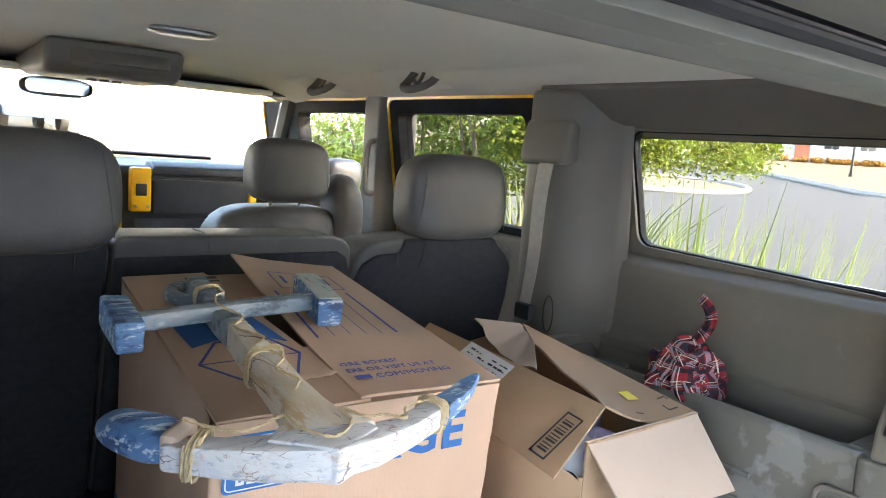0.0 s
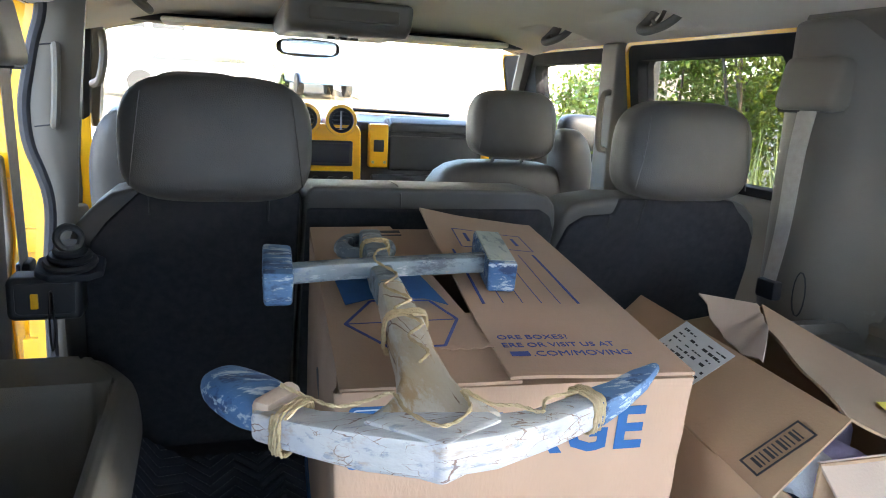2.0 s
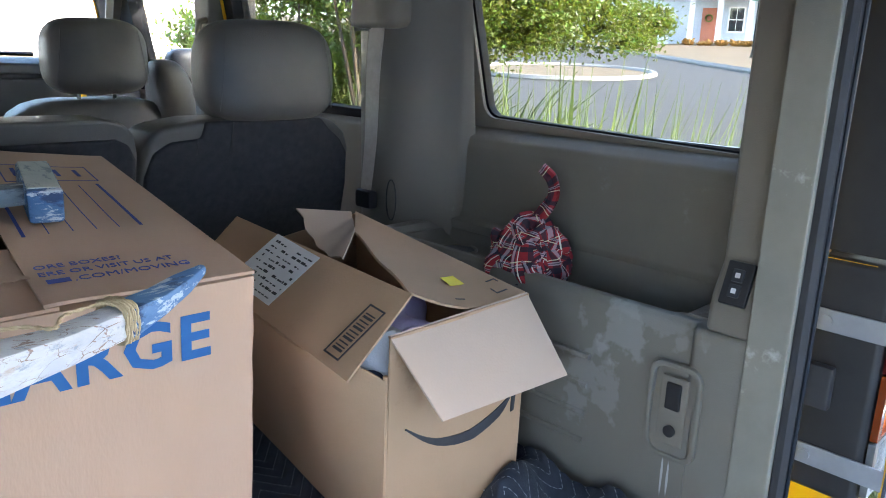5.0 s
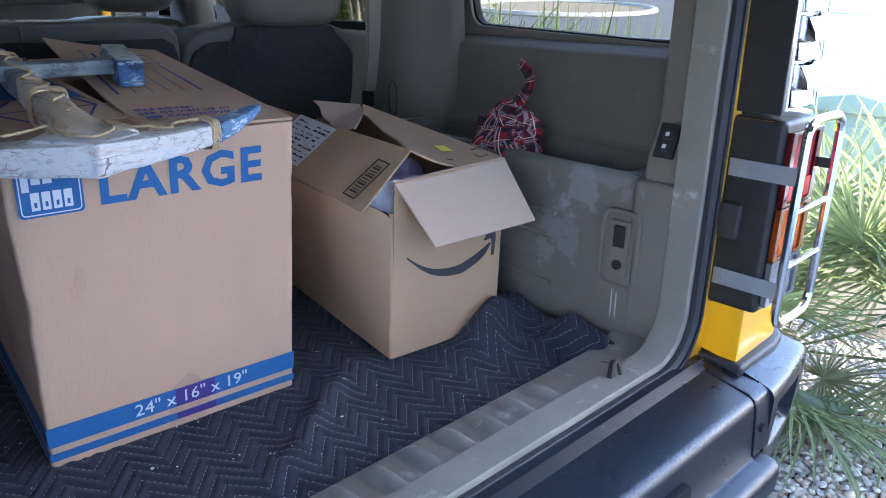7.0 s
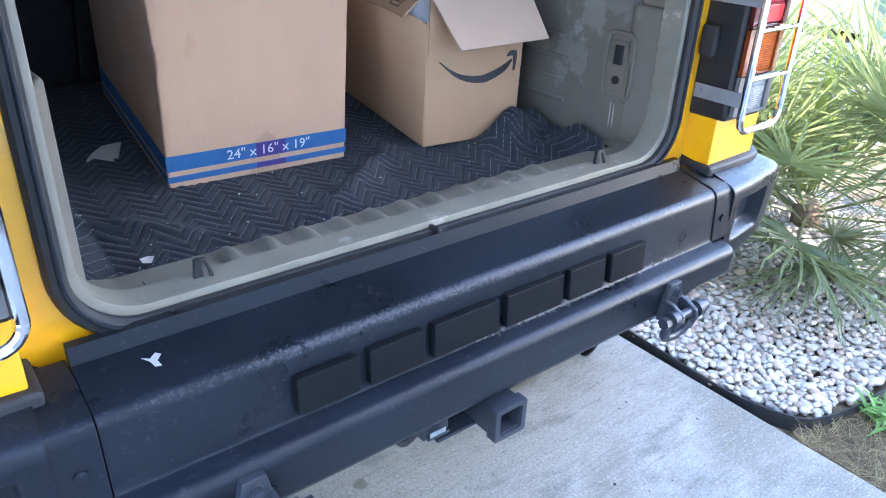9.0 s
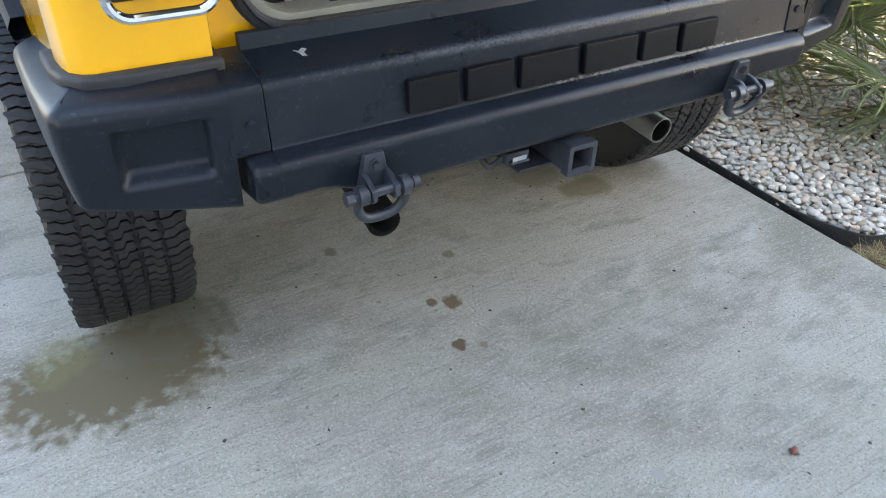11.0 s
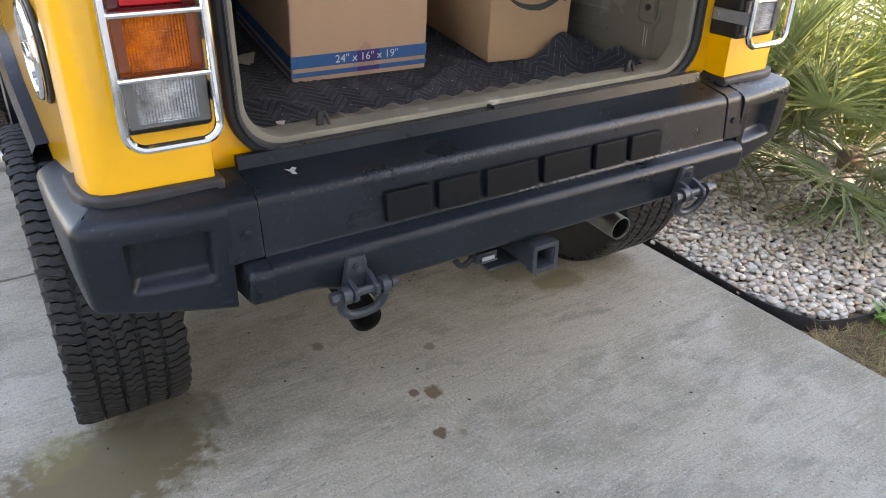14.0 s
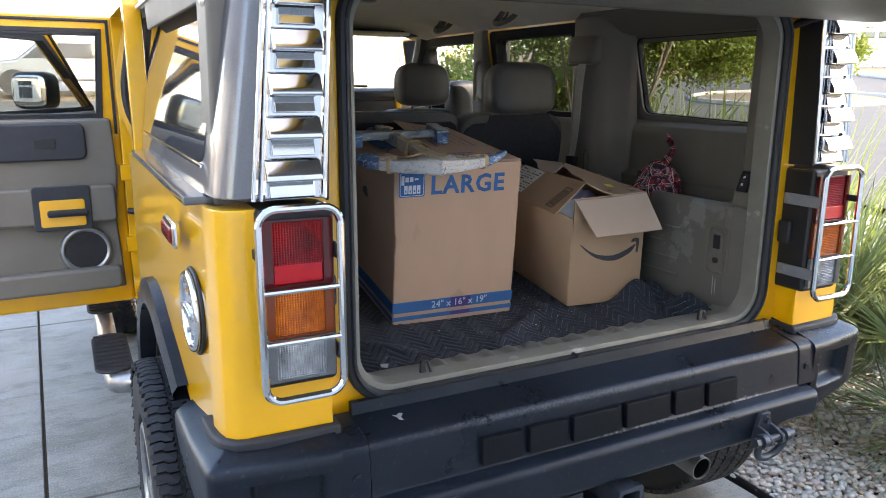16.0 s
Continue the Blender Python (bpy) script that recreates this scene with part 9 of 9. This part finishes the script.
def sash_window(ob, m, w, h):
    f = part("window", xform(frame_prism([(-w / 2 - 0.09, -0.09), (w / 2 + 0.09, -0.09), (w / 2 + 0.09, h + 0.09), (-w / 2 - 0.09, h + 0.09)], [(-w / 2, 0), (w / 2, 0), (w / 2, h), (-w / 2, h)], "y", -0.06, 0.0), m), WHITE, ob, "white sash window")
    part("pane", xform(rbox(-w / 2, w / 2, -0.02, -0.01, 0, h, 0), m), DARK_GLASS, f)
    part("sash_bar", xform(rbox(-w / 2, w / 2, -0.045, -0.02, h / 2 - 0.03, h / 2 + 0.03, 0), m), WHITE, f)
    part("sash_bar", xform(rbox(-0.015, 0.015, -0.04, -0.02, 0, h, 0), m), WHITE, f)


# unseen home behind the driveway, sized to shade it; pale walls bounce light
home = gable_house("house", -5.6, 4.35, -12.5, -3.9, 0.0, 4.6, 8.3, SIDING_GREY, "unseen pale house behind the driveway that shades it")

# the house across the street with two garage doors and a porch
HX = Matrix.Translation((43.0, 24.5, rise(43.0, 24.5) - 0.15)) @ Matrix.Rotation(radians(-63), 4, "Z")
across = thing("house", HX, "pale grey house across the street with a white porch", "house")
part("wall", xform(frame_prism([(-9, 0), (9, 0), (9, 8), (-9, 8)], [(-8.8, 0.2), (8.8, 0.2), (8.8, 7.8), (-8.8, 7.8)], "z", -1.0, 3.2), HX), SIDING_BLUE, across, "pale lapped siding")
part("roof", xform(prism([(-0.6, 3.1), (4, 5.6), (8.6, 3.1), (8.6, 3.25), (4, 5.8), (-0.6, 3.25)], "x", -9.5, 9.5), HX), ROOFING, across, "dark shingle roof")
garage_door(across, HX @ pose(-5.4, 0, 0), 2.6, 2.2)
garage_door(across, HX @ pose(-1.6, 0, 0), 3.6, 2.2)
porch = part("porch_floor", xform(rbox(1.4, 7.4, -1.6, 0.05, -0.5, 0.18, 0.02), HX), KERB, across, "concrete porch floor")
for x in (1.6, 3.2, 4.9, 7.2):
    part("porch_column", xform(rbox(x - 0.16, x + 0.16, -1.5, -1.2, 0.18, 2.75, 0.02), HX), WHITE, across, "white square porch column")
part("porch_beam", xform(rbox(1.3, 7.5, -1.6, -1.1, 2.7, 3.12, 0.02), HX), WHITE, across, "white porch beam")
part("porch_roof", xform(prism([(-1.9, 3.05), (0.2, 3.5), (0.2, 3.62), (-1.9, 3.18)], "x", 1.1, 7.7), HX), ROOFING, across)
part("front_door", xform(rbox(2.2, 3.05, -0.06, 0.02, 0.18, 2.25, 0.02), HX), material("terracotta_door", (0.50, 0.17, 0.10), (0.55, 0.2, 0.12), 0.5, 0, 6), across, "terracotta front door")
part("door_wreath", xform(torus(0.19, 0.05, 20), HX @ pose(2.62, -0.10, 1.65, 90, 0, 0)), LEAF, across, "round green wreath")
sash_window(across, HX @ pose(4.2, 0, 0.9), 0.8, 1.35)
sash_window(across, HX @ pose(6.1, 0, 0.9), 0.8, 1.35)
rng = random.Random(12)
ORANGE = material("orange_blooms", (0.42, 0.14, 0.02), (0.16, 0.14, 0.03), 0.8, 0, 14)
for k in range(9):
    x = 1.6 + 0.65 * k + rng.uniform(-0.2, 0.2)
    w = rng.uniform(0.6, 1.15)
    bm = blob(0, 0, 0.13 * w, 0.30 * w, 0.22 * w, 0.15 * w, 2.2, 8)
    for v in bm.verts:
        v.co *= 1 + 0.9 * noise.noise(v.co * 11 + Vector((k, 0, 0)))
    tagged(part("flower_clump", xform(bm, HX @ pose(x, -2.0, 0.0)), ORANGE), "orange flowering clump along the porch", "flowers", "flowers along the porch")

# street lamp
lp = Vector((31.7, 13.7, 0))
lz = rise(lp.x, lp.y)
lamp_post = thing("street_lamp", pose(lp.x, lp.y, lz), "slim dark street lamp with a green sign", "street lamp")
part("lamp_pole", tube([(lp.x, lp.y, lz - 0.05), (lp.x, lp.y, lz + 0.3), (lp.x, lp.y, lz + 3.2)], [0.10, 0.05, 0.045], 10), BLACK, lamp_post, "black pole")
part("lamp_head", tube([(lp.x, lp.y, lz + 3.2), (lp.x, lp.y, lz + 3.3), (lp.x, lp.y, lz + 3.6), (lp.x, lp.y, lz + 3.75)], [0.08, 0.16, 0.20, 0.02], 10), BLACK, lamp_post, "black lantern head")
part("street_sign", xform(rbox(-0.35, 0.35, -0.01, 0.01, -0.09, 0.09, 0.004), pose(lp.x, lp.y - 0.06, lz + 2.35, 0, 0, -60)), material("green_sign", (0.02, 0.20, 0.14), (0.03, 0.24, 0.17), 0.5, 0, 5), lamp_post, "small green sign")

# a grey boulder in the bed
rock = blob(4.62, 1.12, 0.20, 0.50, 0.40, 0.40, 2.3, 12)
for v in rock.verts:
    d = v.co - Vector((4.62, 1.12, 0.20))
    v.co += d * (0.28 * noise.noise(v.co * 2.6) + 0.10 * noise.noise(v.co * 7.0) + 0.03 * noise.noise(v.co * 22.0))
STONE = material("grey_stone", (0.26, 0.25, 0.23), (0.36, 0.34, 0.31), 0.85, 0, 6, 0.6, 60, wear=(0.18, 0.17, 0.15), wear_scale=5, wear_amount=0.4)
tagged(part("boulder", rock, STONE, None, smooth=40), "rounded grey boulder lying among the palmettos", "boulder")

# green utility cabinet among the plants by the kerb
ux, uy = 6.10, 1.25
uz = rise(ux, uy)
util = thing("utility_cabinet", pose(ux, uy, uz), "pale green utility cabinet standing on the lawn", "utility cabinet")
CAB = material("pale_green_paint", (0.20, 0.28, 0.215), (0.235, 0.32, 0.25), 0.5, 0, 6, wear=(0.4, 0.46, 0.40), wear_scale=4, wear_amount=0.3)
part("cabinet_body", rbox(ux - 0.42, ux + 0.42, uy - 0.42, uy + 0.42, uz - 0.05, uz + 0.78, 0.03), CAB, util)
part("cabinet_lid", prism([(uy - 0.46, uz + 0.76), (uy - 0.46, uz + 0.84), (uy, uz + 0.92), (uy + 0.46, uz + 0.84), (uy + 0.46, uz + 0.76)], "x", ux - 0.46, ux + 0.46, 0.02), CAB, util)
part("cabinet_seam", rbox(ux - 0.44, ux - 0.41, uy - 0.30, uy + 0.30, uz + 0.12, uz + 0.66, 0.01), CAB, util)

# houses seen over the bonnet and past the open doors
front = gable_house("house", -13.0, 1.5, 25.0, 34.0, rise(-2, 25), 3.4, 6.4, WHITE, "white house across the street ahead")
garage_door(front, pose(-3.4, 25.0, rise(-2, 25)), 4.6, 2.3)
for x in (-11.0, -8.0):
    sash_window(front, pose(x, 25.0, rise(-2, 25) + 0.9), 1.0, 1.4)
front2 = gable_house("house", 4.5, 15.0, 25.0, 33.0, rise(8, 25), 3.2, 6.0, SIDING, "cream house across the street ahead")
garage_door(front2, pose(7.0, 25.0, rise(8, 25)), 3.0, 2.2)
for x in (10.0, 13.0):
    sash_window(front2, pose(x, 25.0, rise(8, 25) + 0.9), 1.0, 1.4)
side_house = gable_house("house", -19.0, -10.5, -3.0, 12.0, 0.0, 4.2, 6.6, SIDING, "cream neighbouring house beyond the lawn", "y")
for y in (-1.0, 2.5, 6.0, 9.0):
    sash_window(side_house, pose(-10.5, y, 1.0, 0, 0, 90), 0.9, 1.4)


def grass_tuft(x, y, h, n, seed):
    rng = random.Random(seed)
    z = min(rise(x, y), 8)
    vs, fs = [], []
    for k in range(n):
        a, e = rng.uniform(0, 6.28), radians(rng.uniform(55, 88))
        L = h * rng.uniform(0.6, 1.1)
        d = Vector((math.cos(a) * math.cos(e), math.sin(a) * math.cos(e), math.sin(e)))
        b = Vector((x + 0.2 * math.cos(a) * rng.random(), y + 0.2 * math.sin(a) * rng.random(), z - 0.06))
        blade(vs, fs, b, b + d * L, 0.014, 0.15, Vector((-math.sin(a), math.cos(a), 0)).cross(d), 0.2, 3)
    me = bpy.data.meshes.new("ornamental_grass")
    me.from_pydata(vs, [], fs)
    me.materials.append(STRAW)
    tagged(new("ornamental_grass", me), "tall dry tan ornamental grass", "grass", "ornamental grasses by the street")


STRAW = vary_island(material("dry_grass_blade", (0.34, 0.25, 0.13), (0.46, 0.35, 0.20), 0.9, 0, 8), 0.3, 0.02)
for k, (x, y, h) in enumerate(((1.2, 11.6, 1.2), (1.7, 11.8, 1.5), (2.2, 12.0, 1.6), (2.6, 11.7, 1.2), (3.4, 11.8, 1.0), (1.0, 12.2, 1.0), (3.9, 12.0, 1.1), (4.6, 12.0, 0.9))):
    grass_tuft(x, y, h, 90, 70 + k)
shrub(0.65, 22.0, 1.2, 3.2, 3500, "yellow-green shrub across the street", 5)
shrub(2.95, 13.0, 0.35, 0.75, 900, "low yellow-green shrub by the street", 6)


# a parked car far down the street
def far_car(x, y, rot, mat, label):
    z = min(rise(x, y), 8)
    m = pose(x, y, z, 0, 0, rot)
    car = thing("parked_car", m, label, "car")
    body = prism([(-2.2, 0.35), (-2.2, 0.85), (-1.3, 0.95), (-0.7, 1.45), (1.0, 1.48), (1.6, 1.0), (2.2, 0.92), (2.25, 0.4)], "y", -0.85, 0.85, 0.08, 3)
    part("car_body", xform(body, m), mat, car)
    part("car_window", xform(prism([(-1.15, 0.97), (-0.65, 1.38), (0.95, 1.40), (1.4, 1.0)], "y", -0.87, 0.87, 0.01), m), DARK_GLASS, car)
    for wx in (-1.4, 1.4):
        for wy in (-0.8, 0.8):
            part("car_wheel", xform(disc(0.34, 0.22, 24), m @ pose(wx, wy, 0.34, 90, 0, 0)), TYRE, car)


far_car(-0.9, 22.2, 4, material("silver_paint", (0.16, 0.18, 0.20), (0.19, 0.21, 0.23), 0.3, 0.5, 5, coat=1.0), "silver car parked across the street")
far_car(3.0, 26.0, 94, material("blue_paint", (0.10, 0.20, 0.42), (0.12, 0.24, 0.46), 0.3, 0.3, 5, coat=1.0), "blue car parked across the street")
